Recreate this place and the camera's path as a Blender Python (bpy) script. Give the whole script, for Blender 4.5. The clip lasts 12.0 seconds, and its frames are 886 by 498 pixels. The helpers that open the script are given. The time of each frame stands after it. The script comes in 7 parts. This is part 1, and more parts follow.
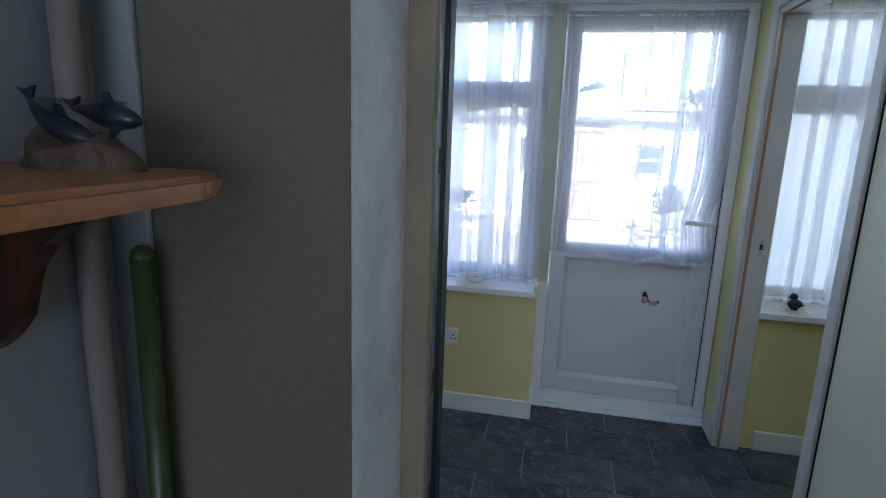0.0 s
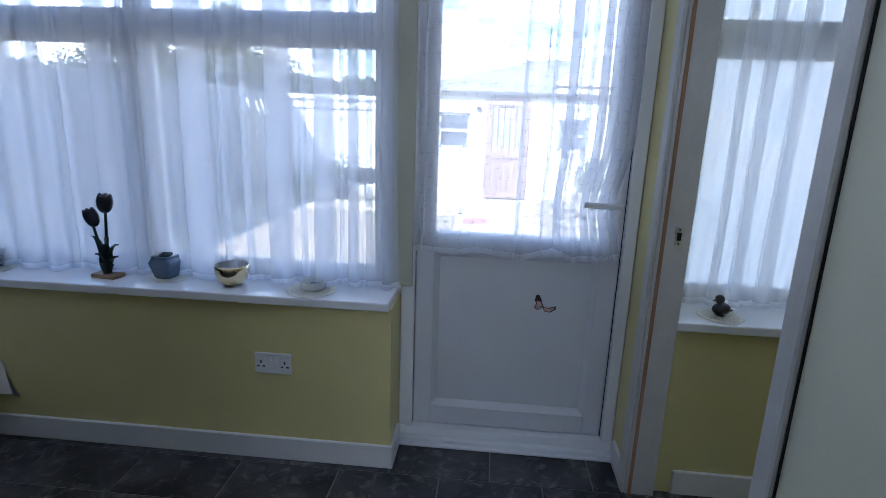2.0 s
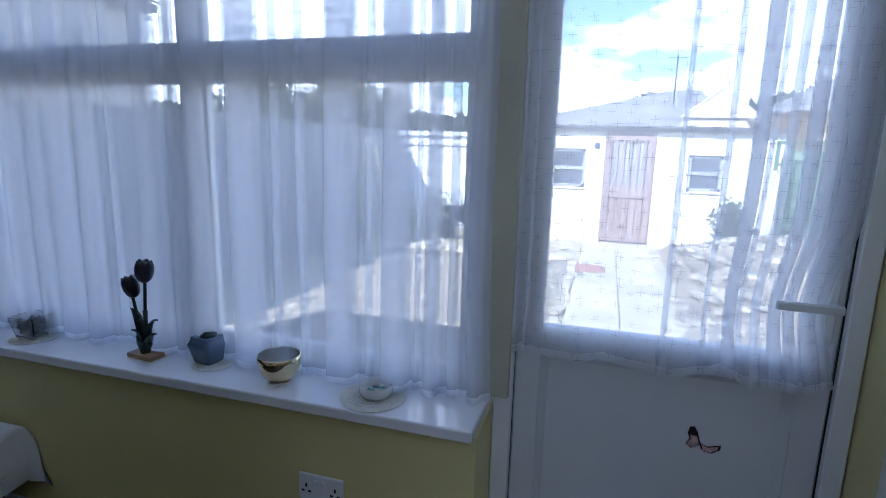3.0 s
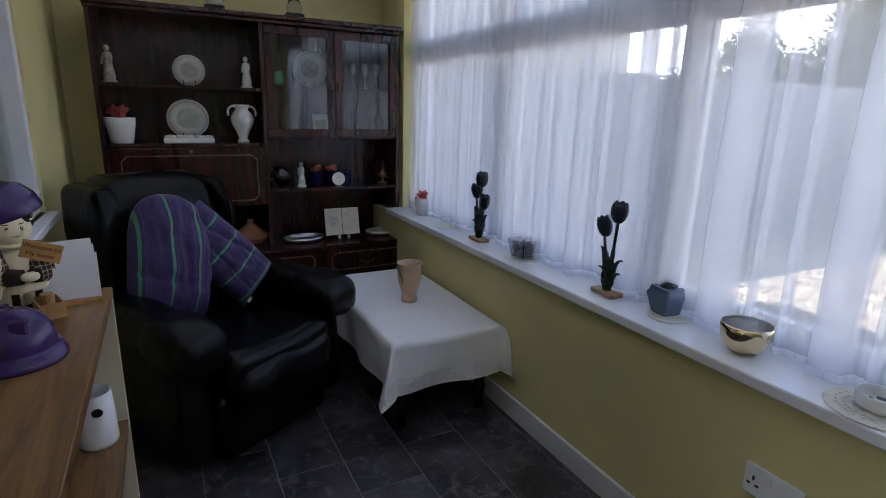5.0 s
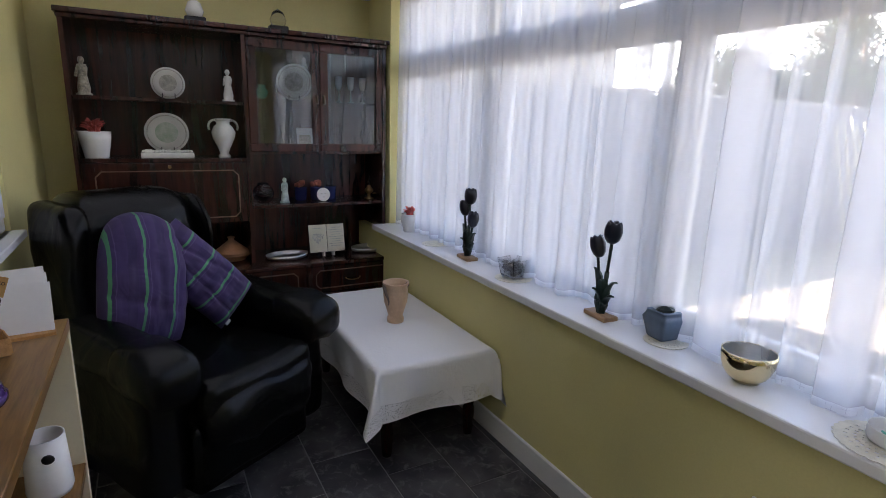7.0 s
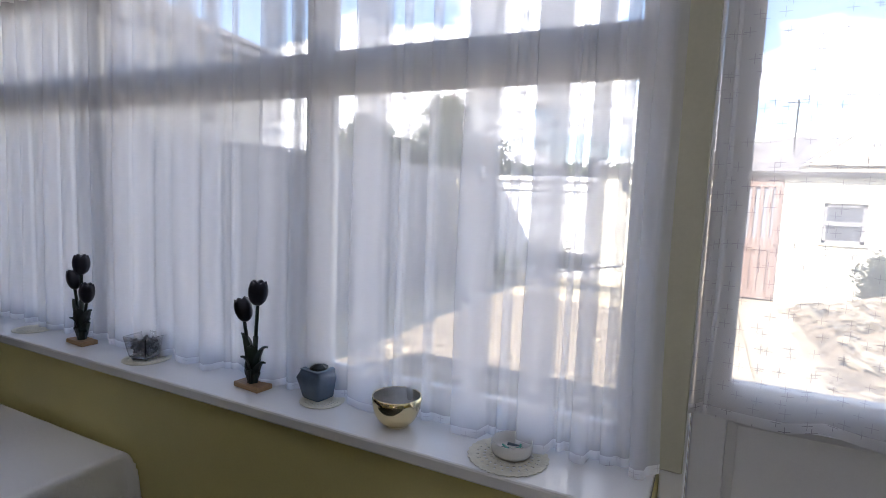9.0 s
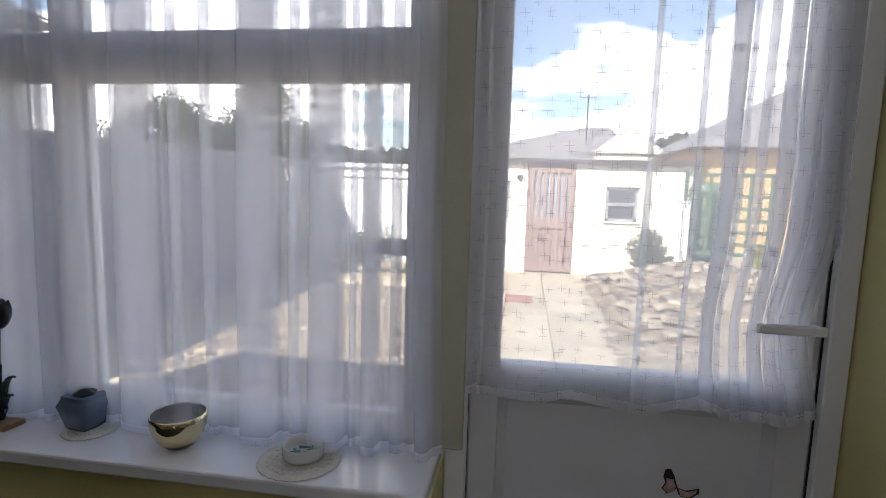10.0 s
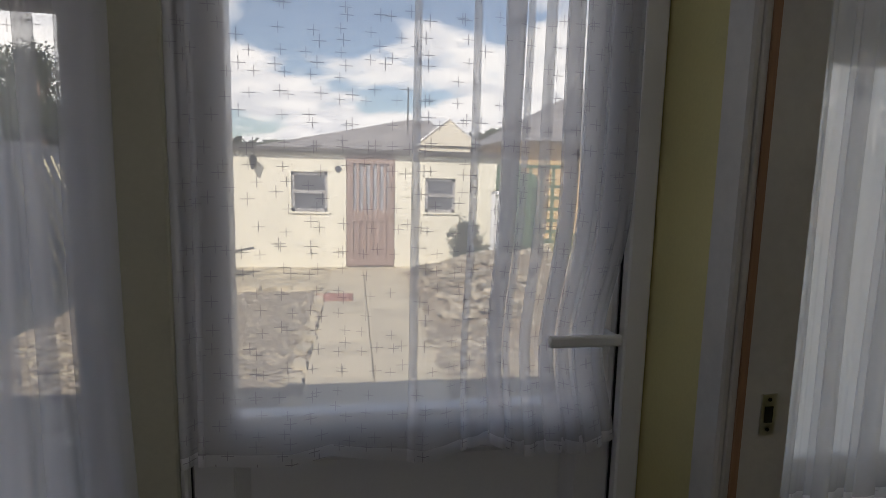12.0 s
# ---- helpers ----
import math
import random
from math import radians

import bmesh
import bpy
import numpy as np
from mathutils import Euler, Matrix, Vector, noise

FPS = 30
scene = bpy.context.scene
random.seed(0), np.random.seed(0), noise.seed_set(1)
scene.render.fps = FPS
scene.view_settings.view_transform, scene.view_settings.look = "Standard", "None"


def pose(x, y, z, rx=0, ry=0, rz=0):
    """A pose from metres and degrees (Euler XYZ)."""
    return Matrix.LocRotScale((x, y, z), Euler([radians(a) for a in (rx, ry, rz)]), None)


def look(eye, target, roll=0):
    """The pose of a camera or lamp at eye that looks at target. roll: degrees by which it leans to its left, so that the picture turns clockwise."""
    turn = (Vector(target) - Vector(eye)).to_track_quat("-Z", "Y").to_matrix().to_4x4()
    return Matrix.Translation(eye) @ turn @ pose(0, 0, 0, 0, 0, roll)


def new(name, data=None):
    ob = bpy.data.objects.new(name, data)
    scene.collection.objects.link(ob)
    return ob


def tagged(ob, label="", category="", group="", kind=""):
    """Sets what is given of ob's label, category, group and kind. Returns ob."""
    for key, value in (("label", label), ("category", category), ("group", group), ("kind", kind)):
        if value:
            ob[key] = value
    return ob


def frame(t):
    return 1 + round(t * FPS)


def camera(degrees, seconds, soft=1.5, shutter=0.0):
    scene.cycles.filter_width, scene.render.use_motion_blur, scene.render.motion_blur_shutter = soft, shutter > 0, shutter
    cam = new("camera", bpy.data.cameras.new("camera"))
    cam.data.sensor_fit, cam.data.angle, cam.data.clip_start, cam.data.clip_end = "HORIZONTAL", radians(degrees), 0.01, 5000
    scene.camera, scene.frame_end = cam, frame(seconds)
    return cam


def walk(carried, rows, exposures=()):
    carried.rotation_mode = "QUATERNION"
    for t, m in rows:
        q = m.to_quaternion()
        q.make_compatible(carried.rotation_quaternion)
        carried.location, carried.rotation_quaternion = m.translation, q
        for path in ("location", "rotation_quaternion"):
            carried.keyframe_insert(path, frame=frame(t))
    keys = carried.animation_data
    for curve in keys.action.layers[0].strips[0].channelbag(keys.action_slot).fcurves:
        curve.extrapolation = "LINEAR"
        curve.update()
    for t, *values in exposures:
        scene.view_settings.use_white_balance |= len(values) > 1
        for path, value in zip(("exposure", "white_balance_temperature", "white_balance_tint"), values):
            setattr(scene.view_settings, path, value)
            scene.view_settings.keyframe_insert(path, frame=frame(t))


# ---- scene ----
cam = camera(79.19, 12.0, soft=0.75)
PATH = [
    (0.0, pose(-0.249, -0.617, 1.440, 78.03, -1.91, 11.89)),
    (0.5, pose(-0.188, -0.486, 1.406, 79.04, -2.44, 5.14)),
    (1.0, pose(-0.153, -0.270, 1.417, 78.30, -2.33, -1.95)),
    (1.5, pose(-0.053, -0.039, 1.339, 77.26, -1.72, 0.10)),
    (2.0, pose(0.036, 0.160, 1.360, 76.15, -1.97, 5.23)),
    (2.5, pose(0.044, 0.418, 1.348, 76.42, -2.00, 8.12)),
    (3.0, pose(-0.027, 0.738, 1.413, 79.23, -1.53, 16.96)),
    (3.5, pose(-0.098, 0.805, 1.346, 80.50, -1.93, 30.85)),
    (3.7, pose(-0.126, 0.798, 1.348, 79.35, -1.89, 38.00)),
    (5.3, pose(-0.129, 0.708, 1.306, 75.08, -1.55, 63.94)),
    (5.5, pose(-0.124, 0.699, 1.306, 74.54, -1.62, 64.08)),
    (6.0, pose(-0.111, 0.695, 1.317, 74.46, -1.46, 65.38)),
    (6.5, pose(-0.135, 0.701, 1.314, 75.32, -1.65, 66.02)),
    (6.7, pose(-0.161, 0.724, 1.320, 75.79, -1.65, 64.99)),
    (8.3, pose(-0.312, 0.874, 1.313, 83.01, -2.33, 37.34)),
    (8.5, pose(-0.296, 0.884, 1.312, 83.57, -2.35, 34.27)),
    (9.0, pose(-0.240, 0.899, 1.311, 84.11, -2.24, 26.54)),
    (9.5, pose(-0.184, 0.924, 1.352, 82.84, -1.60, 18.93)),
    (10.0, pose(-0.125, 0.930, 1.353, 83.13, -1.63, 8.71)),
    (10.5, pose(-0.083, 0.957, 1.351, 83.23, -1.44, 0.51)),
    (11.0, pose(-0.051, 1.049, 1.338, 82.98, -1.36, -4.86)),
    (11.5, pose(-0.002, 1.182, 1.330, 83.37, -1.30, -6.45)),
    (12.0, pose(0.043, 1.270, 1.345, 82.79, -1.27, -9.30)),
]
EXPO = [(0.0, 1.8, 5200, 13), (1.0, 1.84, 5200, 13), (2.0, 1.57, 5100, 15), (2.5, 1.3, 5000, 16), (3.7, 1.1, 5000, 16), (5.3, 1.8, 6100, 20), (6.0, 1.95, 6200, 20), (6.7, 2.15, 6400, 20), (8.3, 1.80, 6400, 20), (9.5, 1.20, 6400, 20), (10.5, 0.75, 6600, 19), (11.5, 0.40, 6730, 18), (12.0, 0.08, 6800, 18)]
walk(cam, PATH, EXPO)

# ---- world and sun ----
world = bpy.data.worlds.new("sky")
scene.world = world
world.use_nodes = True
wt = world.node_tree
wt.nodes.clear()
SUN_EL, SUN_DIR = 40.0, Vector((0.546, 1.06, -1.0)).normalized()


def wnode(kind, **kw):
    n = wt.nodes.new(kind)
    for k, v in kw.items():
        n.inputs[k].default_value = v
    return n


wsky = wnode("ShaderNodeTexSky")
wsky.sky_type = "NISHITA"
wsky.sun_disc = False
wsky.sun_elevation = radians(SUN_EL)
wsky.sun_rotation = math.atan2(-SUN_DIR.x, -SUN_DIR.y)
wco = wnode("ShaderNodeTexCoord")
wsep = wnode("ShaderNodeSeparateXYZ")
wt.links.new(wco.outputs["Generated"], wsep.inputs[0])
wmax = wnode("ShaderNodeMath")
wmax.operation = "ADD"
wmax.inputs[1].default_value = 0.22
wt.links.new(wsep.outputs[2], wmax.inputs[0])
wdiv = wnode("ShaderNodeVectorMath")
wdiv.operation = "DIVIDE"
wcomb = wnode("ShaderNodeCombineXYZ")
for i in range(3):
    wt.links.new(wmax.outputs[0], wcomb.inputs[i])
wt.links.new(wco.outputs["Generated"], wdiv.inputs[0])
wt.links.new(wcomb.outputs[0], wdiv.inputs[1])
wnoise = wnode("ShaderNodeTexNoise", Scale=1.45, Detail=10.0, Roughness=0.50)
wt.links.new(wdiv.outputs[0], wnoise.inputs["Vector"])
wramp = wnode("ShaderNodeValToRGB")
wramp.color_ramp.elements[0].position, wramp.color_ramp.elements[1].position = 0.50, 0.57
wlow = wnode("ShaderNodeMath")
wlow.operation = "MULTIPLY_ADD"
wlow.inputs[1].default_value, wlow.inputs[2].default_value = -0.62, 0.19
wt.links.new(wsep.outputs[2], wlow.inputs[0])
wsum = wnode("ShaderNodeMath")
wsum.operation = "ADD"
wcap = wnode("ShaderNodeMath")
wcap.operation = "MAXIMUM"
wcap.inputs[1].default_value = -0.10
wt.links.new(wlow.outputs[0], wcap.inputs[0])
wt.links.new(wcap.outputs[0], wsum.inputs[0])
wt.links.new(wnoise.outputs[0], wsum.inputs[1])
wt.links.new(wsum.outputs[0], wramp.inputs[0])
wmix = wnode("ShaderNodeMix")
wmix.data_type = "RGBA"
wgrey = wnode("ShaderNodeTexNoise", Scale=4.5, Detail=5.0, Roughness=0.5)
wt.links.new(wdiv.outputs[0], wgrey.inputs["Vector"])
wshade = wnode("ShaderNodeValToRGB")
wshade.color_ramp.elements[0].position, wshade.color_ramp.elements[1].position = 0.36, 0.58
wshade.color_ramp.elements[0].color, wshade.color_ramp.elements[1].color = (7.4, 7.6, 8.0, 1), (10.2, 10.1, 9.9, 1)
wt.links.new(wgrey.outputs[0], wshade.inputs[0])
wt.links.new(wshade.outputs[0], wmix.inputs[7])
wt.links.new(wramp.outputs[0], wmix.inputs[0])
wt.links.new(wsky.outputs[0], wmix.inputs[6])
wbg = wnode("ShaderNodeBackground", Strength=0.15)
wt.links.new(wmix.outputs[2], wbg.inputs[0])
wout = wnode("ShaderNodeOutputWorld")
wt.links.new(wbg.outputs[0], wout.inputs[0])

sun = new("sun", bpy.data.lights.new("sun", "SUN"))
sun.data.energy, sun.data.angle, sun.data.color = 5.0, radians(0.5), (1.0, 0.95, 0.86)
sun.matrix_world = look(Vector((0, 0, 30)), Vector((0, 0, 30)) + SUN_DIR)


# ---- helpers for materials and meshes ----
def nodes_of(name):
    m = bpy.data.materials.new(name)
    m.use_nodes = True
    nt = m.node_tree
    return m, nt, nt.nodes["Principled BSDF"]


def surf(name, colour, rough=0.5, var=0.12, scale=3.0, fine=60.0, bump=0.1, metal=0.0, second=None, spec=0.5, random_v=0.0, stretch=(1, 1, 1), coat=0.0):
    """A plain surface with blotches at one scale, grain at another, and a fine relief."""
    m, nt, p = nodes_of(name)
    tc = nt.nodes.new("ShaderNodeTexCoord")
    mp = nt.nodes.new("ShaderNodeMapping")
    mp.inputs["Scale"].default_value = stretch
    nt.links.new(tc.outputs["Object"], mp.inputs[0])
    n1, n2 = nt.nodes.new("ShaderNodeTexNoise"), nt.nodes.new("ShaderNodeTexNoise")
    n1.inputs["Scale"].default_value, n1.inputs["Detail"].default_value = scale, 4
    n2.inputs["Scale"].default_value, n2.inputs["Detail"].default_value = fine, 3
    for n in (n1, n2):
        nt.links.new(mp.outputs[0], n.inputs["Vector"])
    add = nt.nodes.new("ShaderNodeMath")
    add.operation = "MULTIPLY_ADD"
    add.inputs[1].default_value = 0.35
    nt.links.new(n2.outputs[0], add.inputs[0])
    nt.links.new(n1.outputs[0], add.inputs[2])
    ramp = nt.nodes.new("ShaderNodeValToRGB")
    c2 = second or tuple(c * (1 - 2 * var) for c in colour)
    c1 = colour if second else tuple(min(1, c * (1 + var)) for c in colour)
    ramp.color_ramp.elements[0].position, ramp.color_ramp.elements[1].position = 0.42, 0.92
    ramp.color_ramp.elements[0].color, ramp.color_ramp.elements[1].color = (*c2, 1), (*c1, 1)
    nt.links.new(add.outputs[0], ramp.inputs[0])
    out = ramp.outputs[0]
    if random_v:
        oi, hs, mr = nt.nodes.new("ShaderNodeObjectInfo"), nt.nodes.new("ShaderNodeHueSaturation"), nt.nodes.new("ShaderNodeMapRange")
        mr.inputs[3].default_value, mr.inputs[4].default_value = 1 - random_v, 1 + random_v
        nt.links.new(oi.outputs["Random"], mr.inputs[0])
        nt.links.new(mr.outputs[0], hs.inputs["Value"])
        nt.links.new(out, hs.inputs["Color"])
        out = hs.outputs[0]
    nt.links.new(out, p.inputs["Base Color"])
    p.inputs["Roughness"].default_value, p.inputs["Metallic"].default_value = rough, metal
    p.inputs["Specular IOR Level"].default_value, p.inputs["Coat Weight"].default_value = spec, coat
    if bump:
        b = nt.nodes.new("ShaderNodeBump")
        b.inputs["Strength"].default_value, b.inputs["Distance"].default_value = bump, 0.004
        nt.links.new(n2.outputs[0], b.inputs["Height"])
        nt.links.new(b.outputs[0], p.inputs["Normal"])
    return m


def wood(name, dark, light, rough=0.4, axis=0, scale=1.0, coat=0.0, bump=0.1, lo=0.45, hi=0.85):
    """Grain that runs along one axis."""
    m, nt, p = nodes_of(name)
    tc, mp = nt.nodes.new("ShaderNodeTexCoord"), nt.nodes.new("ShaderNodeMapping")
    s = [14.0 * scale] * 3
    s[axis] = 1.2 * scale
    mp.inputs["Scale"].default_value = s
    nt.links.new(tc.outputs["Object"], mp.inputs[0])
    n1, n2 = nt.nodes.new("ShaderNodeTexNoise"), nt.nodes.new("ShaderNodeTexNoise")
    n1.inputs["Scale"].default_value, n1.inputs["Detail"].default_value, n1.inputs["Distortion"].default_value = 1.2, 6, 1.2
    n2.inputs["Scale"].default_value, n2.inputs["Detail"].default_value = 9.0, 2
    for n in (n1, n2):
        nt.links.new(mp.outputs[0], n.inputs["Vector"])
    wv = nt.nodes.new("ShaderNodeMath")
    wv.operation = "MULTIPLY_ADD"
    wv.inputs[1].default_value = 0.3
    nt.links.new(n2.outputs[0], wv.inputs[0])
    nt.links.new(n1.outputs[0], wv.inputs[2])
    ramp = nt.nodes.new("ShaderNodeValToRGB")
    ramp.color_ramp.elements[0].position, ramp.color_ramp.elements[1].position = lo, hi
    ramp.color_ramp.elements[0].color, ramp.color_ramp.elements[1].color = (*dark, 1), (*light, 1)
    nt.links.new(wv.outputs[0], ramp.inputs[0])
    nt.links.new(ramp.outputs[0], p.inputs["Base Color"])
    p.inputs["Roughness"].default_value, p.inputs["Coat Weight"].default_value = rough, coat
    b = nt.nodes.new("ShaderNodeBump")
    b.inputs["Strength"].default_value, b.inputs["Distance"].default_value = bump, 0.002
    nt.links.new(n2.outputs[0], b.inputs["Height"])
    nt.links.new(b.outputs[0], p.inputs["Normal"])
    return m


def pane_glass(name, tint=(0.97, 0.99, 0.98), rough=0.0, ripple=0.0, base=0.035):
    """Clear glazing: mostly see-through, with a mirror that grows at grazing angles."""
    m, nt, p = nodes_of(name)
    out = nt.nodes["Material Output"]
    nt.nodes.remove(p)
    tr, gl, lw, mx, mr = (nt.nodes.new("ShaderNode" + k) for k in ("BsdfTransparent", "BsdfGlossy", "LayerWeight", "MixShader", "MapRange"))
    tr.inputs[0].default_value = (*tint, 1)
    gl.inputs["Roughness"].default_value = rough
    pw = nt.nodes.new("ShaderNodeMath")
    pw.operation = "POWER"
    pw.inputs[1].default_value = 4.0
    nt.links.new(lw.outputs["Facing"], pw.inputs[0])
    nt.links.new(pw.outputs[0], mr.inputs[0])
    mr.inputs[3].default_value, mr.inputs[4].default_value = base, 0.7
    nt.links.new(mr.outputs[0], mx.inputs[0])
    if ripple:
        wv, bp = nt.nodes.new("ShaderNodeTexNoise"), nt.nodes.new("ShaderNodeBump")
        wv.inputs["Scale"].default_value, wv.inputs["Distortion"].default_value = 22.0, 4.0
        bp.inputs["Strength"].default_value = ripple
        nt.links.new(wv.outputs[0], bp.inputs["Height"])
        nt.links.new(bp.outputs[0], gl.inputs["Normal"])
    nt.links.new(tr.outputs[0], mx.inputs[1])
    nt.links.new(gl.outputs[0], mx.inputs[2])
    nt.links.new(mx.outputs[0], out.inputs[0])
    return m


def sheer(name, open_amount=0.6, motif=True, colour=(0.97, 0.97, 0.99), through_share=0.78, thread=(0.50, 0.48, 0.51)):
    """Net curtain: fine voile that lets most light by, with small woven crosses and a denser hem."""
    m, nt, p = nodes_of(name)
    out = nt.nodes["Material Output"]
    nt.nodes.remove(p)
    N, L = nt.nodes.new, nt.links.new

    def math_(op, a, b=None, c=None):
        n = N("ShaderNodeMath")
        n.operation = op
        for i, v in enumerate((a, b, c)):
            if v is None:
                continue
            if isinstance(v, (int, float)):
                n.inputs[i].default_value = v
            else:
                L(v, n.inputs[i])
        return n.outputs[0]

    uv = N("ShaderNodeUVMap")
    uv.uv_map = "cloth"
    sp = N("ShaderNodeSeparateXYZ")
    L(uv.outputs[0], sp.inputs[0])
    u, v = sp.outputs[0], sp.outputs[1]
    tot = None
    for cw, ch, off in ((0.047, 0.036, 0.0), (0.055, 0.043, 0.37)):
        cu, cv = math_("DIVIDE", math_("ADD", u, off), cw), math_("DIVIDE", math_("ADD", v, off), ch)
        iu, iv = math_("FLOOR", cu), math_("FLOOR", cv)
        cb = N("ShaderNodeCombineXYZ")
        L(iu, cb.inputs[0]), L(iv, cb.inputs[1])
        wn = N("ShaderNodeTexWhiteNoise")
        L(cb.outputs[0], wn.inputs["Vector"])
        cs = N("ShaderNodeSeparateXYZ")
        L(wn.outputs["Color"], cs.inputs[0])
        jx = math_("MULTIPLY_ADD", cs.outputs[0], 0.4, 0.3)
        jy = math_("MULTIPLY_ADD", cs.outputs[1], 0.4, 0.3)
        fx, fy = math_("SUBTRACT", math_("SUBTRACT", cu, iu), jx), math_("SUBTRACT", math_("SUBTRACT", cv, iv), jy)
        ax, ay = math_("ABSOLUTE", fx), math_("ABSOLUTE", fy)
        h = math_("MULTIPLY", math_("LESS_THAN", ay, 0.018), math_("LESS_THAN", ax, 0.21))
        w = math_("MULTIPLY", math_("LESS_THAN", ax, 0.013), math_("LESS_THAN", ay, 0.25))
        on = math_("GREATER_THAN", cs.outputs[2], 0.30 if motif else 2.0)
        c = math_("MULTIPLY", math_("MAXIMUM", h, w), on)
        tot = c if tot is None else math_("MAXIMUM", tot, c)
    nz = N("ShaderNodeTexNoise")
    nz.inputs["Scale"].default_value, nz.inputs["Detail"].default_value = 900.0, 1
    L(uv.outputs[0], nz.inputs["Vector"])
    weave = math_("MULTIPLY_ADD", nz.outputs[0], 0.16, -0.08)
    hem = math_("MAXIMUM", math_("LESS_THAN", v, 0.022), math_("GREATER_THAN", v, 1.305))
    o = math_("SUBTRACT", math_("ADD", weave, open_amount), math_("MULTIPLY", tot, 0.40))
    o = math_("MAXIMUM", math_("SUBTRACT", o, math_("MULTIPLY", hem, 0.28)), 0.04)
    mc = N("ShaderNodeMix")
    mc.data_type = "RGBA"
    mc.inputs[6].default_value, mc.inputs[7].default_value = (*colour, 1), (*thread, 1)
    L(tot, mc.inputs[0])
    di, tl, tr, m1, m2 = (N("ShaderNode" + k) for k in ("BsdfDiffuse", "BsdfTranslucent", "BsdfTransparent", "MixShader", "MixShader"))
    L(mc.outputs[2], di.inputs[0]), L(mc.outputs[2], tl.inputs[0])
    m1.inputs[0].default_value = through_share
    L(di.outputs[0], m1.inputs[1]), L(tl.outputs[0], m1.inputs[2])
    L(o, m2.inputs[0]), L(m1.outputs[0], m2.inputs[1]), L(tr.outputs[0], m2.inputs[2])
    L(m2.outputs[0], out.inputs[0])
    return m


def bx(bm, x0, x1, y0, y1, z0, z1, bevel=0.0, seg=1):
    """Adds a box, with its edges eased."""
    g = bmesh.ops.create_cube(bm, size=1.0)
    vs = g["verts"]
    bmesh.ops.scale(bm, vec=(abs(x1 - x0), abs(y1 - y0), abs(z1 - z0)), verts=vs)
    bmesh.ops.translate(bm, vec=((x0 + x1) / 2, (y0 + y1) / 2, (z0 + z1) / 2), verts=vs)
    if bevel:
        es = {e for v in vs for e in v.link_edges}
        bmesh.ops.bevel(bm, geom=list(es), offset=bevel, segments=seg, profile=0.5, affect="EDGES")
    return bm


def B(*a, **k):
    """A bmesh that holds one or more boxes."""
    bm = bmesh.new()
    for b in ([a] if isinstance(a[0], (int, float)) else a):
        bx(bm, *b, **k)
    return bm


def part(name, bm, material, parent=None, label="", smooth=False):
    """Links a bmesh as one mesh object under a thing or under a part."""
    me = bpy.data.meshes.new(name)
    bm.normal_update()
    bm.to_mesh(me)
    bm.free()
    for q in me.polygons:
        q.use_smooth = smooth
    me.materials.append(material)
    ob = new(name, me)
    if parent is not None:
        ob.parent = parent
    if label:
        ob["label"] = label
    return ob


def shared(name, me, parent, m):
    ob = new(name, me)
    ob.parent = parent
    ob.matrix_basis = m
    return ob


def thing(name, m, label, category, group="", kind=""):
    ob = new(name)
    ob.matrix_basis = m if isinstance(m, Matrix) else Matrix.Translation(m)
    ob.empty_display_size = 0.1
    return tagged(ob, label, category, group, kind)


def structure(name, bm, material, label, category, smooth=False):
    return tagged(part(name, bm, material, None, smooth=smooth), label, category, kind="structure")


def lathe(profile, n=32, cx=0.0, cy=0.0, bm=None, square=0.0, caps=True):
    """Turns a profile of (radius, height) round the upright axis."""
    bm = bm or bmesh.new()
    rings = []
    for r, z in profile:
        ring = []
        for i in range(n):
            a = 2 * math.pi * i / n
            k = 1.0
            if square:
                k = 1 + square * (1 / max(abs(math.cos(a)), abs(math.sin(a))) - 1)
            ring.append(bm.verts.new((cx + r * k * math.cos(a), cy + r * k * math.sin(a), z)))
        rings.append(ring)
    for a, b in zip(rings, rings[1:]):
        for i in range(n):
            bm.faces.new((a[i], a[(i + 1) % n], b[(i + 1) % n], b[i]))
    if caps and profile[0][0] > 1e-4:
        bm.faces.new(list(reversed(rings[0])))
    if caps and profile[-1][0] > 1e-4:
        bm.faces.new(rings[-1])
    bmesh.ops.remove_doubles(bm, verts=bm.verts, dist=1e-5)
    return bm


def rod(bm, p, q, r, n=10, r2=None):
    """A round bar from p to q."""
    p, q = Vector(p), Vector(q)
    d = q - p
    rot = d.to_track_quat("Z", "Y").to_matrix().to_4x4()
    g = bmesh.ops.create_cone(bm, cap_ends=True, segments=n, radius1=r, radius2=r if r2 is None else r2, depth=d.length)
    bmesh.ops.transform(bm, matrix=Matrix.Translation((p + q) / 2) @ rot, verts=g["verts"])
    return bm


def R(*a, **k):
    return rod(bmesh.new(), *a, **k)


def ball(bm, c, r, sx=1.0, sy=1.0, sz=1.0, n=16, turn=None):
    g = bmesh.ops.create_uvsphere(bm, u_segments=n, v_segments=max(6, n // 2), radius=r)
    bmesh.ops.scale(bm, vec=(sx, sy, sz), verts=g["verts"])
    if turn is not None:
        bmesh.ops.rotate(bm, cent=(0, 0, 0), matrix=turn, verts=g["verts"])
    bmesh.ops.translate(bm, vec=c, verts=g["verts"])
    return bm


def S(*a, **k):
    return ball(bmesh.new(), *a, **k)


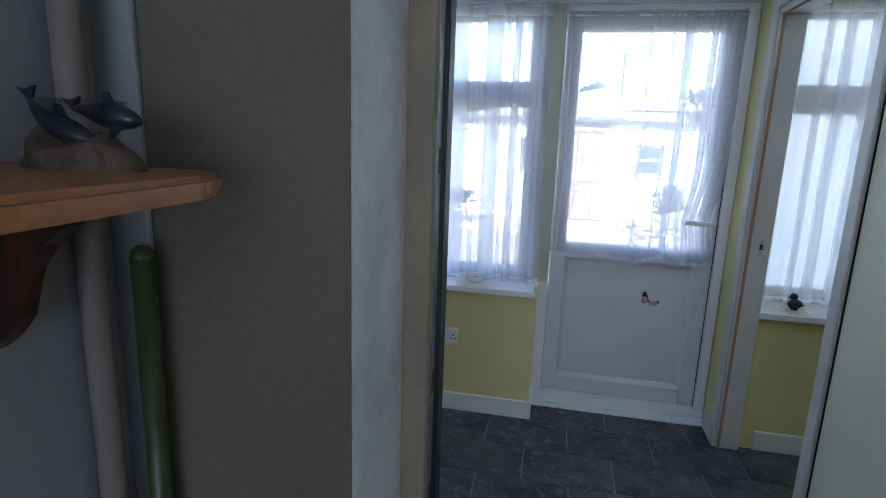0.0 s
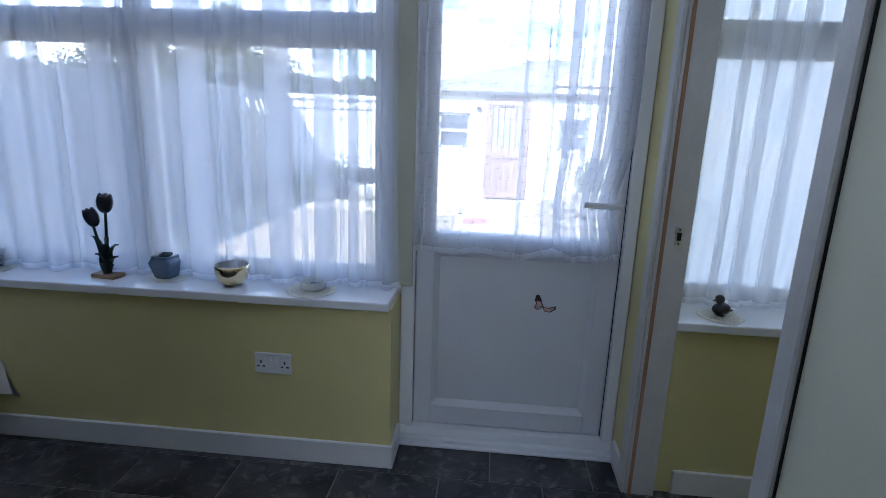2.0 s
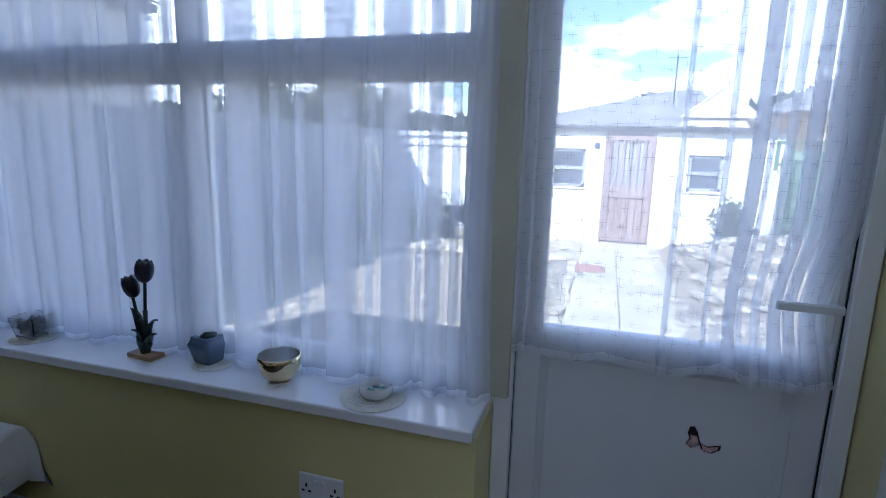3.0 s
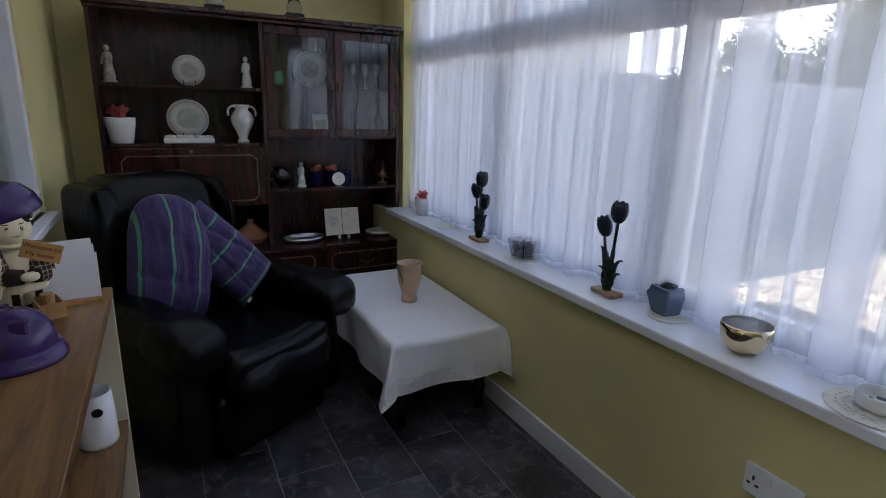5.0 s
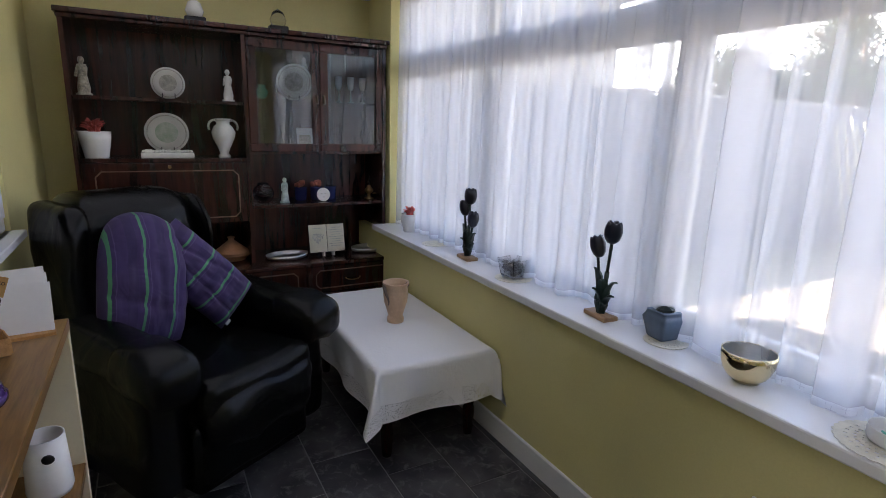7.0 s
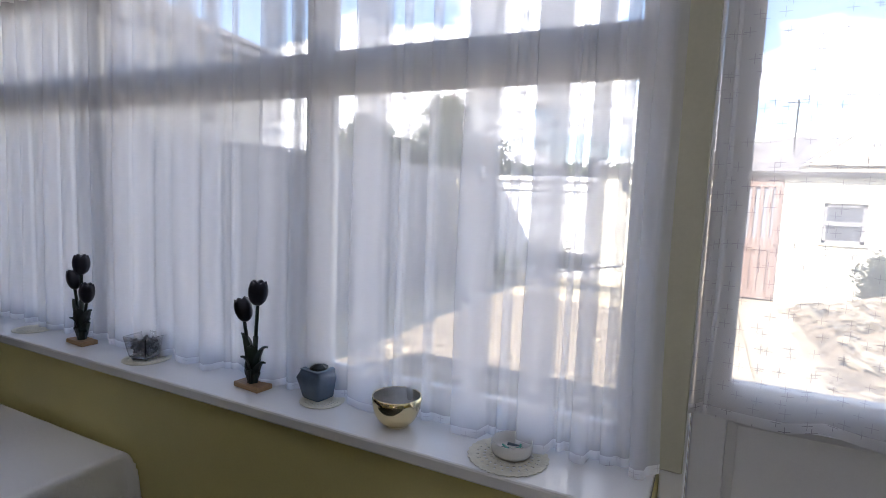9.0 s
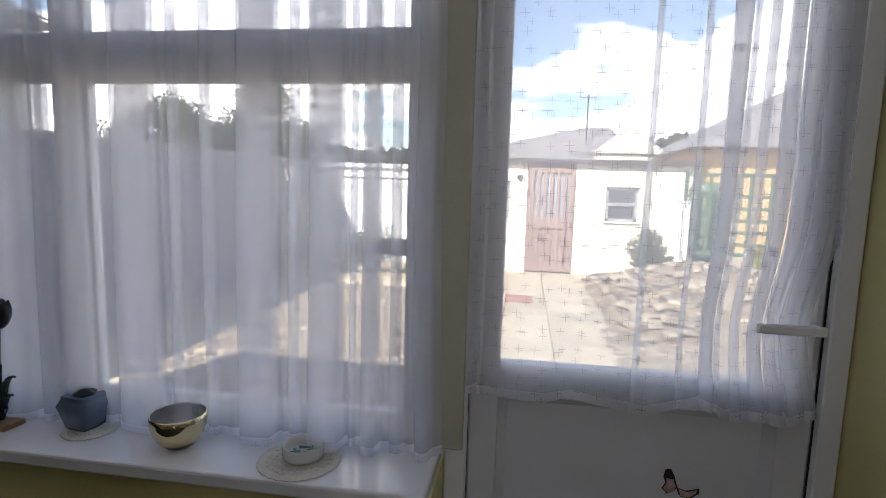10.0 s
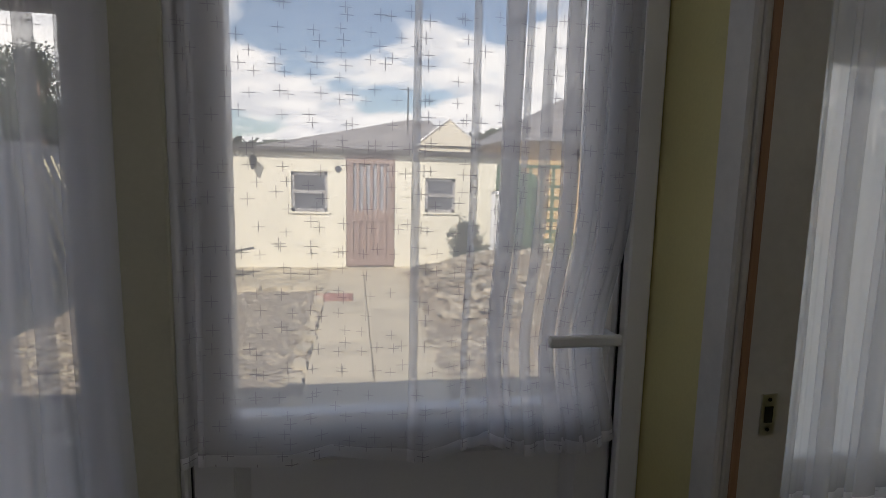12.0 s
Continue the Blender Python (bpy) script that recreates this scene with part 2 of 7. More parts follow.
def prism(bm, pts, lift, thick):
    """A flat outline pts (2D) given a thickness; lift maps (a, b, depth) to a place."""
    f = [bm.verts.new(lift(a, b, 0.0)) for a, b in pts]
    g = [bm.verts.new(lift(a, b, thick)) for a, b in pts]
    bm.faces.new(list(reversed(f)))
    bm.faces.new(g)
    n = len(pts)
    for i in range(n):
        bm.faces.new((f[i], f[(i + 1) % n], g[(i + 1) % n], g[i]))
    bmesh.ops.recalc_face_normals(bm, faces=bm.faces)
    return bm


def roundbox(x0, x1, y0, y1, z0, z1, r, seg=4, bm=None):
    """A soft block."""
    bm = bm or bmesh.new()
    return bx(bm, x0, x1, y0, y1, z0, z1, bevel=r, seg=seg)


def displaced(bm, amount, freq, seed=0.0, sub=0):
    if sub:
        bmesh.ops.subdivide_edges(bm, edges=bm.edges, cuts=sub, use_grid_fill=True)
    bm.normal_update()
    for v in bm.verts:
        v.co += v.normal * amount * noise.noise(v.co * freq + Vector((seed, seed * 1.7, -seed)))
    return bm


def cloth_uv(bm, uvs):
    lay = bm.loops.layers.uv.new("cloth")
    for f in bm.faces:
        for lp in f.loops:
            lp[lay].uv = uvs[lp.vert]
    return bm


def pleated(x0, x1, y, z0, z1, bands, depth, seed, sweep=None, hem=0.006, gather=0.4, rows=64):
    """A curtain whose cloth laps over itself in bands, a list of (middle, width), and hangs nearly flat between."""
    prof = [(x0, 0.0)]
    edge = x0
    for c, w in sorted(bands):
        a, e = c - w / 2, c + w / 2
        gap = a - edge
        for k in range(1, 5):
            f = k / 5
            prof.append((edge + gap * f, -depth * 0.35 * math.sin(math.pi * f) * min(1, gap / 0.06) + (prof[-1][1] if k == 0 else 0.0)))
        d = depth * min(1.0, 0.45 + w / 0.08)
        lap = ((0.0, 0.0), (0.5, 0.05), (0.93, 0.09), (1.0, 0.16), (0.93, 0.23), (0.5, 0.27), (0.06, 0.31), (0.0, 0.38), (0.06, 0.45))
        if w > 0.026:
            lap += ((0.5, 0.49), (0.90, 0.53), (0.97, 0.60), (0.90, 0.67), (0.5, 0.71), (0.09, 0.75), (0.03, 0.82), (0.09, 0.89))
        for f, g in lap + ((0.5, lap[-1][1] + 0.10), (0.93, lap[-1][1] - 0.02), (1.0, lap[-1][1] * 0.6)):
            prof.append((a + (e - a) * f, -d * g))
        edge = e
    prof += [(edge + (x1 - edge) * k / 5, -depth * 0.3 * (1 - k / 5)) for k in range(1, 6)]
    ln = [0.0]
    for p, q in zip(prof, prof[1:]):
        ln.append(ln[-1] + math.hypot(q[0] - p[0], q[1] - p[1]))
    bm = bmesh.new()
    grid, uvs = [], {}
    for j in range(rows + 1):
        t = j / rows
        row = []
        for i, (px, py) in enumerate(prof):
            s = (px - x0) / (x1 - x0)
            xx = px + (0.016 * noise.noise(Vector((px * 5, t * 1.2, seed))) + 0.007 * noise.noise(Vector((px * 17, t * 2.2, seed)))) * (1 - 0.5 * t)
            yy = y + py * (1.15 - gather * t) + 0.005 * noise.noise(Vector((px * 6, t * 1.4, seed + 5)))
            zz = z0 + (z1 - z0) * t + (hem * noise.noise(Vector((px * 11, 0.3, seed))) + 0.35 * hem * noise.noise(Vector((ln[i] * 30, 0.7, seed)))) * (1 - t) ** 3
            if t > 0.97:
                yy += 0.003 * math.sin(i * 2.1)
            if sweep:
                xx, yy, zz = sweep(xx, yy, zz, s, t)
            v = bm.verts.new((xx, yy, zz))
            uvs[v] = (ln[i], (z1 - z0) * t)
            row.append(v)
        grid.append(row)
    for a, c in zip(grid, grid[1:]):
        for i in range(len(a) - 1):
            bm.faces.new((a[i], a[i + 1], c[i + 1], c[i]))
    return cloth_uv(bm, uvs)


def hanging(x0, x1, y, z0, z1, folds, depth, seed, sweep=None, hem=0.006, gather=0.5, rows=26):
    """A gathered curtain: folds is a list of (width, fullness); fullness over 0.16 laps the cloth over itself."""
    rnd = random.Random(seed)
    tot = sum(w for w, _ in folds)
    prof = []
    x, ph = 0.0, 0.0
    for w, k in folds:
        a = depth * rnd.uniform(0.6, 1.2) * min(1.0, w / (0.08 * tot / (x1 - x0)))
        n = 12
        for i in range(n):
            f = 2 * math.pi * i / n
            prof.append((x + w * i / n - k * w * math.sin(f), a * math.cos(f), w, k))
        x += w
    prof.append((x, depth, 0.1, 0.1))
    ln = [0.0]
    for p, q in zip(prof, prof[1:]):
        ln.append(ln[-1] + math.hypot((q[0] - p[0]) * (x1 - x0) / tot, q[1] - p[1]))
    bm = bmesh.new()
    grid, uvs = [], {}
    for j in range(rows + 1):
        t = j / rows
        row = []
        for i, (px, py, w, k) in enumerate(prof):
            s = px / tot
            xx = x0 + (x1 - x0) * s + (0.020 * noise.noise(Vector((s * 9, t * 1.1, seed))) + 0.006 * noise.noise(Vector((s * 40, t * 2.5, seed)))) * (1 - 0.7 * t)
            yy = y + py * (1 - gather * t) + 0.008 * noise.noise(Vector((s * 17, t * 3, seed + 5)))
            zz = z0 + (z1 - z0) * t + (hem * noise.noise(Vector((s * 14, 0.3, seed))) * (1 - t))
            if t > 0.97:
                yy += 0.003 * math.sin(i * 2.1)
            if sweep:
                xx, yy, zz = sweep(xx, yy, zz, s, t)
            v = bm.verts.new((xx, yy, zz))
            uvs[v] = (ln[i], (z1 - z0) * t)
            row.append(v)
        grid.append(row)
    for a, b in zip(grid, grid[1:]):
        for i in range(len(a) - 1):
            bm.faces.new((a[i], a[i + 1], b[i + 1], b[i]))
    return cloth_uv(bm, uvs)


# ---- materials ----
yellow = surf("yellow_wall_paint", (0.73, 0.66, 0.30), 0.55, 0.05, 2.0, 140.0, 0.12)
cream = surf("cream_wall_paint", (0.81, 0.79, 0.59), 0.6, 0.04, 2.0, 160.0, 0.05)
# grey-brown kept very dark: the kitchen's deep shade is put into it
grey_paint = surf("shaded_grey_kitchen_paint", (0.135, 0.119, 0.095), 0.7, 0.12, 2.5, 90.0, 0.2)
white_paint = surf("white_gloss_paint", (0.80, 0.80, 0.80), 0.35, 0.03, 4.0, 90.0, 0.08)
plaster = surf("scuffed_white_plaster", (0.66, 0.67, 0.70), 0.6, 0.14, 6.0, 45.0, 0.35)
upvc = surf("white_plastic_frame", (0.82, 0.83, 0.85), 0.3, 0.02, 3.0, 200.0, 0.02)
sill_white = surf("white_gloss_sill", (0.85, 0.85, 0.86), 0.12, 0.02, 3.0, 200.0, 0.01, spec=0.6)
ceiling_white = surf("white_ceiling", (0.80, 0.80, 0.78), 0.8, 0.05, 2.0, 60.0, 0.2)
black_rubber = surf("black_rubber", (0.012, 0.012, 0.013), 0.5, 0.1, 8.0, 120.0, 0.1)
bare_wood = wood("bare_wood", (0.28, 0.14, 0.07), (0.45, 0.26, 0.15), 0.7, axis=2, scale=1.5)
pine = wood("varnished_pine", (0.30, 0.13, 0.045), (0.46, 0.22, 0.08), 0.35, axis=0, scale=1.2)
mahogany = wood("dark_mahogany", (0.014, 0.0045, 0.0035), (0.058, 0.017, 0.011), 0.26, axis=2, scale=1.0)
walnut = wood("walnut_laminate", (0.135, 0.068, 0.020), (0.265, 0.145, 0.049), 0.28, axis=0, scale=2.3, bump=0.05, lo=0.50, hi=0.78)
glass = pane_glass("clear_glass")
steel = surf("brushed_steel", (0.62, 0.62, 0.62), 0.28, 0.05, 20.0, 300.0, 0.02, metal=1.0)
brass = surf("aged_brass", (0.26, 0.17, 0.07), 0.38, 0.12, 15.0, 200.0, 0.05, metal=1.0)
net = sheer("net_voile", 0.63)
net_fine = sheer("net_voile_fine", 0.54, thread=(0.40, 0.39, 0.42))


def slate():
    """Dark vinyl slate: cloudy charcoal with paler veins and blotches."""
    m, nt, p = nodes_of("slate_tile")
    N, L = nt.nodes.new, nt.links.new
    ge, oi = N("ShaderNodeNewGeometry"), N("ShaderNodeObjectInfo")
    cb = N("ShaderNodeCombineXYZ")
    L(oi.outputs["Random"], cb.inputs[2])
    sc = N("ShaderNodeVectorMath")
    sc.operation = "SCALE"
    sc.inputs["Scale"].default_value = 31.0
    L(cb.outputs[0], sc.inputs[0])
    ad = N("ShaderNodeVectorMath")
    ad.operation = "ADD"
    L(ge.outputs["Position"], ad.inputs[0]), L(sc.outputs[0], ad.inputs[1])
    n1, n2, n3 = N("ShaderNodeTexNoise"), N("ShaderNodeTexNoise"), N("ShaderNodeTexNoise")
    for n, s, d, di in ((n1, 5.0, 8, 0.5), (n2, 19.0, 12, 0.7), (n3, 150.0, 3, 0.0)):
        n.inputs["Scale"].default_value, n.inputs["Detail"].default_value, n.inputs["Distortion"].default_value = s, d, di
        L(ad.outputs[0], n.inputs["Vector"])
    r1, r2 = N("ShaderNodeValToRGB"), N("ShaderNodeValToRGB")
    r1.color_ramp.elements[0].position, r1.color_ramp.elements[1].position = 0.36, 0.70
    r1.color_ramp.elements[0].color, r1.color_ramp.elements[1].color = (0.018, 0.018, 0.023, 1), (0.105, 0.100, 0.106, 1)
    n2.inputs["Roughness"].default_value = 0.68
    r2.color_ramp.elements[0].position, r2.color_ramp.elements[1].position = 0.52, 0.68
    r2.color_ramp.elements[0].color, r2.color_ramp.elements[1].color = (0, 0, 0, 1), (0.75, 0.75, 0.75, 1)
    L(n1.outputs[0], r1.inputs[0]), L(n2.outputs[0], r2.inputs[0])
    mx = N("ShaderNodeMix")
    mx.data_type = "RGBA"
    mx.inputs[7].default_value = (0.215, 0.205, 0.205, 1)
    L(r2.outputs[0], mx.inputs[0]), L(r1.outputs[0], mx.inputs[6]), L(mx.outputs[2], p.inputs["Base Color"])
    p.inputs["Roughness"].default_value = 0.36
    b = N("ShaderNodeBump")
    b.inputs["Strength"].default_value, b.inputs["Distance"].default_value = 0.25, 0.002
    L(n2.outputs[0], b.inputs["Height"]), L(b.outputs[0], p.inputs["Normal"])
    return m


slate_mat = slate()
grout = surf("pale_tile_joint", (0.26, 0.25, 0.25), 0.7, 0.1, 10.0, 100.0, 0.1)

# ---- the shell of the sun room, the kitchen and the side room ----
WL, WR = -3.66, 2.3          # outer side walls
HB, HF = -0.030, 0.29        # house wall: kitchen face, sun-room face
CEIL = 2.11
structure("floor", B(WL - 0.1, WR + 0.1, -3.1, 2.32, -0.12, -0.003), grout, "dark slate-effect vinyl tiled floor", "floor")
structure("ceiling", B((WL, -3.36, HF, 2.19, CEIL, CEIL + 0.12), (-3.36, WR, 1.93, 2.19, CEIL, CEIL + 0.12), (WL - 0.1, WR + 0.1, 2.19, 2.40, CEIL, CEIL + 0.16), (-3.36, WR, HF, 0.46, CEIL, CEIL + 0.12), (WL - 0.1, WL, HF, 2.19, CEIL, CEIL + 0.36), (WR, WR + 0.1, HF, 2.19, CEIL, CEIL + 0.36)), ceiling_white, "white painted soffit round the roof light", "ceiling")
roof_sheet = sheer("milky_roof_sheet", 0.15, motif=False, colour=(0.54, 0.55, 0.56), through_share=0.5)
rl = thing("roof_light", (0, 0, 0), "milky white translucent roof panels between white bars", "roof light", kind="structure")
part("sheet", B(WL - 0.1, WR + 0.1, HF, 2.42, CEIL + 0.20, CEIL + 0.206), roof_sheet, rl)
for i in range(9):
    part("glazing_bar", B(-3.36 + i * 0.7 - 0.02, -3.36 + i * 0.7 + 0.02, HF, 2.40, CEIL + 0.155, CEIL + 0.198, bevel=0.004), upvc, rl)
structure("cornice", B((WL, WL + 0.022, HF, 2.085, CEIL - 0.045, CEIL), (WL + 0.022, -3.31, 2.063, 2.085, CEIL - 0.045, CEIL), (-3.31, -3.288, 2.063, 2.19, CEIL - 0.045, CEIL), (-3.288, 0.607, 2.165, 2.19, CEIL - 0.03, CEIL), bevel=0.006), white_paint, "white painted cornice strip", "trim")
structure("ceiling_house", B(WL - 0.1, WR + 0.1, -3.1, HF, 2.36, 2.48), ceiling_white, "white painted house ceiling", "ceiling")
structure("wall_west", B(WL - 0.1, WL, -3.1, 2.32, 0, 2.36), yellow, "yellow painted wall behind the dark wall unit", "wall")
structure("wall_pier", B(WL, -3.31, 2.085, 2.30, 0, CEIL), yellow, "yellow painted boxed pier beside the window", "wall")
structure("wall_east", B(WR, WR + 0.1, -3.1, 2.32, 0, 2.36), yellow, "yellow painted end wall of the side room", "wall")
structure("wall_back", B((WL - 0.1, -0.6, -3.2, -3.1, 0, 2.36), (0.9, WR + 0.1, -3.2, -3.1, 0, 2.36), (-0.6, 0.9, -3.2, -3.1, 0, 0.95), (-0.6, 0.9, -3.2, -3.1, 2.05, 2.36)), grey_paint, "grey painted kitchen back wall in the same shade-darkened colour", "wall")
# low wall under the windows
structure("wall_under_window", B(-3.66, -0.30, 2.0, 2.30, 0, 0.664), yellow, "yellow painted low wall under the window", "wall")
# yellow greyed and darkened: the shade on the post sits in its paint
post_paint = surf("shaded_yellow_post_paint", (0.49, 0.48, 0.37), 0.5, 0.05, 4.0, 120.0, 0.05)
structure("window_post", B((-0.335, -0.2985, 2.195, 2.29, 0.70, 2.075), (-0.332, -0.250, 2.180, 2.1945, 0.7, 2.075), bevel=0.003), post_paint, "yellow post between window and garden door, shade mixed into its paint", "trim")
structure("wall_lintel", B(-3.66, 2.3, 2.19, 2.30, 2.075, CEIL), white_paint, "white painted lintel over windows and door", "wall")
structure("wall_under_side_window", B((0.70, WR, 2.0, 2.30, 0, 0.664),), yellow, "yellow painted low wall in the side room", "wall")
# partition with the open doorway
PX0, PX1 = 0.607, 0.70
structure("partition_stub", B(PX0, PX1 - 0.004, 1.992, 2.30, 0, CEIL), yellow, "narrow yellow painted wall between door and doorway", "wall")
structure("partition_wall", B(PX0, PX1, HF, 1.148, 0, CEIL), cream, "cream painted partition wall beside the doorway", "wall")
structure("partition_head", B(PX0, PX1, 1.148, 1.992, 2.01, CEIL), cream, "cream painted wall over the doorway", "wall")
# house wall with doorway and inner window
HWX0, HWX1, HWZ0, HWZ1 = -2.72, -1.0, 0.88, 2.0
structure("wall_house", B((WL, HWX0, HB, HF, 0, 2.36), (HWX0, HWX1, HB, HF, 0, HWZ0), (HWX0, HWX1, HB, HF, HWZ1, 2.36), (HWX1, -0.496, HB, HF, 0, 2.36), (-0.496, 0.50, HB, HF, 2.08, 2.36), (0.50, WR, HB, HF, 0, 2.36)), yellow, "thick yellow painted house wall", "wall")
structure("wall_house_inside", B((WL, HWX0, HB - 0.006, HB - 0.002, 0, 2.36), (HWX1, -0.4785, HB - 0.006, HB - 0.002, 0, 2.36), (0.504, WR, HB - 0.006, HB - 0.002, 0, 2.36)), grey_paint, "grey-brown painted kitchen wall, deep shade put into its colour", "wall")
pale_wall = surf("pale_kitchen_paint", (0.27, 0.28, 0.29), 0.6, 0.08, 2.5, 90.0, 0.12)
structure("wall_kitchen_west", B(-0.97, -0.80, -3.1, HB - 0.006, 0, 2.36), pale_wall, "pale blue-grey painted kitchen side wall", "wall")
structure("corner_trim", B(-0.798, -0.742, HB - 0.016, HB - 0.0065, 0, 2.36, bevel=0.002), pale_wall, "pale painted board in the kitchen corner", "trim")
structure("door_reveal", B((-0.496, -0.478, HB, 0.198, 0, 2.07)), plaster, "scuffed white plaster door reveal", "trim")

# ---- windows ----
catch_grey = surf("grey_window_catch", (0.22, 0.22, 0.23), 0.4, 0.1, 20, 90, 0.05)


def obscure():
    """Patterned bathroom-style glass: swirled relief that scatters the view."""
    m, nt, p = nodes_of("patterned_glass")
    out = nt.nodes["Material Output"]
    nt.nodes.remove(p)
    N, L = nt.nodes.new, nt.links.new
    tc, n1, wv, rp, tr, tl, gl_, m1, m2, bp = (N("ShaderNode" + k) for k in ("TexCoord", "TexNoise", "TexWave", "ValToRGB", "BsdfTransparent", "BsdfTranslucent", "BsdfGlossy", "MixShader", "MixShader", "Bump"))
    wv.inputs["Scale"].default_value, wv.inputs["Distortion"].default_value, wv.inputs["Detail Scale"].default_value, wv.inputs["Detail"].default_value = 14.0, 14.0, 1.4, 1.0
    L(tc.outputs["Object"], wv.inputs["Vector"])
    rp.color_ramp.elements[0].position, rp.color_ramp.elements[1].position = 0.35, 0.75
    rp.color_ramp.elements[0].color, rp.color_ramp.elements[1].color = (0.10, 0.10, 0.10, 1), (0.34, 0.34, 0.34, 1)
    L(wv.outputs["Fac"], rp.inputs[0]), L(wv.outputs["Fac"], bp.inputs["Height"])
    bp.inputs["Strength"].default_value = 0.6
    L(bp.outputs[0], gl_.inputs["Normal"])
    gl_.inputs["Roughness"].default_value = 0.12
    tl.inputs[0].default_value = (0.80, 0.83, 0.80, 1)
    L(rp.outputs[0], m1.inputs[0]), L(tl.outputs[0], m1.inputs[1]), L(tr.outputs[0], m1.inputs[2])
    m2.inputs[0].default_value = 0.06
    L(m1.outputs[0], m2.inputs[1]), L(gl_.outputs[0], m2.inputs[2]), L(m2.outputs[0], out.inputs[0])
    return m


def window(name, x0, x1, z0, z1, bars, label, glazing=None):
    """A white frame with a transom, opening lights over fixed panes."""
    w = thing(name, (0, 0, 0), label, "window", kind="structure")
    y0, y1 = 2.205, 2.265
    part("window_frame", B((x0, x1, y0, y1, z1 - 0.06, z1), (x0, x1, y0, y1, z0, z0 + 0.055), (x0, x0 + 0.06, y0, y1, z0 + 0.055, z1 - 0.06), (x1 - 0.06, x1, y0, y1, z0 + 0.055, z1 - 0.06), bevel=0.004), upvc, w)
    part("transom", B(x0 + 0.06, x1 - 0.06, y0, y1, 1.605, 1.705, bevel=0.006), upvc, w)
    for b in bars:
        part("mullion", B((b - 0.038, b + 0.038, y0, y1, z0 + 0.055, 1.605), (b - 0.038, b + 0.038, y0, y1, 1.705, z1 - 0.06), bevel=0.006), upvc, w)
    for k in range(int((x1 - x0) / 0.33)):
        part("catch", B(x1 - 0.18 - k * 0.33, x1 - 0.15 - k * 0.33, y0 - 0.012, y0, 1.655 + 0.02 * (k % 2), 1.69 + 0.02 * (k % 2), bevel=0.003), catch_grey, w)
    xs = [x0 + 0.022] + list(bars) + [x1 - 0.022]
    for a, b in zip(xs, xs[1:]):
        for za, zb in ((z0 + 0.055, 1.605), (1.705, z1 - 0.06)):
            part("bead", B((a + 0.038, b - 0.038, y0 + 0.01, y0 + 0.03, za, za + 0.014), (a + 0.038, b - 0.038, y0 + 0.01, y0 + 0.03, zb - 0.014, zb), (a + 0.038, a + 0.052, y0 + 0.01, y0 + 0.03, za + 0.014, zb - 0.014), (b - 0.052, b - 0.038, y0 + 0.01, y0 + 0.03, za + 0.014, zb - 0.014)), upvc, w)
            g = part("pane", B(a + 0.038, b - 0.038, 2.236, 2.240, za, zb), glazing or glass, w)
            g.visible_shadow = False
    return w


win_main = window("window_1", -3.31, -0.335, 0.70, 2.075, (-2.30, -1.325), "wide white framed window with opening top lights")
frosted = obscure()
win_side = window("window_2", 0.72, WR, 0.70, 2.075, (1.50,), "white framed side-room window with frosted panes", frosted)
structure("window_sill", B(-3.31, -0.305, 1.966, 2.235, 0.664, 0.698, bevel=0.006, seg=2), sill_white, "glossy white window sill with ornaments", "sill")
structure("side_window_sill", B(0.705, WR, 1.966, 2.235, 0.664, 0.698, bevel=0.006, seg=2), sill_white, "glossy white sill in the side room", "sill")


def fold_list(seed, width, lo, hi, klo, khi):
    rnd = random.Random(seed)
    out, s = [], 0.0
    while s < width:
        w = rnd.uniform(lo, hi)
        out.append((w, rnd.uniform(klo, khi)))
        s += w
    return out


def flare(x, y, z, s, t):
    """Lets the last hand's breadth of the cloth swing towards the door."""
    return x + 0.022 * max(0.0, (s - 0.95) / 0.05) * (1 - t) ** 2, y, z


net_main = thing("net_curtain", (0, 0, 0), "sheer white net curtain gathered in long folds", "curtain")
FOLDS = [(-3.25 + i * 0.096 + 0.016 * math.sin(i * 2.3), 0.030 + 0.022 * ((i * 7) % 5) / 4) for i in range(12)]
FOLDS += [(-2.14, 0.065), (-2.03, 0.06), (-1.93, 0.035), (-1.81, 0.085), (-1.69, 0.055), (-1.60, 0.02), (-1.43, 0.085), (-1.335, 0.03), (-1.245, 0.05), (-1.075, 0.105), (-0.975, 0.025), (-0.885, 0.025), (-0.752, 0.085), (-0.668, 0.022), (-0.58, 0.085), (-0.515, 0.015), (-0.468, 0.035), (-0.415, 0.024), (-0.356, 0.03)]
part("cloth", pleated(-3.31, -0.318, 2.148, 0.706, 2.07, FOLDS, 0.052, 3, sweep=flare, hem=0.010), net, net_main, smooth=True)
part("rail", R((-3.31, 2.135, 2.055), (-0.32, 2.135, 2.055), 0.005), white_paint, net_main)
net_side = thing("net_curtain", (0, 0, 0), "sheer white net curtain in the side room", "curtain")
part("cloth", pleated(0.715, WR - 0.02, 2.160, 0.712, 2.07, [(0.77 + i * 0.098 + 0.014 * math.sin(i * 1.9), 0.022 + 0.026 * ((i * 5) % 4) / 3) for i in range(15)], 0.034, 9), net, net_side, smooth=True)
part("rail", R((0.71, 2.155, 2.055), (WR, 2.155, 2.055), 0.005), white_paint, net_side)

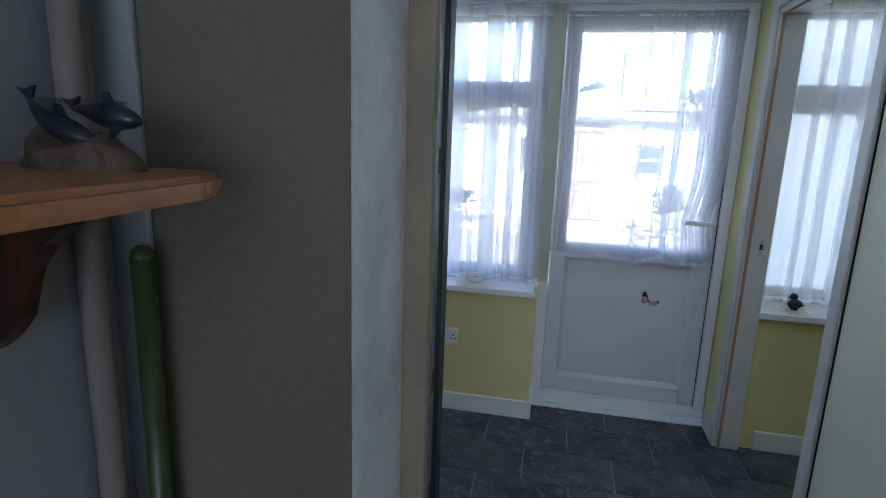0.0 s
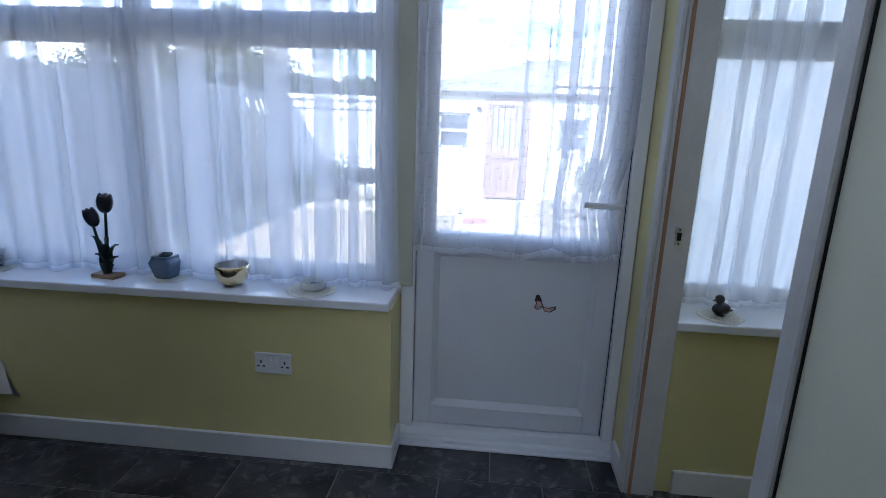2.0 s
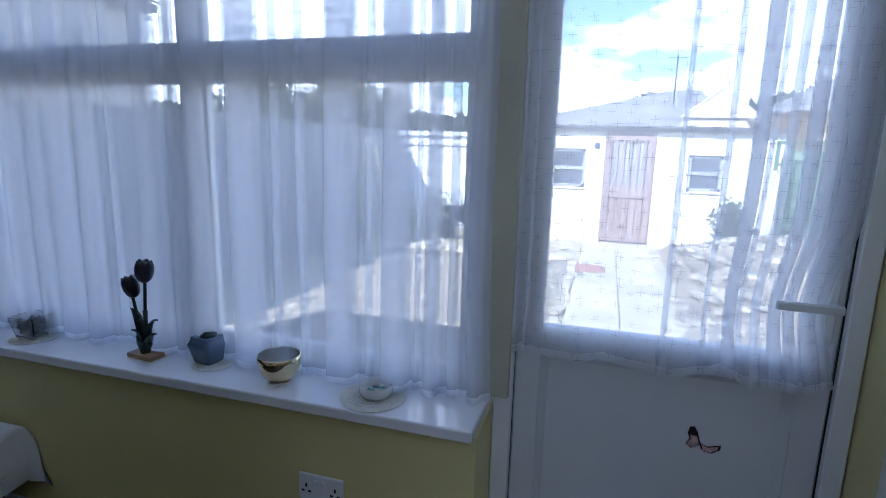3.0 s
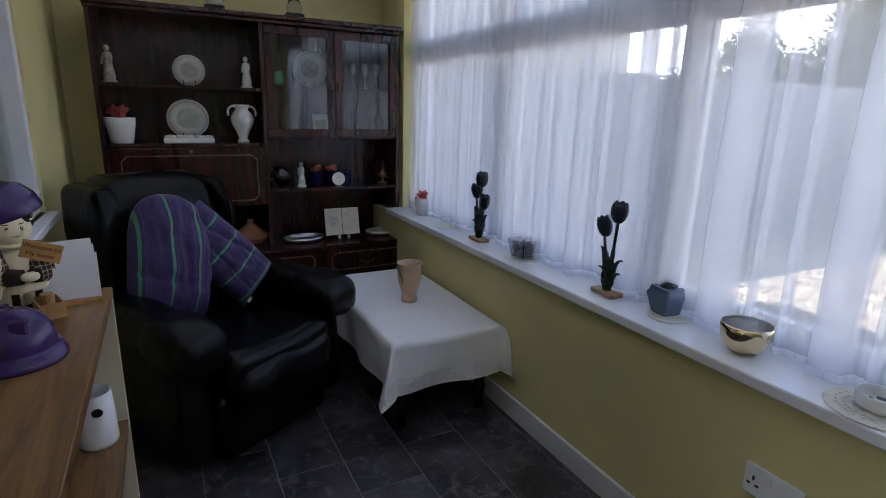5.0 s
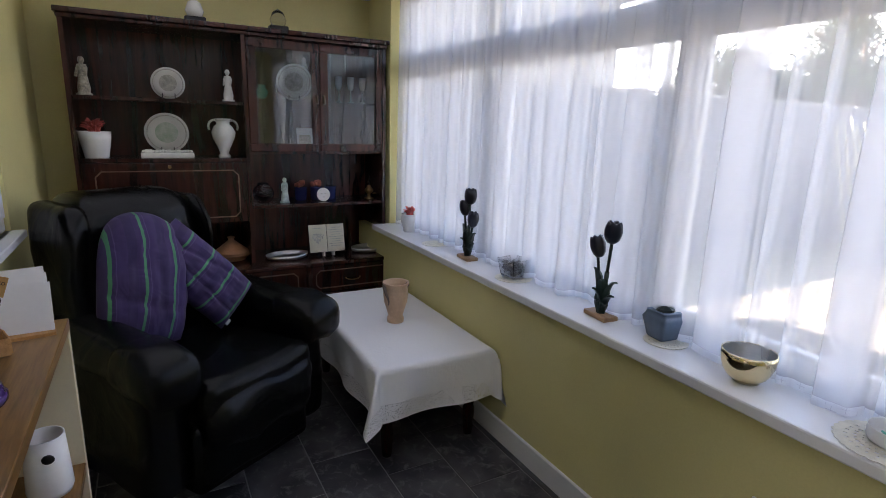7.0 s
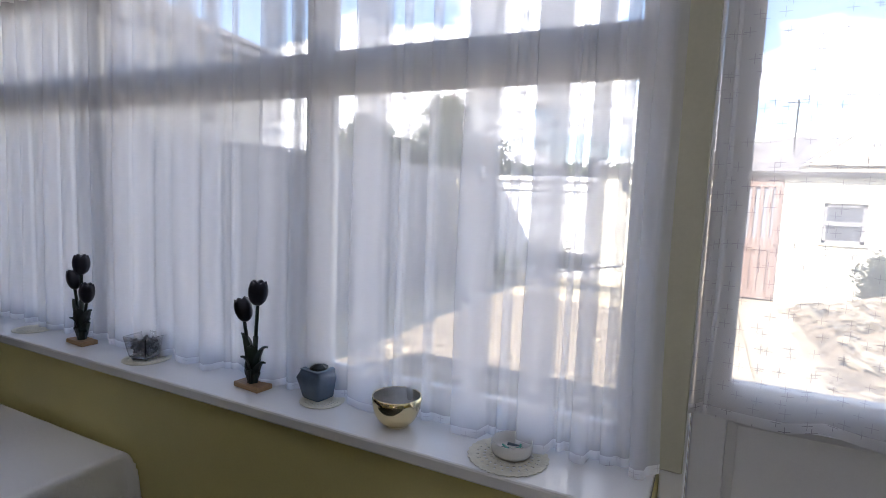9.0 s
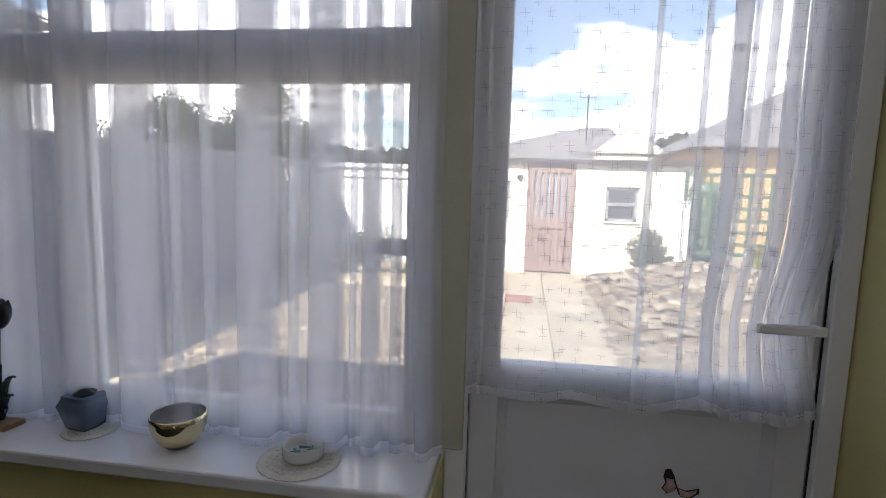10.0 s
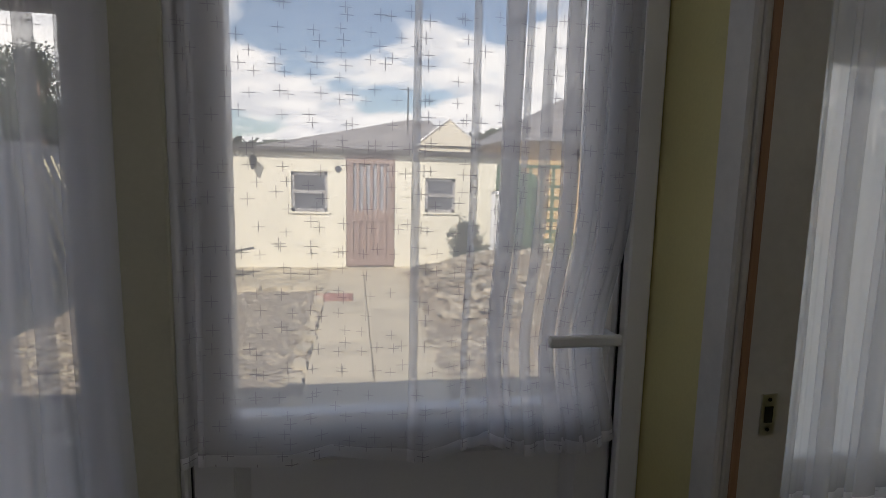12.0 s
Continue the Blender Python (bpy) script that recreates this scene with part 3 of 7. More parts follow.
# ---- garden door ----
door = thing("door_1", (0, 0, 0), "white plastic half-glazed garden door, closed", "door", kind="structure")
DX0, DX1 = -0.298, 0.604
part("door_frame", B((DX0, -0.243, 2.20, 2.28, 0.05, 2.075), (0.556, DX1, 2.20, 2.28, 0.05, 2.075), (-0.243, 0.556, 2.20, 2.28, 2.045, 2.075), bevel=0.004), upvc, door)
part("threshold", B((DX0, DX1, 2.150, 2.29, 0.0, 0.012), (DX0 + 0.001, DX1 - 0.001, 2.168, 2.289, 0.012, 0.030), (DX0 + 0.002, DX1 - 0.002, 2.192, 2.288, 0.030, 0.068), bevel=0.003), upvc, door)
# darker copy of the frame's white, so the leaf's weaker light is in its colour
door_shaded_white = surf("shaded_white_plastic", (0.68, 0.69, 0.72), 0.32, 0.03, 3.0, 200.0, 0.02)
leaf = part("door_leaf", B((-0.241, -0.168, 2.225, 2.275, 0.074, 2.043), (0.478, 0.552, 2.225, 2.275, 0.074, 2.043), (-0.168, 0.478, 2.225, 2.275, 0.074, 0.160), (-0.168, 0.478, 2.225, 2.275, 0.838, 0.915), (-0.168, 0.478, 2.225, 2.275, 1.957, 2.043), bevel=0.003), door_shaded_white, door)
part("panel", B(-0.168, 0.478, 2.248, 2.264, 0.160, 0.838), door_shaded_white, leaf)
bead = bmesh.new()
for p_, q_ in (((-0.168, 0.160), (0.478, 0.160)), ((0.478, 0.160), (0.478, 0.838)), ((0.478, 0.838), (-0.168, 0.838)), ((-0.168, 0.838), (-0.168, 0.160))):
    ux, uz = (1 if q_[0] > p_[0] else -1 if q_[0] < p_[0] else 0), (1 if q_[1] > p_[1] else -1 if q_[1] < p_[1] else 0)
    w_ = 0.022
    ring = [(p_[0], 2.2235, p_[1]), (q_[0], 2.2235, q_[1]), (q_[0] - (ux + uz) * w_, 2.247, q_[1] + (ux - uz) * w_), (p_[0] + (ux - uz) * w_, 2.247, p_[1] + (ux + uz) * w_)]
    bead.faces.new([bead.verts.new(c) for c in ring])
bmesh.ops.remove_doubles(bead, verts=bead.verts, dist=0.0005)
bmesh.ops.solidify(bead, geom=bead.faces[:], thickness=0.003)
bmesh.ops.recalc_face_normals(bead, faces=bead.faces)
part("panel_bead", bead, door_shaded_white, leaf)
dp = part("pane", B(-0.168, 0.478, 2.246, 2.250, 0.915, 1.957), glass, leaf)
dp.visible_shadow = False

handle = part("handle", B((0.505, 0.535, 2.213, 2.225, 0.96, 1.16), bevel=0.004), upvc, leaf)
lev = rod(bmesh.new(), (0.520, 2.222, 1.060), (0.520, 2.170, 1.060), 0.010)
bx(lev, 0.390, 0.532, 2.160, 2.174, 1.049, 1.071, bevel=0.005, seg=2)
part("lever", lev, upvc, handle)
part("gasket", B((0.5525, 0.5555, 2.222, 2.226, 0.074, 2.043), (-0.2425, -0.2415, 2.222, 2.226, 0.074, 2.043)), black_rubber, door)
part("trim_board", B((DX0, DX1, 2.186, 2.198, 2.076, 2.10)), white_paint, door)


def tuck(x, y, z, s, t):
    """Draws the loose side of the cloth in towards the lever."""
    k = math.exp(-((z - 1.05) / 0.16) ** 2) * max(0.0, (s - 0.55) / 0.45)
    low = max(0.0, 0.98 - z) * 0.22 * s
    return x - 0.055 * k, y - 0.012 * k, z - low * 0.25 + 0.012 * math.sin(s * 21) * (1 - t) ** 6


dnet = thing("net_curtain", (0, 0, 0), "sheer white net curtain on the garden door, tucked at the lever", "curtain")
DF = [(-0.215, 0.012), (0.150, 0.014), (0.244, 0.013), (0.309, 0.036), (0.338, 0.014), (0.378, 0.024), (0.425, 0.034), (0.462, 0.03), (0.505, 0.04), (0.535, 0.02)]
part("cloth", pleated(-0.259, 0.554, 2.196, 0.846, 2.035, DF, 0.018, 12, sweep=tuck, hem=0.034), net_fine, dnet, smooth=True)
part("rail", R((-0.259, 2.196, 2.022), (0.554, 2.196, 2.022), 0.004), white_paint, dnet)

# ---- skirtings and door linings ----
structure("baseboard", B((-3.2, -0.286, 1.986, 2.0, 0, 0.10), (-0.300, -0.286, 2.0, 2.163, 0, 0.10), bevel=0.004), white_paint, "white painted skirting board", "skirting")
structure("baseboard_side", B((0.78, WR, 1.986, 2.0, 0, 0.10), bevel=0.004), white_paint, "white painted skirting in the side room", "skirting")
structure("baseboard_stub", B((0.593, 0.607, 2.03, 2.163, 0, 0.10), bevel=0.004), white_paint, "short white painted skirting by the garden door", "skirting")
aged_white = surf("aged_white_gloss_paint", (0.64, 0.62, 0.58), 0.4, 0.07, 5.0, 70.0, 0.15)
structure("doorway_lining", B((0.606, 0.712, 1.966, 1.990, 0, 2.0), (0.606, 0.712, 1.150, 1.174, 0, 2.0), (0.606, 0.712, 1.174, 1.966, 1.976, 2.0), bevel=0.002), aged_white, "chipped white painted doorway lining", "door frame")
structure("doorway_architrave", B((0.592, 0.6065, 1.968, 2.028, 0, 2.06), (0.592, 0.6065, 1.093, 1.152, 0, 2.06), (0.592, 0.6065, 1.152, 1.968, 2.0, 2.06), bevel=0.004), aged_white, "white painted architrave round the open doorway", "door frame")
structure("bare_strip", B((0.616, 0.628, 1.9615, 1.9655, 0, 1.976), (0.616, 0.628, 1.174, 1.966, 1.9725, 1.9755)), bare_wood, "bare wood strip where paint is missing", "door frame")
# solid black strip stands in for the shadow along the architrave's edge
structure("gap_shadow_strip", B((0.6035, 0.6068, 1.0875, 1.0925, 0, 2.06)), black_rubber, "thin black strip drawn as the shadow in the gap beside the architrave", "trim")
sp = thing("strike_plate", (0.672, 1.9655, 1.0), "steel strike plate with a dark latch hole", "door hardware")
part("plate", B((-0.013, 0.013, -0.002, 0, -0.032, 0.032)), steel, sp)
part("latch_hole", B((-0.007, 0.007, -0.003, -0.0015, -0.013, 0.013)), black_rubber, sp)
for q in (-0.024, 0.024):
    part("screw", R((0, -0.0035, q), (0, -0.001, q), 0.003), black_rubber, sp)
# old back-door frame in the house wall, dark seal along its edge
fr = thing("door_2", (0, 0, 0), "old grubby brown back-door frame with worn black seal", "door", kind="structure")
part("door_frame", B((-0.494, -0.434, 0.200, 0.288, 0, 2.07), (0.455, 0.515, 0.200, 0.288, 0, 2.07), (-0.434, 0.455, 0.200, 0.288, 2.01, 2.07), bevel=0.003), surf("grubby_brown_frame", (0.24, 0.20, 0.14), 0.5, 0.16, 5.0, 60.0, 0.2), fr)
part("seal", B((-0.437, -0.424, 0.244, 0.289, 0.002, 2.01), bevel=0.002), black_rubber, fr)
keep = part("lock_strip", B((-0.4345, -0.4310, 0.212, 0.240, 0.1, 1.95), bevel=0.001), surf("dull_grey_metal", (0.30, 0.30, 0.32), 0.4, 0.15, 20, 100, 0.1, metal=0.8), fr)
for z in (0.55, 0.80, 1.02, 1.40):
    part("latch_hole", B((-0.4312, -0.4302, 0.219, 0.233, z - 0.02, z + 0.02)), black_rubber, keep)
structure("outer_door_trim", B((-0.52, -0.478, 0.288, 0.304, 0, 2.10), (0.498, 0.54, 0.288, 0.304, 0, 2.10), (-0.478, 0.498, 0.288, 0.304, 2.07, 2.10), bevel=0.003), cream, "cream painted strip round the back door", "trim")

# ---- inner window of the house ----
hw = thing("window_3", (0, 0, 0), "white framed house window onto the sun room", "window", kind="structure")
fy0, fy1 = 0.20, 0.275
part("window_frame", B((HWX0, HWX1, fy0, fy1, HWZ1 - 0.06, HWZ1), (HWX0, HWX1, fy0, fy1, HWZ0, HWZ0 + 0.06), (HWX0, HWX0 + 0.06, fy0, fy1, HWZ0 + 0.06, HWZ1 - 0.06), (HWX1 - 0.06, HWX1, fy0, fy1, HWZ0 + 0.06, HWZ1 - 0.06), bevel=0.008, seg=2), upvc, hw)
part("mullion", B((-1.95, -1.85, fy0, fy1 + 0.004, HWZ0 + 0.06, HWZ1 - 0.06), (-1.925, -1.875, fy1 + 0.004, fy1 + 0.022, HWZ0 + 0.06, HWZ1 - 0.06), bevel=0.006, seg=2), upvc, hw)
for a, b in ((HWX0, -1.89), (-1.91, HWX1)):
    part("sash", B((a + 0.06, a + 0.105, fy0 + 0.01, fy1 + 0.016, HWZ0 + 0.06, HWZ1 - 0.06), (b - 0.105, b - 0.06, fy0 + 0.01, fy1 + 0.016, HWZ0 + 0.06, HWZ1 - 0.06), (a + 0.105, b - 0.105, fy0 + 0.01, fy1 + 0.016, HWZ0 + 0.06, HWZ0 + 0.105), (a + 0.105, b - 0.105, fy0 + 0.01, fy1 + 0.016, HWZ1 - 0.105, HWZ1 - 0.06), bevel=0.005, seg=2), upvc, hw)
    g = part("pane", B(a + 0.10, b - 0.10, 0.232, 0.236, HWZ0 + 0.10, HWZ1 - 0.10), glass, hw)
    g.visible_shadow = False
part("sill", B(HWX0 - 0.02, HWX1 + 0.02, 0.27, 0.335, HWZ0 - 0.03, HWZ0, bevel=0.004), upvc, hw)
drape_mat = surf("sage_green_drape", (0.20, 0.23, 0.17), 0.8, 0.1, 8.0, 200.0, 0.2)
dr = thing("drape", (0, 0, 0), "sage green lined drapes inside the house window", "curtain")
for a, b in ((-2.74, -2.32), (-1.35, -1.02)):
    part("cloth", hanging(a, b, 0.10, 0.9, 2.05, fold_list(int(-a * 10), b - a, 0.06, 0.1, 0.05, 0.12), 0.03, 2), drape_mat, dr, smooth=True)

# ---- garden ----
GZ = -0.10
concrete = surf("sunlit_concrete", (0.52, 0.45, 0.32), 0.85, 0.26, 3.5, 45.0, 0.6)
path_mat = surf("pale_path_slab", (0.56, 0.49, 0.36), 0.85, 0.12, 2.0, 40.0, 0.35, random_v=0.12)
gravel_mat = surf("grey_gravel", (0.33, 0.28, 0.22), 0.9, 0.42, 22.0, 120.0, 0.5)
cream_block = surf("cream_painted_blockwork", (0.80, 0.765, 0.64), 0.8, 0.06, 1.5, 40.0, 0.4)
fence_mat = surf("grey_blue_fence_paint", (0.17, 0.18, 0.21), 0.7, 0.08, 2.0, 60.0, 0.25, random_v=0.06)
tile_grey = surf("grey_roof_tile", (0.25, 0.235, 0.23), 0.85, 0.18, 3.0, 40.0, 0.4)
brown_door = wood("weathered_brown_door", (0.25, 0.17, 0.14), (0.36, 0.26, 0.22), 0.7, axis=2, scale=1.0)
bark = wood("brown_bark", (0.10, 0.07, 0.05), (0.2, 0.14, 0.10), 0.9, axis=2, scale=1.0)
dark_pane = surf("dark_shed_pane", (0.10, 0.105, 0.12), 0.15, 0.2, 2.0, 30.0, 0.0)
stone = surf("rockery_stone", (0.38, 0.33, 0.25), 0.9, 0.3, 8.0, 60.0, 0.5, random_v=0.3)
green_leaf = surf("garden_foliage", (0.055, 0.085, 0.028), 0.7, 0.4, 20.0, 90.0, 0.2)
dark_leaf = surf("dark_conifer_foliage", (0.065, 0.080, 0.048), 0.75, 0.4, 15.0, 90.0, 0.2)
yellow_leaf = surf("yellow_green_foliage", (0.22, 0.24, 0.03), 0.7, 0.3, 20.0, 90.0, 0.2)
structure("ground", B(-150, 150, 2.32, 320, GZ - 0.2, GZ), concrete, "pale sunlit concrete yard", "ground")
rg = random.Random(21)
pv = tagged(new("pavement"), "pale slab path leading to the shed door", "path", kind="structure")
sm = B(-0.243, 0.243, -0.443, 0.443, 0, 0.02, bevel=0.006)
sme = bpy.data.meshes.new("slab")
sm.to_mesh(sme)
sm.free()
sme.materials.append(path_mat)
for j in range(9):
    for i in range(2):
        if j * 0.9 + 3.0 < 10:
            shared("slab", sme, pv, pose(-0.06 + i * 0.495 + rg.uniform(-0.003, 0.003), 2.85 + j * 0.9 + 0.3 * i, GZ, 0, 0, rg.uniform(-0.4, 0.4)))


tagged(part("doormat_tile", B(-0.42, 0.02, 7.55, 7.95, GZ + 0.021, GZ + 0.035, bevel=0.004), surf("faded_red_tile", (0.45, 0.22, 0.17), 0.85, 0.2, 6, 60, 0.3)), "faded red tile lying on the path", "tile")


def stones(name, n, x0, x1, y0, y1, size, material, label, z=GZ, mound=None, flat=0.6):
    """Loose stones strewn over a patch of ground."""
    verts, faces = [], []
    for k in range(n):
        x, y = rg.uniform(x0, x1), rg.uniform(y0, y1)
        zz = z + (mound(x, y) if mound else 0)
        s = rg.uniform(*size)
        a = rg.uniform(0, 6.3)
        b = len(verts)
        for (u, v, w) in ((-1, -0.7, -1), (1, -0.8, -1), (0.9, 0.8, -1), (-0.8, 0.9, -1), (-0.7, -0.5, 1), (0.75, -0.5, 0.8), (0.6, 0.6, 1.1), (-0.6, 0.6, 0.7)):
            u, v, w = u + rg.uniform(-0.25, 0.25), v + rg.uniform(-0.25, 0.25), w + rg.uniform(-0.2, 0.2)
            verts.append((x + s * (u * math.cos(a) - v * math.sin(a)), y + s * (u * math.sin(a) + v * math.cos(a)), zz + s * flat * w * 0.6))
        faces += [tuple(b + q for q in f) for f in ((0, 3, 2, 1), (4, 5, 6, 7), (0, 1, 5, 4), (1, 2, 6, 5), (2, 3, 7, 6), (3, 0, 4, 7))]
    me = bpy.data.meshes.new(name)
    me.from_pydata(verts, [], faces)
    me.materials.append(material)
    return tagged(new(name, me), label, "stones", kind="stuff")


stones("gravel", 7500, -2.9, -0.33, 3.4, 8.2, (0.014, 0.042), gravel_mat, "grey gravel bed beside the path")
stones("gravel", 3600, 0.72, 3.2, 3.4, 6.6, (0.014, 0.042), gravel_mat, "grey gravel bed at the rockery foot")


edging = thing("path_edging", (0, 0, 0), "rough pale stones edging the gravel bed", "edging")
for k in range(26):
    es = B(-0.09, 0.09, -0.055, 0.055, -0.02, 0.05)
    for v in es.verts:
        v.co = Vector((v.co.x * rg.uniform(0.6, 1.15), v.co.y * rg.uniform(0.6, 1.2), v.co.z * rg.uniform(0.6, 1.2)))
    e_ = part("stone", es, path_mat, edging)
    e_.matrix_basis = pose(-2.75 + k * 0.19 if k < 13 else -0.37, 8.35 if k < 13 else 3.5 + (k - 13) * 0.37, GZ + 0.005, rg.uniform(-6, 6), rg.uniform(-6, 6), rg.uniform(-14, 14) + (0 if k < 13 else 90))


def mound(x, y):
    return 0.50 * max(0.0, 1 - ((x - 2.3) / 1.5) ** 2) * max(0.0, 1 - ((y - 8.0) / 2.0) ** 2)


earth = bmesh.new()
bmesh.ops.create_grid(earth, x_segments=26, y_segments=30, size=1.0)
for v in earth.verts:
    v.co = Vector((2.3 + v.co.x * 1.5, 8.0 + v.co.y * 2.0, 0))
    v.co.z = GZ - 0.01 + mound(v.co.x, v.co.y) + 0.05 * noise.noise(v.co * 4)
rockery = thing("rockery", (0, 0, 0), "sloping rockery of flat pale stones", "rockery")
part("earth", earth, surf("dry_earth", (0.30, 0.24, 0.17), 0.95, 0.3, 5, 60, 0.6), rockery, smooth=True)
for k in range(290):
    b_ = bmesh.new()
    x, y = rg.uniform(0.95, 3.5), rg.uniform(6.1, 9.8)
    bmesh.ops.create_cube(b_, size=1)
    for v in b_.verts:
        v.co = Vector((v.co.x * rg.uniform(0.08, 0.19), v.co.y * rg.uniform(0.07, 0.15), v.co.z * rg.uniform(0.03, 0.07)))
    bmesh.ops.rotate(b_, cent=(0, 0, 0), matrix=Euler((rg.uniform(-0.3, 0.3), rg.uniform(-0.35, 0.2), rg.uniform(0, 6.3))).to_matrix(), verts=b_.verts)
    bmesh.ops.translate(b_, vec=(x, y, GZ + mound(x, y) + 0.02), verts=b_.verts)
    part("stone", b_, stone, rockery)


def foliage(bm, c, rx, ry, rz, n, size, rr):
    """Small leaves strewn through an uneven clump."""
    for k in range(n):
        a, u = rr.uniform(0, 6.283), rr.uniform(-1, 1)
        q = rr.random() ** 0.4
        s = math.sqrt(1 - u * u)
        d = Vector((s * math.cos(a), s * math.sin(a), u))
        lump = 0.78 + 0.45 * noise.noise(d * 2.3 + Vector(c))
        p = Vector(c) + Vector((d.x * rx, d.y * ry, d.z * rz)) * q * lump
        t = Vector((rr.uniform(-1, 1), rr.uniform(-1, 1), rr.uniform(-0.6, 1))).normalized() * size * rr.uniform(0.6, 1.4)
        w = t.cross(Vector((rr.uniform(-1, 1), rr.uniform(-1, 1), rr.uniform(-1, 1)))).normalized() * size * 0.35
        vs_ = [bm.verts.new(p - t * 0.5), bm.verts.new(p + w), bm.verts.new(p + t * 0.5), bm.verts.new(p - w)]
        bm.faces.new(vs_)
    return bm


def shrub(x, y, r, h, material, label, n=500, size=0.05, z=GZ):
    t = thing("shrub", (0, 0, 0), label, "shrub", "garden shrubs")
    st = bmesh.new()
    for k in range(5):
        rod(st, (x, y, z - 0.02), (x + rg.uniform(-r, r) * 0.6, y + rg.uniform(-r, r) * 0.6, z + h * 0.7), 0.010, 6, 0.004)
    part("stems", st, bark, t)
    part("leaves", foliage(bmesh.new(), (x, y, z + h * 0.55), r, r, h * 0.55, n, size, rg), material, t)
    return t


# shed across the yard
SY = 10.2
shed = thing("shed", (0, 0, 0), "cream painted flat-roofed block shed with a brown door", "shed")
part("wall", B((-1.95, -0.96, SY, SY + 0.12, GZ, 1.76), (-0.96, -0.39, SY, SY + 0.12, GZ, 0.81), (-0.96, -0.39, SY, SY + 0.12, 1.45, 1.76), (-0.39, -0.09, SY, SY + 0.12, GZ, 1.76), (0.70, 1.21, SY, SY + 0.12, GZ, 1.76), (1.21, 1.72, SY, SY + 0.12, GZ, 0.82), (1.21, 1.72, SY, SY + 0.12, 1.39, 1.76), (1.72, 2.55, SY, SY + 0.12, GZ, 1.76)), cream_block, shed)
part("side_wall", B((-1.95, -1.83, SY + 0.12, SY + 3.0, GZ, 1.76), (2.43, 2.55, SY + 0.12, SY + 3.0, GZ, 1.76), (-1.83, 2.43, SY + 2.88, SY + 3.0, GZ, 1.76)), cream_block, shed)
part("roof", B(-2.05, 2.65, SY - 0.12, SY + 3.1, 1.76, 1.83, bevel=0.01), surf("dark_felt_roof", (0.10, 0.09, 0.085), 0.9, 0.2, 3, 40, 0.4), shed)
sd = part("door", B((-0.085, 0.02, SY - 0.02, SY + 0.03, GZ + 0.02, 1.755), (0.60, 0.695, SY - 0.02, SY + 0.03, GZ + 0.02, 1.755), (0.02, 0.60, SY - 0.02, SY + 0.03, 1.60, 1.755), (0.02, 0.60, SY - 0.02, SY + 0.03, 0.66, 0.84), (0.02, 0.60, SY - 0.02, SY + 0.03, GZ + 0.02, 0.06), (0.02, 0.60, SY + 0.01, SY + 0.02, 0.06, 0.66), bevel=0.004), brown_door, shed)
for i in range(5):
    x = 0.075 + i * 0.110
    part("slat", B(x, x + 0.05, SY - 0.012, SY + 0.012, 0.06, 0.66), brown_door, sd)
    part("slat", B(x, x + 0.045, SY - 0.012, SY + 0.018, 0.84, 1.60), brown_door, sd)
part("pane", B(0.02, 0.60, SY + 0.02, SY + 0.026, 0.84, 1.60), surf("pale_shed_glass", (0.36, 0.37, 0.40), 0.2, 0.2, 3, 20, 0), sd)
part("knob", S((0.645, SY - 0.035, 0.75), 0.022, n=10), brass, sd)
for x0, x1, z0, z1 in ((-0.96, -0.39, 0.81, 1.45), (1.21, 1.72, 0.82, 1.39)):
    w = part("window", B((x0, x1, SY + 0.03, SY + 0.07, z0, z0 + 0.05), (x0, x1, SY + 0.03, SY + 0.07, z1 - 0.05, z1), (x0, x0 + 0.05, SY + 0.03, SY + 0.07, z0, z1), (x1 - 0.05, x1, SY + 0.03, SY + 0.07, z0, z1), (x0, x1, SY + 0.025, SY + 0.075, (z0 + z1) / 2 - 0.03, (z0 + z1) / 2 + 0.03)), surf("grey_window_wood", (0.34, 0.33, 0.33), 0.6, 0.1, 6, 60, 0.1), shed)
    part("pane", B(x0, x1, SY + 0.055, SY + 0.06, z0, z1), dark_pane, w)
    part("sill", B(x0 - 0.04, x1 + 0.04, SY - 0.03, SY + 0.03, z0 - 0.03, z0), cream_block, w)
vent = part("vent", R((-0.22, SY - 0.02, 1.51), (-0.22, SY, 1.51), 0.05, 16), dark_pane, shed)
lt = thing("wall_lantern", (-1.52, SY, 1.62), "dark lantern lamp on the shed wall", "lamp")
part("bracket", R((0, -0.12, 0.05), (0, 0.0, 0.05), 0.012, 8), black_rubber, lt)
part("body", lathe([(0, -0.16), (0.03, -0.15), (0.06, 0.0), (0.075, 0.01), (0, 0.07)], 8, 0, -0.12), black_rubber, lt)
# white gate and rail beside the shed
gt = thing("white_gate", (0, 0, 0), "white painted board gate with a top rail", "gate")
part("rail", B(-3.9, -1.97, SY + 0.28, SY + 0.34, 1.62, 1.70), white_paint, gt)
part("rail", B(-3.9, -1.97, SY + 0.30, SY + 0.34, 1.45, 1.50), white_paint, gt)
for i in range(14):
    part("board", B(-3.88 + i * 0.137, -3.75 + i * 0.137, SY + 0.34, SY + 0.365, GZ, 1.62), white_paint, gt)
# side fence and its corrugated cap
fn = thing("fence", (0, 0, 0), "tall grey-blue boarded fence in shade", "fence")
for i in range(58):
    y = 2.5 + i * 0.14
    part("board", B(-3.93 - 0.004 * (i % 2), -3.90, y + 0.002, y + 0.137, GZ, 1.66 + 0.008 * math.sin(i * 1.7)), fence_mat, fn)
for i in range(5):
    part("post", B(-4.02, -3.935, 2.6 + i * 1.9, 2.7 + i * 1.9, GZ, 1.70), fence_mat, fn)
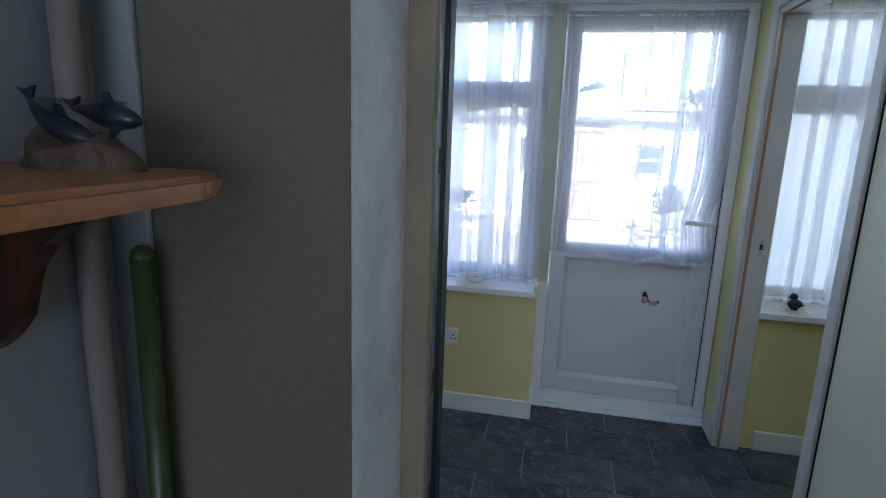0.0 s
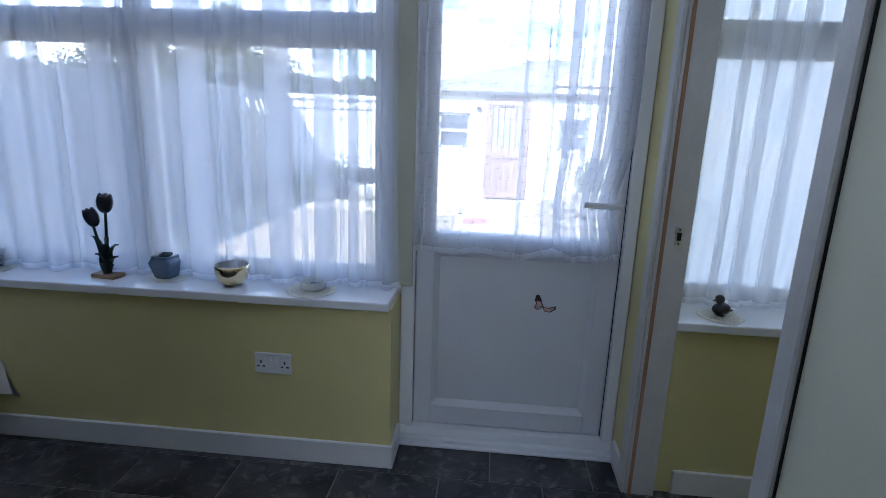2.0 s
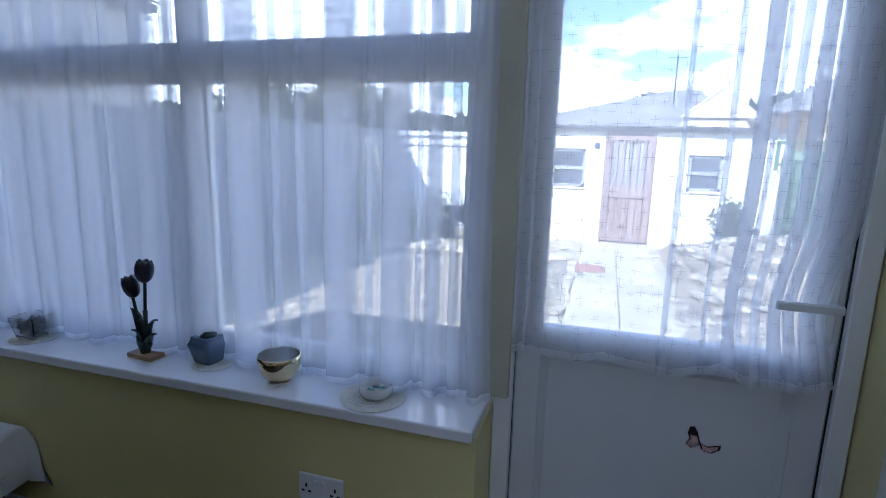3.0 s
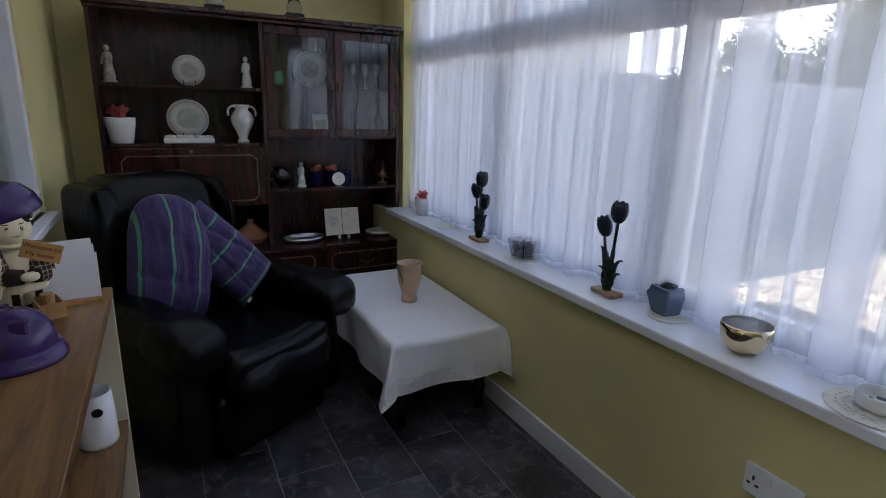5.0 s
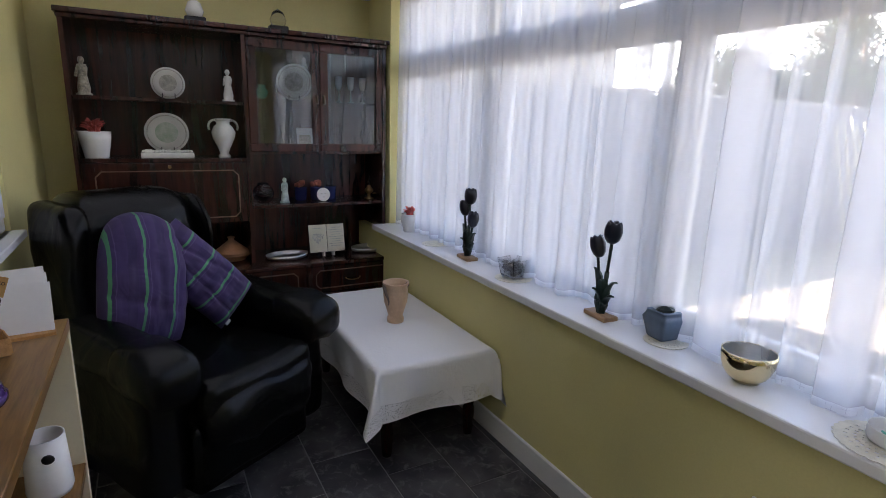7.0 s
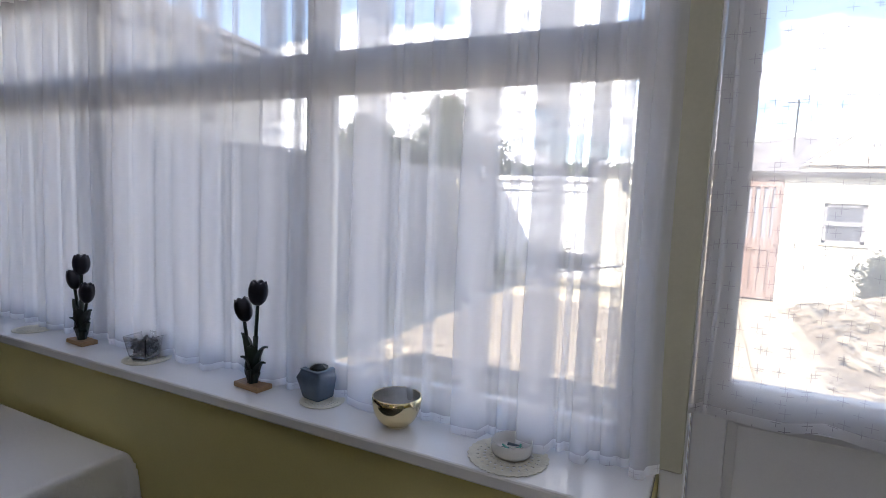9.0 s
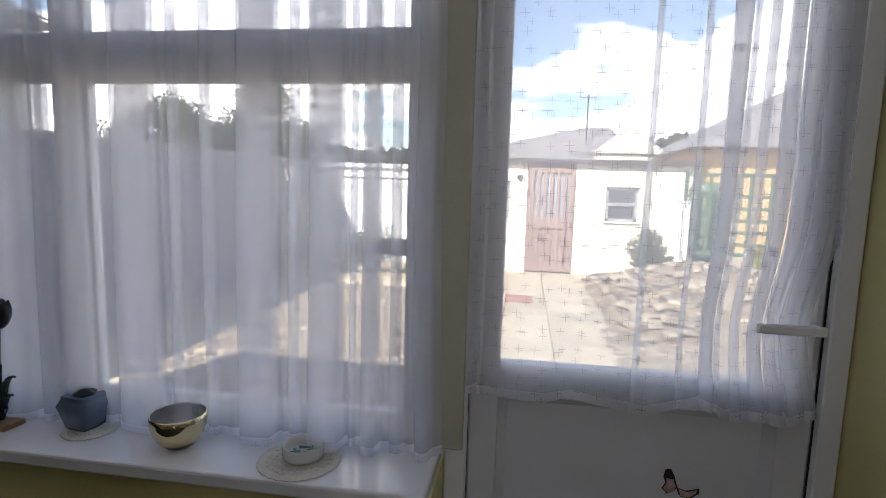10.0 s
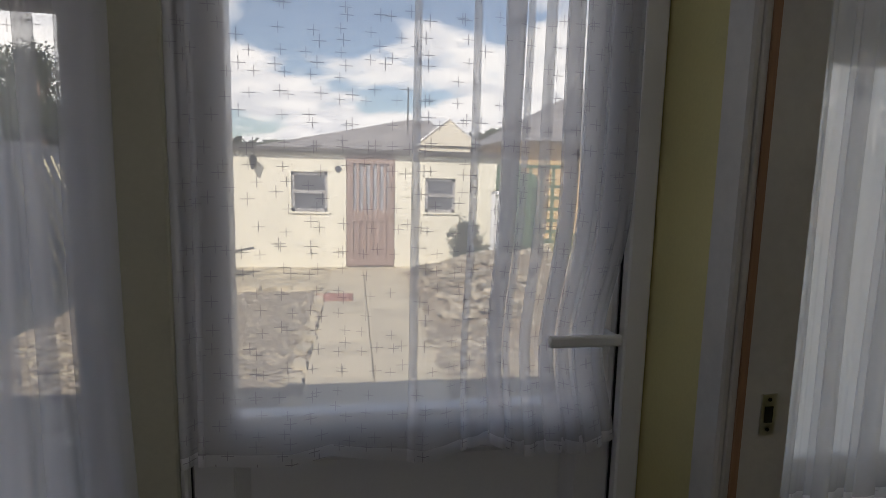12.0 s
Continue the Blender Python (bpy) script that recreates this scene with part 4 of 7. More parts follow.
part("cap", B(-4.0, -3.88, 2.5, 10.6, 1.675, 1.69), surf("pale_cap_strip", (0.5, 0.5, 0.5), 0.6, 0.1, 4, 40, 0.1), fn)
canes = thing("garden_canes", (0, 0, 0), "bundle of pale canes leaning on the fence", "canes")
for i in range(7):
    part("cane", R((-3.35 + i * 0.05, 8.0 + i * 0.14, GZ), (-3.82 + 0.02 * i, 8.2 + i * 0.12, 1.45 + 0.05 * (i % 3)), 0.014, 7), surf("bamboo", (0.55, 0.50, 0.36), 0.6, 0.2, 20, 60, 0.1), canes)
for x, y, r, h in ((-2.55, 9.6, 0.42, 0.85), (-3.1, 8.9, 0.3, 0.55), (-2.9, 9.9, 0.3, 0.7)):
    shrub(x, y, r, h, green_leaf, "loose green shrub by the wall")
shrub(1.74, 9.35, 0.34, 0.92, dark_leaf, "dense dark rounded shrub before the shed window", 2600, 0.04)
shrub(2.0, 9.1, 0.30, 0.55, green_leaf, "low green shrub on the rockery", 900, 0.045)
shrub(3.05, 8.6, 0.25, 0.45, yellow_leaf, "yellow-green leafy shrub in a pot", 320, 0.06, 0.25)
tp_ = thing("plant_pot", (3.05, 8.6, GZ), "terracotta garden pot under a shrub", "pot")
part("pot", lathe([(0, 0), (0.12, 0), (0.17, 0.33), (0.185, 0.33), (0.185, 0.38), (0.15, 0.38), (0, 0.36)], 20), surf("garden_terracotta", (0.42, 0.20, 0.11), 0.8, 0.15, 6, 60, 0.2), tp_, smooth=True)
wb = thing("wheelbarrow", pose(-2.12, 9.1, GZ, 0, 0, 155), "dark metal wheelbarrow standing in the sunny yard", "wheelbarrow")
iron = surf("dark_worn_metal", (0.05, 0.05, 0.055), 0.55, 0.3, 12, 80, 0.2)
tray = bmesh.new()
lo_, hi_ = [tray.verts.new((x, y, 0.34)) for x, y in ((-0.22, -0.16), (0.24, -0.12), (0.24, 0.12), (-0.22, 0.16))], [tray.verts.new((x, y, 0.56)) for x, y in ((-0.34, -0.28), (0.38, -0.22), (0.38, 0.22), (-0.34, 0.28))]
tray.faces.new(list(reversed(lo_)))
for k in range(4):
    tray.faces.new((lo_[k], lo_[(k + 1) % 4], hi_[(k + 1) % 4], hi_[k]))
bmesh.ops.solidify(tray, geom=tray.faces[:], thickness=0.008)
part("tray", tray, iron, wb)
for q in (-1, 1):
    part("shaft", R((0.48, q * 0.06, 0.20), (-0.72, q * 0.27, 0.46), 0.016, 8), iron, wb)
    part("leg", R((-0.20, q * 0.19, 0.34), (-0.26, q * 0.22, 0.0), 0.014, 8), iron, wb)
wheel = part("wheel", R((0.48, -0.035, 0.18), (0.48, 0.035, 0.18), 0.18, 24), black_rubber, wb)
part("hub", R((0.48, -0.05, 0.18), (0.48, 0.05, 0.18), 0.05, 12), iron, wheel)
# green lattice screen and white lattice beside it
gl2 = surf("green_lattice_paint", (0.07, 0.13, 0.075), 0.6, 0.1, 6, 60, 0.1)


def lattice(name, x0, x1, y, z0, z1, step, w, material, label, turn=0.0):
    t = thing(name, pose(x0, y, 0, 0, 0, turn), label, "screen")
    L_ = x1 - x0
    part("frame", B((0, L_, -0.02, 0.02, z0, z0 + 0.05), (0, L_, -0.02, 0.02, z1 - 0.05, z1), (0, 0.05, -0.02, 0.02, GZ, z1), (L_ - 0.05, L_, -0.02, 0.02, GZ, z1)), material, t)
    for i in range(1, int(L_ / step)):
        part("upright", B(i * step - w, i * step + w, -0.012, 0.0, z0 + 0.05, z1 - 0.05), material, t)
    for i in range(1, int((z1 - z0) / step)):
        part("crosspiece", B(0.05, L_ - 0.05, 0.0, 0.012, z0 + i * step - w, z0 + i * step + w), material, t)
    return t


lattice("trellis", 2.16, 3.30, 9.2, 0.45, 1.62, 0.17, 0.022, gl2, "dark green garden trellis", -12)
lattice("white_trellis", 2.02, 2.18, 8.9, 0.30, 1.22, 0.08, 0.006, white_paint, "white trellis panel leaning by the rockery", 14)
tank = thing("oil_tank", (0, 0, 0), "dark green garden tank behind the trellis", "tank")
part("body", roundbox(2.42, 2.95, 9.45, 10.0, 0.15, 1.50, 0.12, 3), surf("faded_green_plastic", (0.13, 0.18, 0.12), 0.6, 0.1, 4, 40, 0.1), tank, smooth=True)
part("plinth", B(2.4, 3.0, 9.4, 10.05, GZ, 0.15), concrete, tank)
arch = thing("garden_arch", (0, 0, 0), "white painted post frame beyond the trellis", "arch")
for x in (3.35, 4.2):
    part("post", B(x, x + 0.09, 8.2, 8.29, GZ, 1.95), white_paint, arch)
part("beam", B(3.3, 4.35, 8.19, 8.30, 1.95, 2.04), white_paint, arch)


# neighbouring houses
def house(name, x0, x1, y0, y1, eave, ridge, along, wall_mat, roof_mat, label, windows=(), hip=0.0, o=0.3):
    h = thing(name, (0, 0, 0), label, "house")
    part("wall", B(x0, x1, y0, y1, GZ, eave), wall_mat, h)
    rf = bmesh.new()
    if hip:
        ym = (y0 + y1) / 2
        a, b, c, d = [rf.verts.new((x, y, eave)) for x, y in ((x0 - o, y0 - o), (x1 + o, y0 - o), (x1 + o, y1 + o), (x0 - o, y1 + o))]
        e, g = rf.verts.new((x0 + hip, ym, ridge)), rf.verts.new((x1 - 0.5, ym, ridge))
        for q in ((a, b, g, e), (b, c, g), (c, d, e, g), (d, a, e), (d, c, b, a)):
            rf.faces.new(q)
    elif along == "x":
        prism(rf, [(y0 - o, eave - 0.05), (y1 + o, eave - 0.05), (y1 + o, eave + 0.05), ((y0 + y1) / 2, ridge), (y0 - o, eave + 0.05)], lambda a, b, d: (x0 - 0.15 + d, a, b), x1 - x0 + 0.3)
    else:
        prism(rf, [(x0 - o, eave - 0.05), (x1 + o, eave - 0.05), (x1 + o, eave + 0.05), ((x0 + x1) / 2, ridge), (x0 - o, eave + 0.05)], lambda a, b, d: (a, y0 - 0.02 + d, b), y1 - y0 + 0.04)
    part("roof", rf, roof_mat, h)
    if along != "x":
        gb = prism(bmesh.new(), [(x0, eave), (x1, eave), ((x0 + x1) / 2, ridge - 0.04)], lambda a, b, d: (a, y0 - 0.10 + d, b), 0.06)
        part("gable", gb, wall_mat, h)
        bgd = bmesh.new()
        for sx in (x0 - o, x1 + o):
            rod(bgd, (sx, y0 - 0.12, eave), ((x0 + x1) / 2, y0 - 0.12, ridge), 0.028, 4)
        part("bargeboard", bgd, white_paint, h)
    for wx0, wx1, wz0, wz1, face in windows:
        if face == "south":
            w = part("window", B(wx0, wx1, y0 - 0.03, y0 - 0.001, wz0, wz1), white_paint, h)
            part("pane", B(wx0 + 0.08, wx1 - 0.08, y0 - 0.04, y0 - 0.031, wz0 + 0.08, wz1 - 0.08), dark_pane, w)
        else:
            w = part("window", B(x1 + 0.001, x1 + 0.03, wx0, wx1, wz0, wz1), white_paint, h)
            part("pane", B(x1 + 0.031, x1 + 0.04, wx0 + 0.08, wx1 - 0.08, wz0 + 0.08, wz1 - 0.08), dark_pane, w)
    return h


pale = surf("pale_render", (0.66, 0.62, 0.52), 0.85, 0.06, 1.5, 40, 0.3)
house("bungalow", -3.4, 3.4, 20.0, 24.0, 2.25, 3.62, "x", pale, tile_grey, "pale bungalow with a hipped grey tiled roof behind the shed", hip=5.4)
house("bungalow_wing", 2.05, 4.15, 19.0, 25.0, 2.50, 3.37, "y", pale, tile_grey, "small pale gabled house wing with white bargeboards", o=0.05)
house("brick_house", 4.3, 14.0, 15.0, 21.0, 2.42, 4.4, "x", surf("orange_render", (0.50, 0.36, 0.19), 0.85, 0.1, 2, 40, 0.3), tile_grey, "orange walled house with a grey tiled roof", [(6.6, 7.6, 1.0, 2.0, "south")], hip=3.0, o=0.5)
ct = house("cottage", -11.6, -6.6, -3.0, 7.25, 3.22, 4.45, "y", surf("pale_cottage_render", (0.44, 0.42, 0.38), 0.85, 0.06, 1.5, 40, 0.3), tile_grey, "pale neighbouring house with slated roof courses")
for i in range(14):
    f = i / 14
    x, z = -6.26 - 2.84 * f, 3.27 + 1.18 * f
    cb = B(-0.02, 0.26, -3.05, 7.28, 0, 0.022)
    bmesh.ops.rotate(cb, cent=(0, 0, 0), matrix=Euler((0, 0.36, 0)).to_matrix(), verts=cb.verts)
    bmesh.ops.translate(cb, vec=(x - 0.24, 0, z + 0.105), verts=cb.verts)
    part("slate_course", cb, tile_grey, ct)


def tree(x, y, h, r, label, material, n=9000, leafsize=0.075):
    t = thing("tree", (0, 0, 0), label, "tree", "garden trees")
    tr_ = bmesh.new()
    rod(tr_, (x, y, GZ - 0.05), (x + 0.1, y, h * 0.55), 0.11, 9, 0.06)
    rod(tr_, (x + 0.1, y, h * 0.55), (x, y + 0.1, h * 0.9), 0.06, 8, 0.02)
    for k in range(7):
        a = k * 0.9
        rod(tr_, (x + 0.05, y, h * (0.35 + 0.07 * k)), (x + r * 0.7 * math.cos(a), y + r * 0.7 * math.sin(a), h * (0.45 + 0.07 * k)), 0.035, 6, 0.01)
    part("trunk", tr_, bark, t)
    cr = bmesh.new()
    for k in range(26):
        a, q = rg.uniform(0, 6.3), rg.uniform(0.15, 0.95)
        foliage(cr, (x + r * q * math.cos(a), y + r * q * math.sin(a), h * (0.92 - 0.62 * q * rg.uniform(0.5, 1.1))), r * 0.34, r * 0.34, h * 0.13, n // 26, leafsize, rg)
    part("crown", cr, material, t)
    return t


tree(-5.6, 12.2, 3.3, 1.55, "dark bushy conifer behind the fence", dark_leaf)
tree(-7.0, 10.7, 3.2, 1.3, "dark feathery conifer past the neighbouring house", dark_leaf)
tree(-7.5, 15.5, 4.6, 1.6, "dark leafy tree beyond the neighbouring house", dark_leaf)
fw = bmesh.new()
for k in range(260):
    a = -1.25 + 2.5 * k / 260
    d_ = 150 + rg.uniform(-15, 15)
    foliage(fw, (d_ * math.sin(a), d_ * math.cos(a), 6.0 + 3.0 * noise.noise(Vector((a * 5, 0, 3))) + 3.5 * math.exp(-((a - 0.05) / 0.05) ** 2) + 6.5 * math.exp(-((a - 0.28) / 0.07) ** 2)), 6.0, 4.0, 5.0, 130, 3.0, rg)
tagged(part("far_woods", fw, dark_leaf), "dark wooded ridge on the skyline", "woods", kind="stuff")
for i, x in enumerate((1.9,)):
    ae = thing("aerial", (x, 20.6, 3.0), "thin rooftop aerial mast", "aerial")
    part("mast", R((0, 0, 0), (0, 0, 1.6), 0.025, 6), black_rubber, ae)
    part("crossbar", R((-0.3, 0, 1.5), (0.3, 0, 1.5), 0.015, 6), black_rubber, ae)

# ---- wall unit ----
def frame_lines(bm, x, y0, y1, z0, z1, c=0.03):
    """A raised moulding with clipped corners on a face that looks along +x."""
    t = 0.006
    for a in ((y0 + c, y1 - c, z0, z0 + t), (y0 + c, y1 - c, z1 - t, z1), (y0, y0 + t, z0 + c, z1 - c), (y1 - t, y1, z0 + c, z1 - c)):
        bx(bm, x, x + 0.004, *a)
    for yy, zz, sy, sz in ((y0, z0, 1, 1), (y1, z0, -1, 1), (y0, z1, 1, -1), (y1, z1, -1, -1)):
        rod(bm, (x + 0.002, yy + sy * 0.003, zz + sz * c), (x + 0.002, yy + sy * c, zz + sz * 0.003), 0.003, 6)
    return bm


bronze = surf("dark_bronze", (0.10, 0.07, 0.045), 0.4, 0.1, 15.0, 200.0, 0.05, metal=1.0)
gilt = surf("gilt_line", (0.16, 0.085, 0.05), 0.35, 0.2, 30.0, 200.0, 0.1)
cup = thing("wall_unit", (0, 0, 0), "dark mahogany wall unit with open shelves and glazed doors", "cabinet")
XB, XF, XBASE = -3.655, -3.335, -3.20
part("side_panel", B(XB, XF, 0.455, 0.475, 0.512, 1.745), mahogany, cup)
part("side_panel", B(XB, XF, 2.046, 2.066, 0.512, 1.745), mahogany, cup)
part("divider", B(XB + 0.012, XF, 1.245, 1.265, 0.512, 1.745), mahogany, cup)
part("back_panel", B(XB, XB + 0.012, 0.475, 2.046, 0.512, 1.745), mahogany, cup)
part("cornice", B((XB, XF + 0.012, 0.45, 2.071, 1.745, 1.765), (XB, XF + 0.028, 0.442, 2.079, 1.765, 1.790), bevel=0.005, seg=2), mahogany, cup)
for z in (1.105, 1.405):
    part("shelf", B(XB + 0.012, XF - 0.004, 0.475, 1.245, z - 0.018, z, bevel=0.002), mahogany, cup)
part("shelf", B(XB + 0.012, XF - 0.006, 1.265, 2.046, 0.822, 0.840, bevel=0.002), mahogany, cup)
part("shelf", B(XB + 0.012, XF - 0.030, 1.265, 2.046, 1.125, 1.150, bevel=0.002), mahogany, cup)
part("shelf", B(XB + 0.012, XF - 0.045, 1.265, 2.046, 1.420, 1.430), glass, cup, "clear glass shelf")
flap = part("drop_front", B(XB + 0.02, XF + 0.006, 0.477, 1.243, 0.755, 1.083, bevel=0.003), mahogany, cup)
part("moulding", frame_lines(bmesh.new(), XF + 0.006, 0.53, 1.20, 0.785, 1.045), gilt, flap)
part("knob", R((XF + 0.006, 0.862, 1.064), (XF + 0.020, 0.862, 1.064), 0.009), brass, flap, "round brass knob")
for y0, y1, hx in ((1.268, 1.660, 1.640), (1.662, 2.046, 1.682)):
    dr_ = part("door", B((XF - 0.022, XF, y0, y1, 1.140, 1.185), (XF - 0.022, XF, y0, y1, 1.695, 1.740), (XF - 0.022, XF, y0, y0 + 0.042, 1.185, 1.695), (XF - 0.022, XF, y1 - 0.042, y1, 1.185, 1.695), bevel=0.004), mahogany, cup)
    part("inner_bead", B((XF - 0.001, XF + 0.005, y0 + 0.036, y1 - 0.036, 1.179, 1.187), (XF - 0.001, XF + 0.005, y0 + 0.036, y1 - 0.036, 1.693, 1.701), (XF - 0.001, XF + 0.005, y0 + 0.036, y0 + 0.044, 1.187, 1.693), (XF - 0.001, XF + 0.005, y1 - 0.044, y1 - 0.036, 1.187, 1.693)), mahogany, dr_)
    gp = part("pane", B(XF - 0.014, XF - 0.011, y0 + 0.04, y1 - 0.04, 1.183, 1.697), pane_glass("cabinet_glass", (0.86, 0.88, 0.88), base=0.08), dr_)
    gp.visible_shadow = False
    hb = R((XF, hx, 1.455), (XF + 0.014, hx, 1.455), 0.007)
    rod(hb, (XF + 0.012, hx, 1.455), (XF + 0.016, hx, 1.412), 0.005, 10, 0.009)
    part("handle", hb, bronze, dr_, "dark brass pull")
part("base_top", B(XB, XBASE + 0.008, 0.450, 2.082, 0.490, 0.512, bevel=0.005, seg=2), mahogany, cup)
part("base_carcass", B(XB, XBASE - 0.022, 0.455, 2.060, 0.0, 0.490), mahogany, cup)
ys = (0.457, 0.990, 1.525, 2.075)
for y0, y1 in zip(ys, ys[1:]):
    dd = part("drawer", B(XBASE - 0.021, XBASE, y0 + 0.003, y1 - 0.003, 0.325, 0.486, bevel=0.003), mahogany, cup)
    part("moulding", frame_lines(bmesh.new(), XBASE, y0 + 0.05, y1 - 0.05, 0.350, 0.462, 0.025), gilt, dd)
    yc = (y0 + y1) / 2
    hb = bmesh.new()
    for i in range(8):
        a0, a1 = math.pi * i / 8, math.pi * (i + 1) / 8
        rod(hb, (XBASE + 0.004 + 0.016 * math.sin(a0), yc - 0.045 * math.cos(a0), 0.405 - 0.012 * math.sin(a0)), (XBASE + 0.004 + 0.016 * math.sin(a1), yc - 0.045 * math.cos(a1), 0.405 - 0.012 * math.sin(a1)), 0.0035, 6)
    part("handle", hb, brass, dd, "curved brass drop handle")
    d2 = part("door", B(XBASE - 0.021, XBASE, y0 + 0.003, y1 - 0.003, 0.02, 0.320, bevel=0.003), mahogany, cup)
    part("moulding", frame_lines(bmesh.new(), XBASE, y0 + 0.05, y1 - 0.05, 0.05, 0.29, 0.03), gilt, d2)

# ---- reclining armchair ----
def leather():
    m, nt, p = nodes_of("black_leather")
    N, L = nt.nodes.new, nt.links.new
    tc, n1, n2, mx, b = N("ShaderNodeTexCoord"), N("ShaderNodeTexNoise"), N("ShaderNodeTexNoise"), N("ShaderNodeMath"), N("ShaderNodeBump")
    n1.inputs["Scale"].default_value, n1.inputs["Detail"].default_value, n1.inputs["Distortion"].default_value = 7.0, 3, 1.4
    n2.inputs["Scale"].default_value = 220.0
    mx.operation, mx.inputs[1].default_value = "MULTIPLY_ADD", 0.08
    L(tc.outputs["Object"], n1.inputs["Vector"]), L(tc.outputs["Object"], n2.inputs["Vector"])
    L(n2.outputs[0], mx.inputs[0]), L(n1.outputs[0], mx.inputs[2]), L(mx.outputs[0], b.inputs["Height"])
    b.inputs["Strength"].default_value, b.inputs["Distance"].default_value = 0.32, 0.02
    L(b.outputs[0], p.inputs["Normal"])
    p.inputs["Base Color"].default_value, p.inputs["Roughness"].default_value = (0.0035, 0.0036, 0.0042, 1), 0.27
    p.inputs["Specular IOR Level"].default_value = 0.22
    return m


hide = leather()
chair = thing("armchair", pose(-2.43, 0.865, 0, 0, 0, 31), "bulky black leather recliner armchair with padded arms", "chair")


def soft(x0, x1, y0, y1, z0, z1, r, amp=0.012, freq=6.0, seed=0.0, shape=None):
    bm = roundbox(x0, x1, y0, y1, z0, z1, r, 4)
    bmesh.ops.subdivide_edges(bm, edges=[e for e in bm.edges if e.calc_length() > 0.09], cuts=5, use_grid_fill=True)
    if shape:
        for v in bm.verts:
            v.co = Vector(shape(*v.co))
    return displaced(bm, amp, freq, seed)


def lean(x, y, z):
    return x - 0.20 * max(0, z - 0.40) + 0.05 * math.exp(-((z - 0.88) / 0.10) ** 2) * (1 if x > -0.3 else 0) + 0.10 * max(0.0, abs(y) - 0.2) * (1 if x > -0.28 else 0), y * (1 - 0.10 * max(0, z - 0.8) / 0.2), z


part("base", soft(-0.36, 0.36, -0.26, 0.26, 0.03, 0.30, 0.03, 0.004), hide, chair, smooth=True)
part("seat", soft(-0.20, 0.42, -0.245, 0.245, 0.27, 0.455, 0.06, 0.014, 5.0, 3.0, lambda x, y, z: (x, y, z + 0.02 * max(0, x) / 0.4 - 0.015 * (1 - (y / 0.25) ** 2) * (1 if z > 0.4 else 0))), hide, chair, smooth=True)
part("footrest", soft(0.30, 0.385, -0.235, 0.235, 0.07, 0.26, 0.030, 0.012, 7.0, 5.0), hide, chair, smooth=True)
part("seat_roll", soft(0.27, 0.445, -0.240, 0.240, 0.175, 0.425, 0.075, 0.022, 9.0, 11.0, lambda x, y, z: (x - 0.10 * max(0.0, 0.30 - z), y, z + 0.012 * math.sin(y * 31) * (1 if z < 0.25 else 0))), hide, chair, smooth=True)
part("backrest", soft(-0.42, -0.20, -0.27, 0.27, 0.36, 1.02, 0.085, 0.016, 4.0, 7.0, lean), hide, chair, smooth=True)
for s in (-1, 1):
    part("wing", soft(-0.40, -0.16, s * 0.225, s * (0.295 if s > 0 else 0.33), 0.50, 0.99, 0.04, 0.010, 5.0, 9.0 + s, lean), hide, chair, smooth=True)
    part("arm", soft(-0.40, 0.33, s * 0.245, s * 0.405, 0.05, 0.575, 0.06, 0.012, 5.0, 1.0 + s), hide, chair, smooth=True)
    part("arm_pad", soft(-0.18, 0.41, s * 0.235, s * 0.425, 0.475, 0.615, 0.062, 0.014, 6.0, 4.0 + s, lambda x, y, z: (x, y, z - 0.25 * max(0.0, x - 0.30) - 0.02 * max(0.0, x))), hide, chair, smooth=True)

for s in (-1, 1):
    part("arm_cover", soft(0.16, 0.418, s * 0.228, s * 0.432, 0.455, 0.622, 0.060, 0.010, 11.0, 6.0 + s, lambda x, y, z: (x, y, z - 0.25 * max(0.0, x - 0.30) - 0.02 * max(0.0, x) + 0.010 * math.sin(x * 40 + y * 60) * (1 if z < 0.5 else 0))), hide, chair, "loose black leather arm cover", smooth=True)

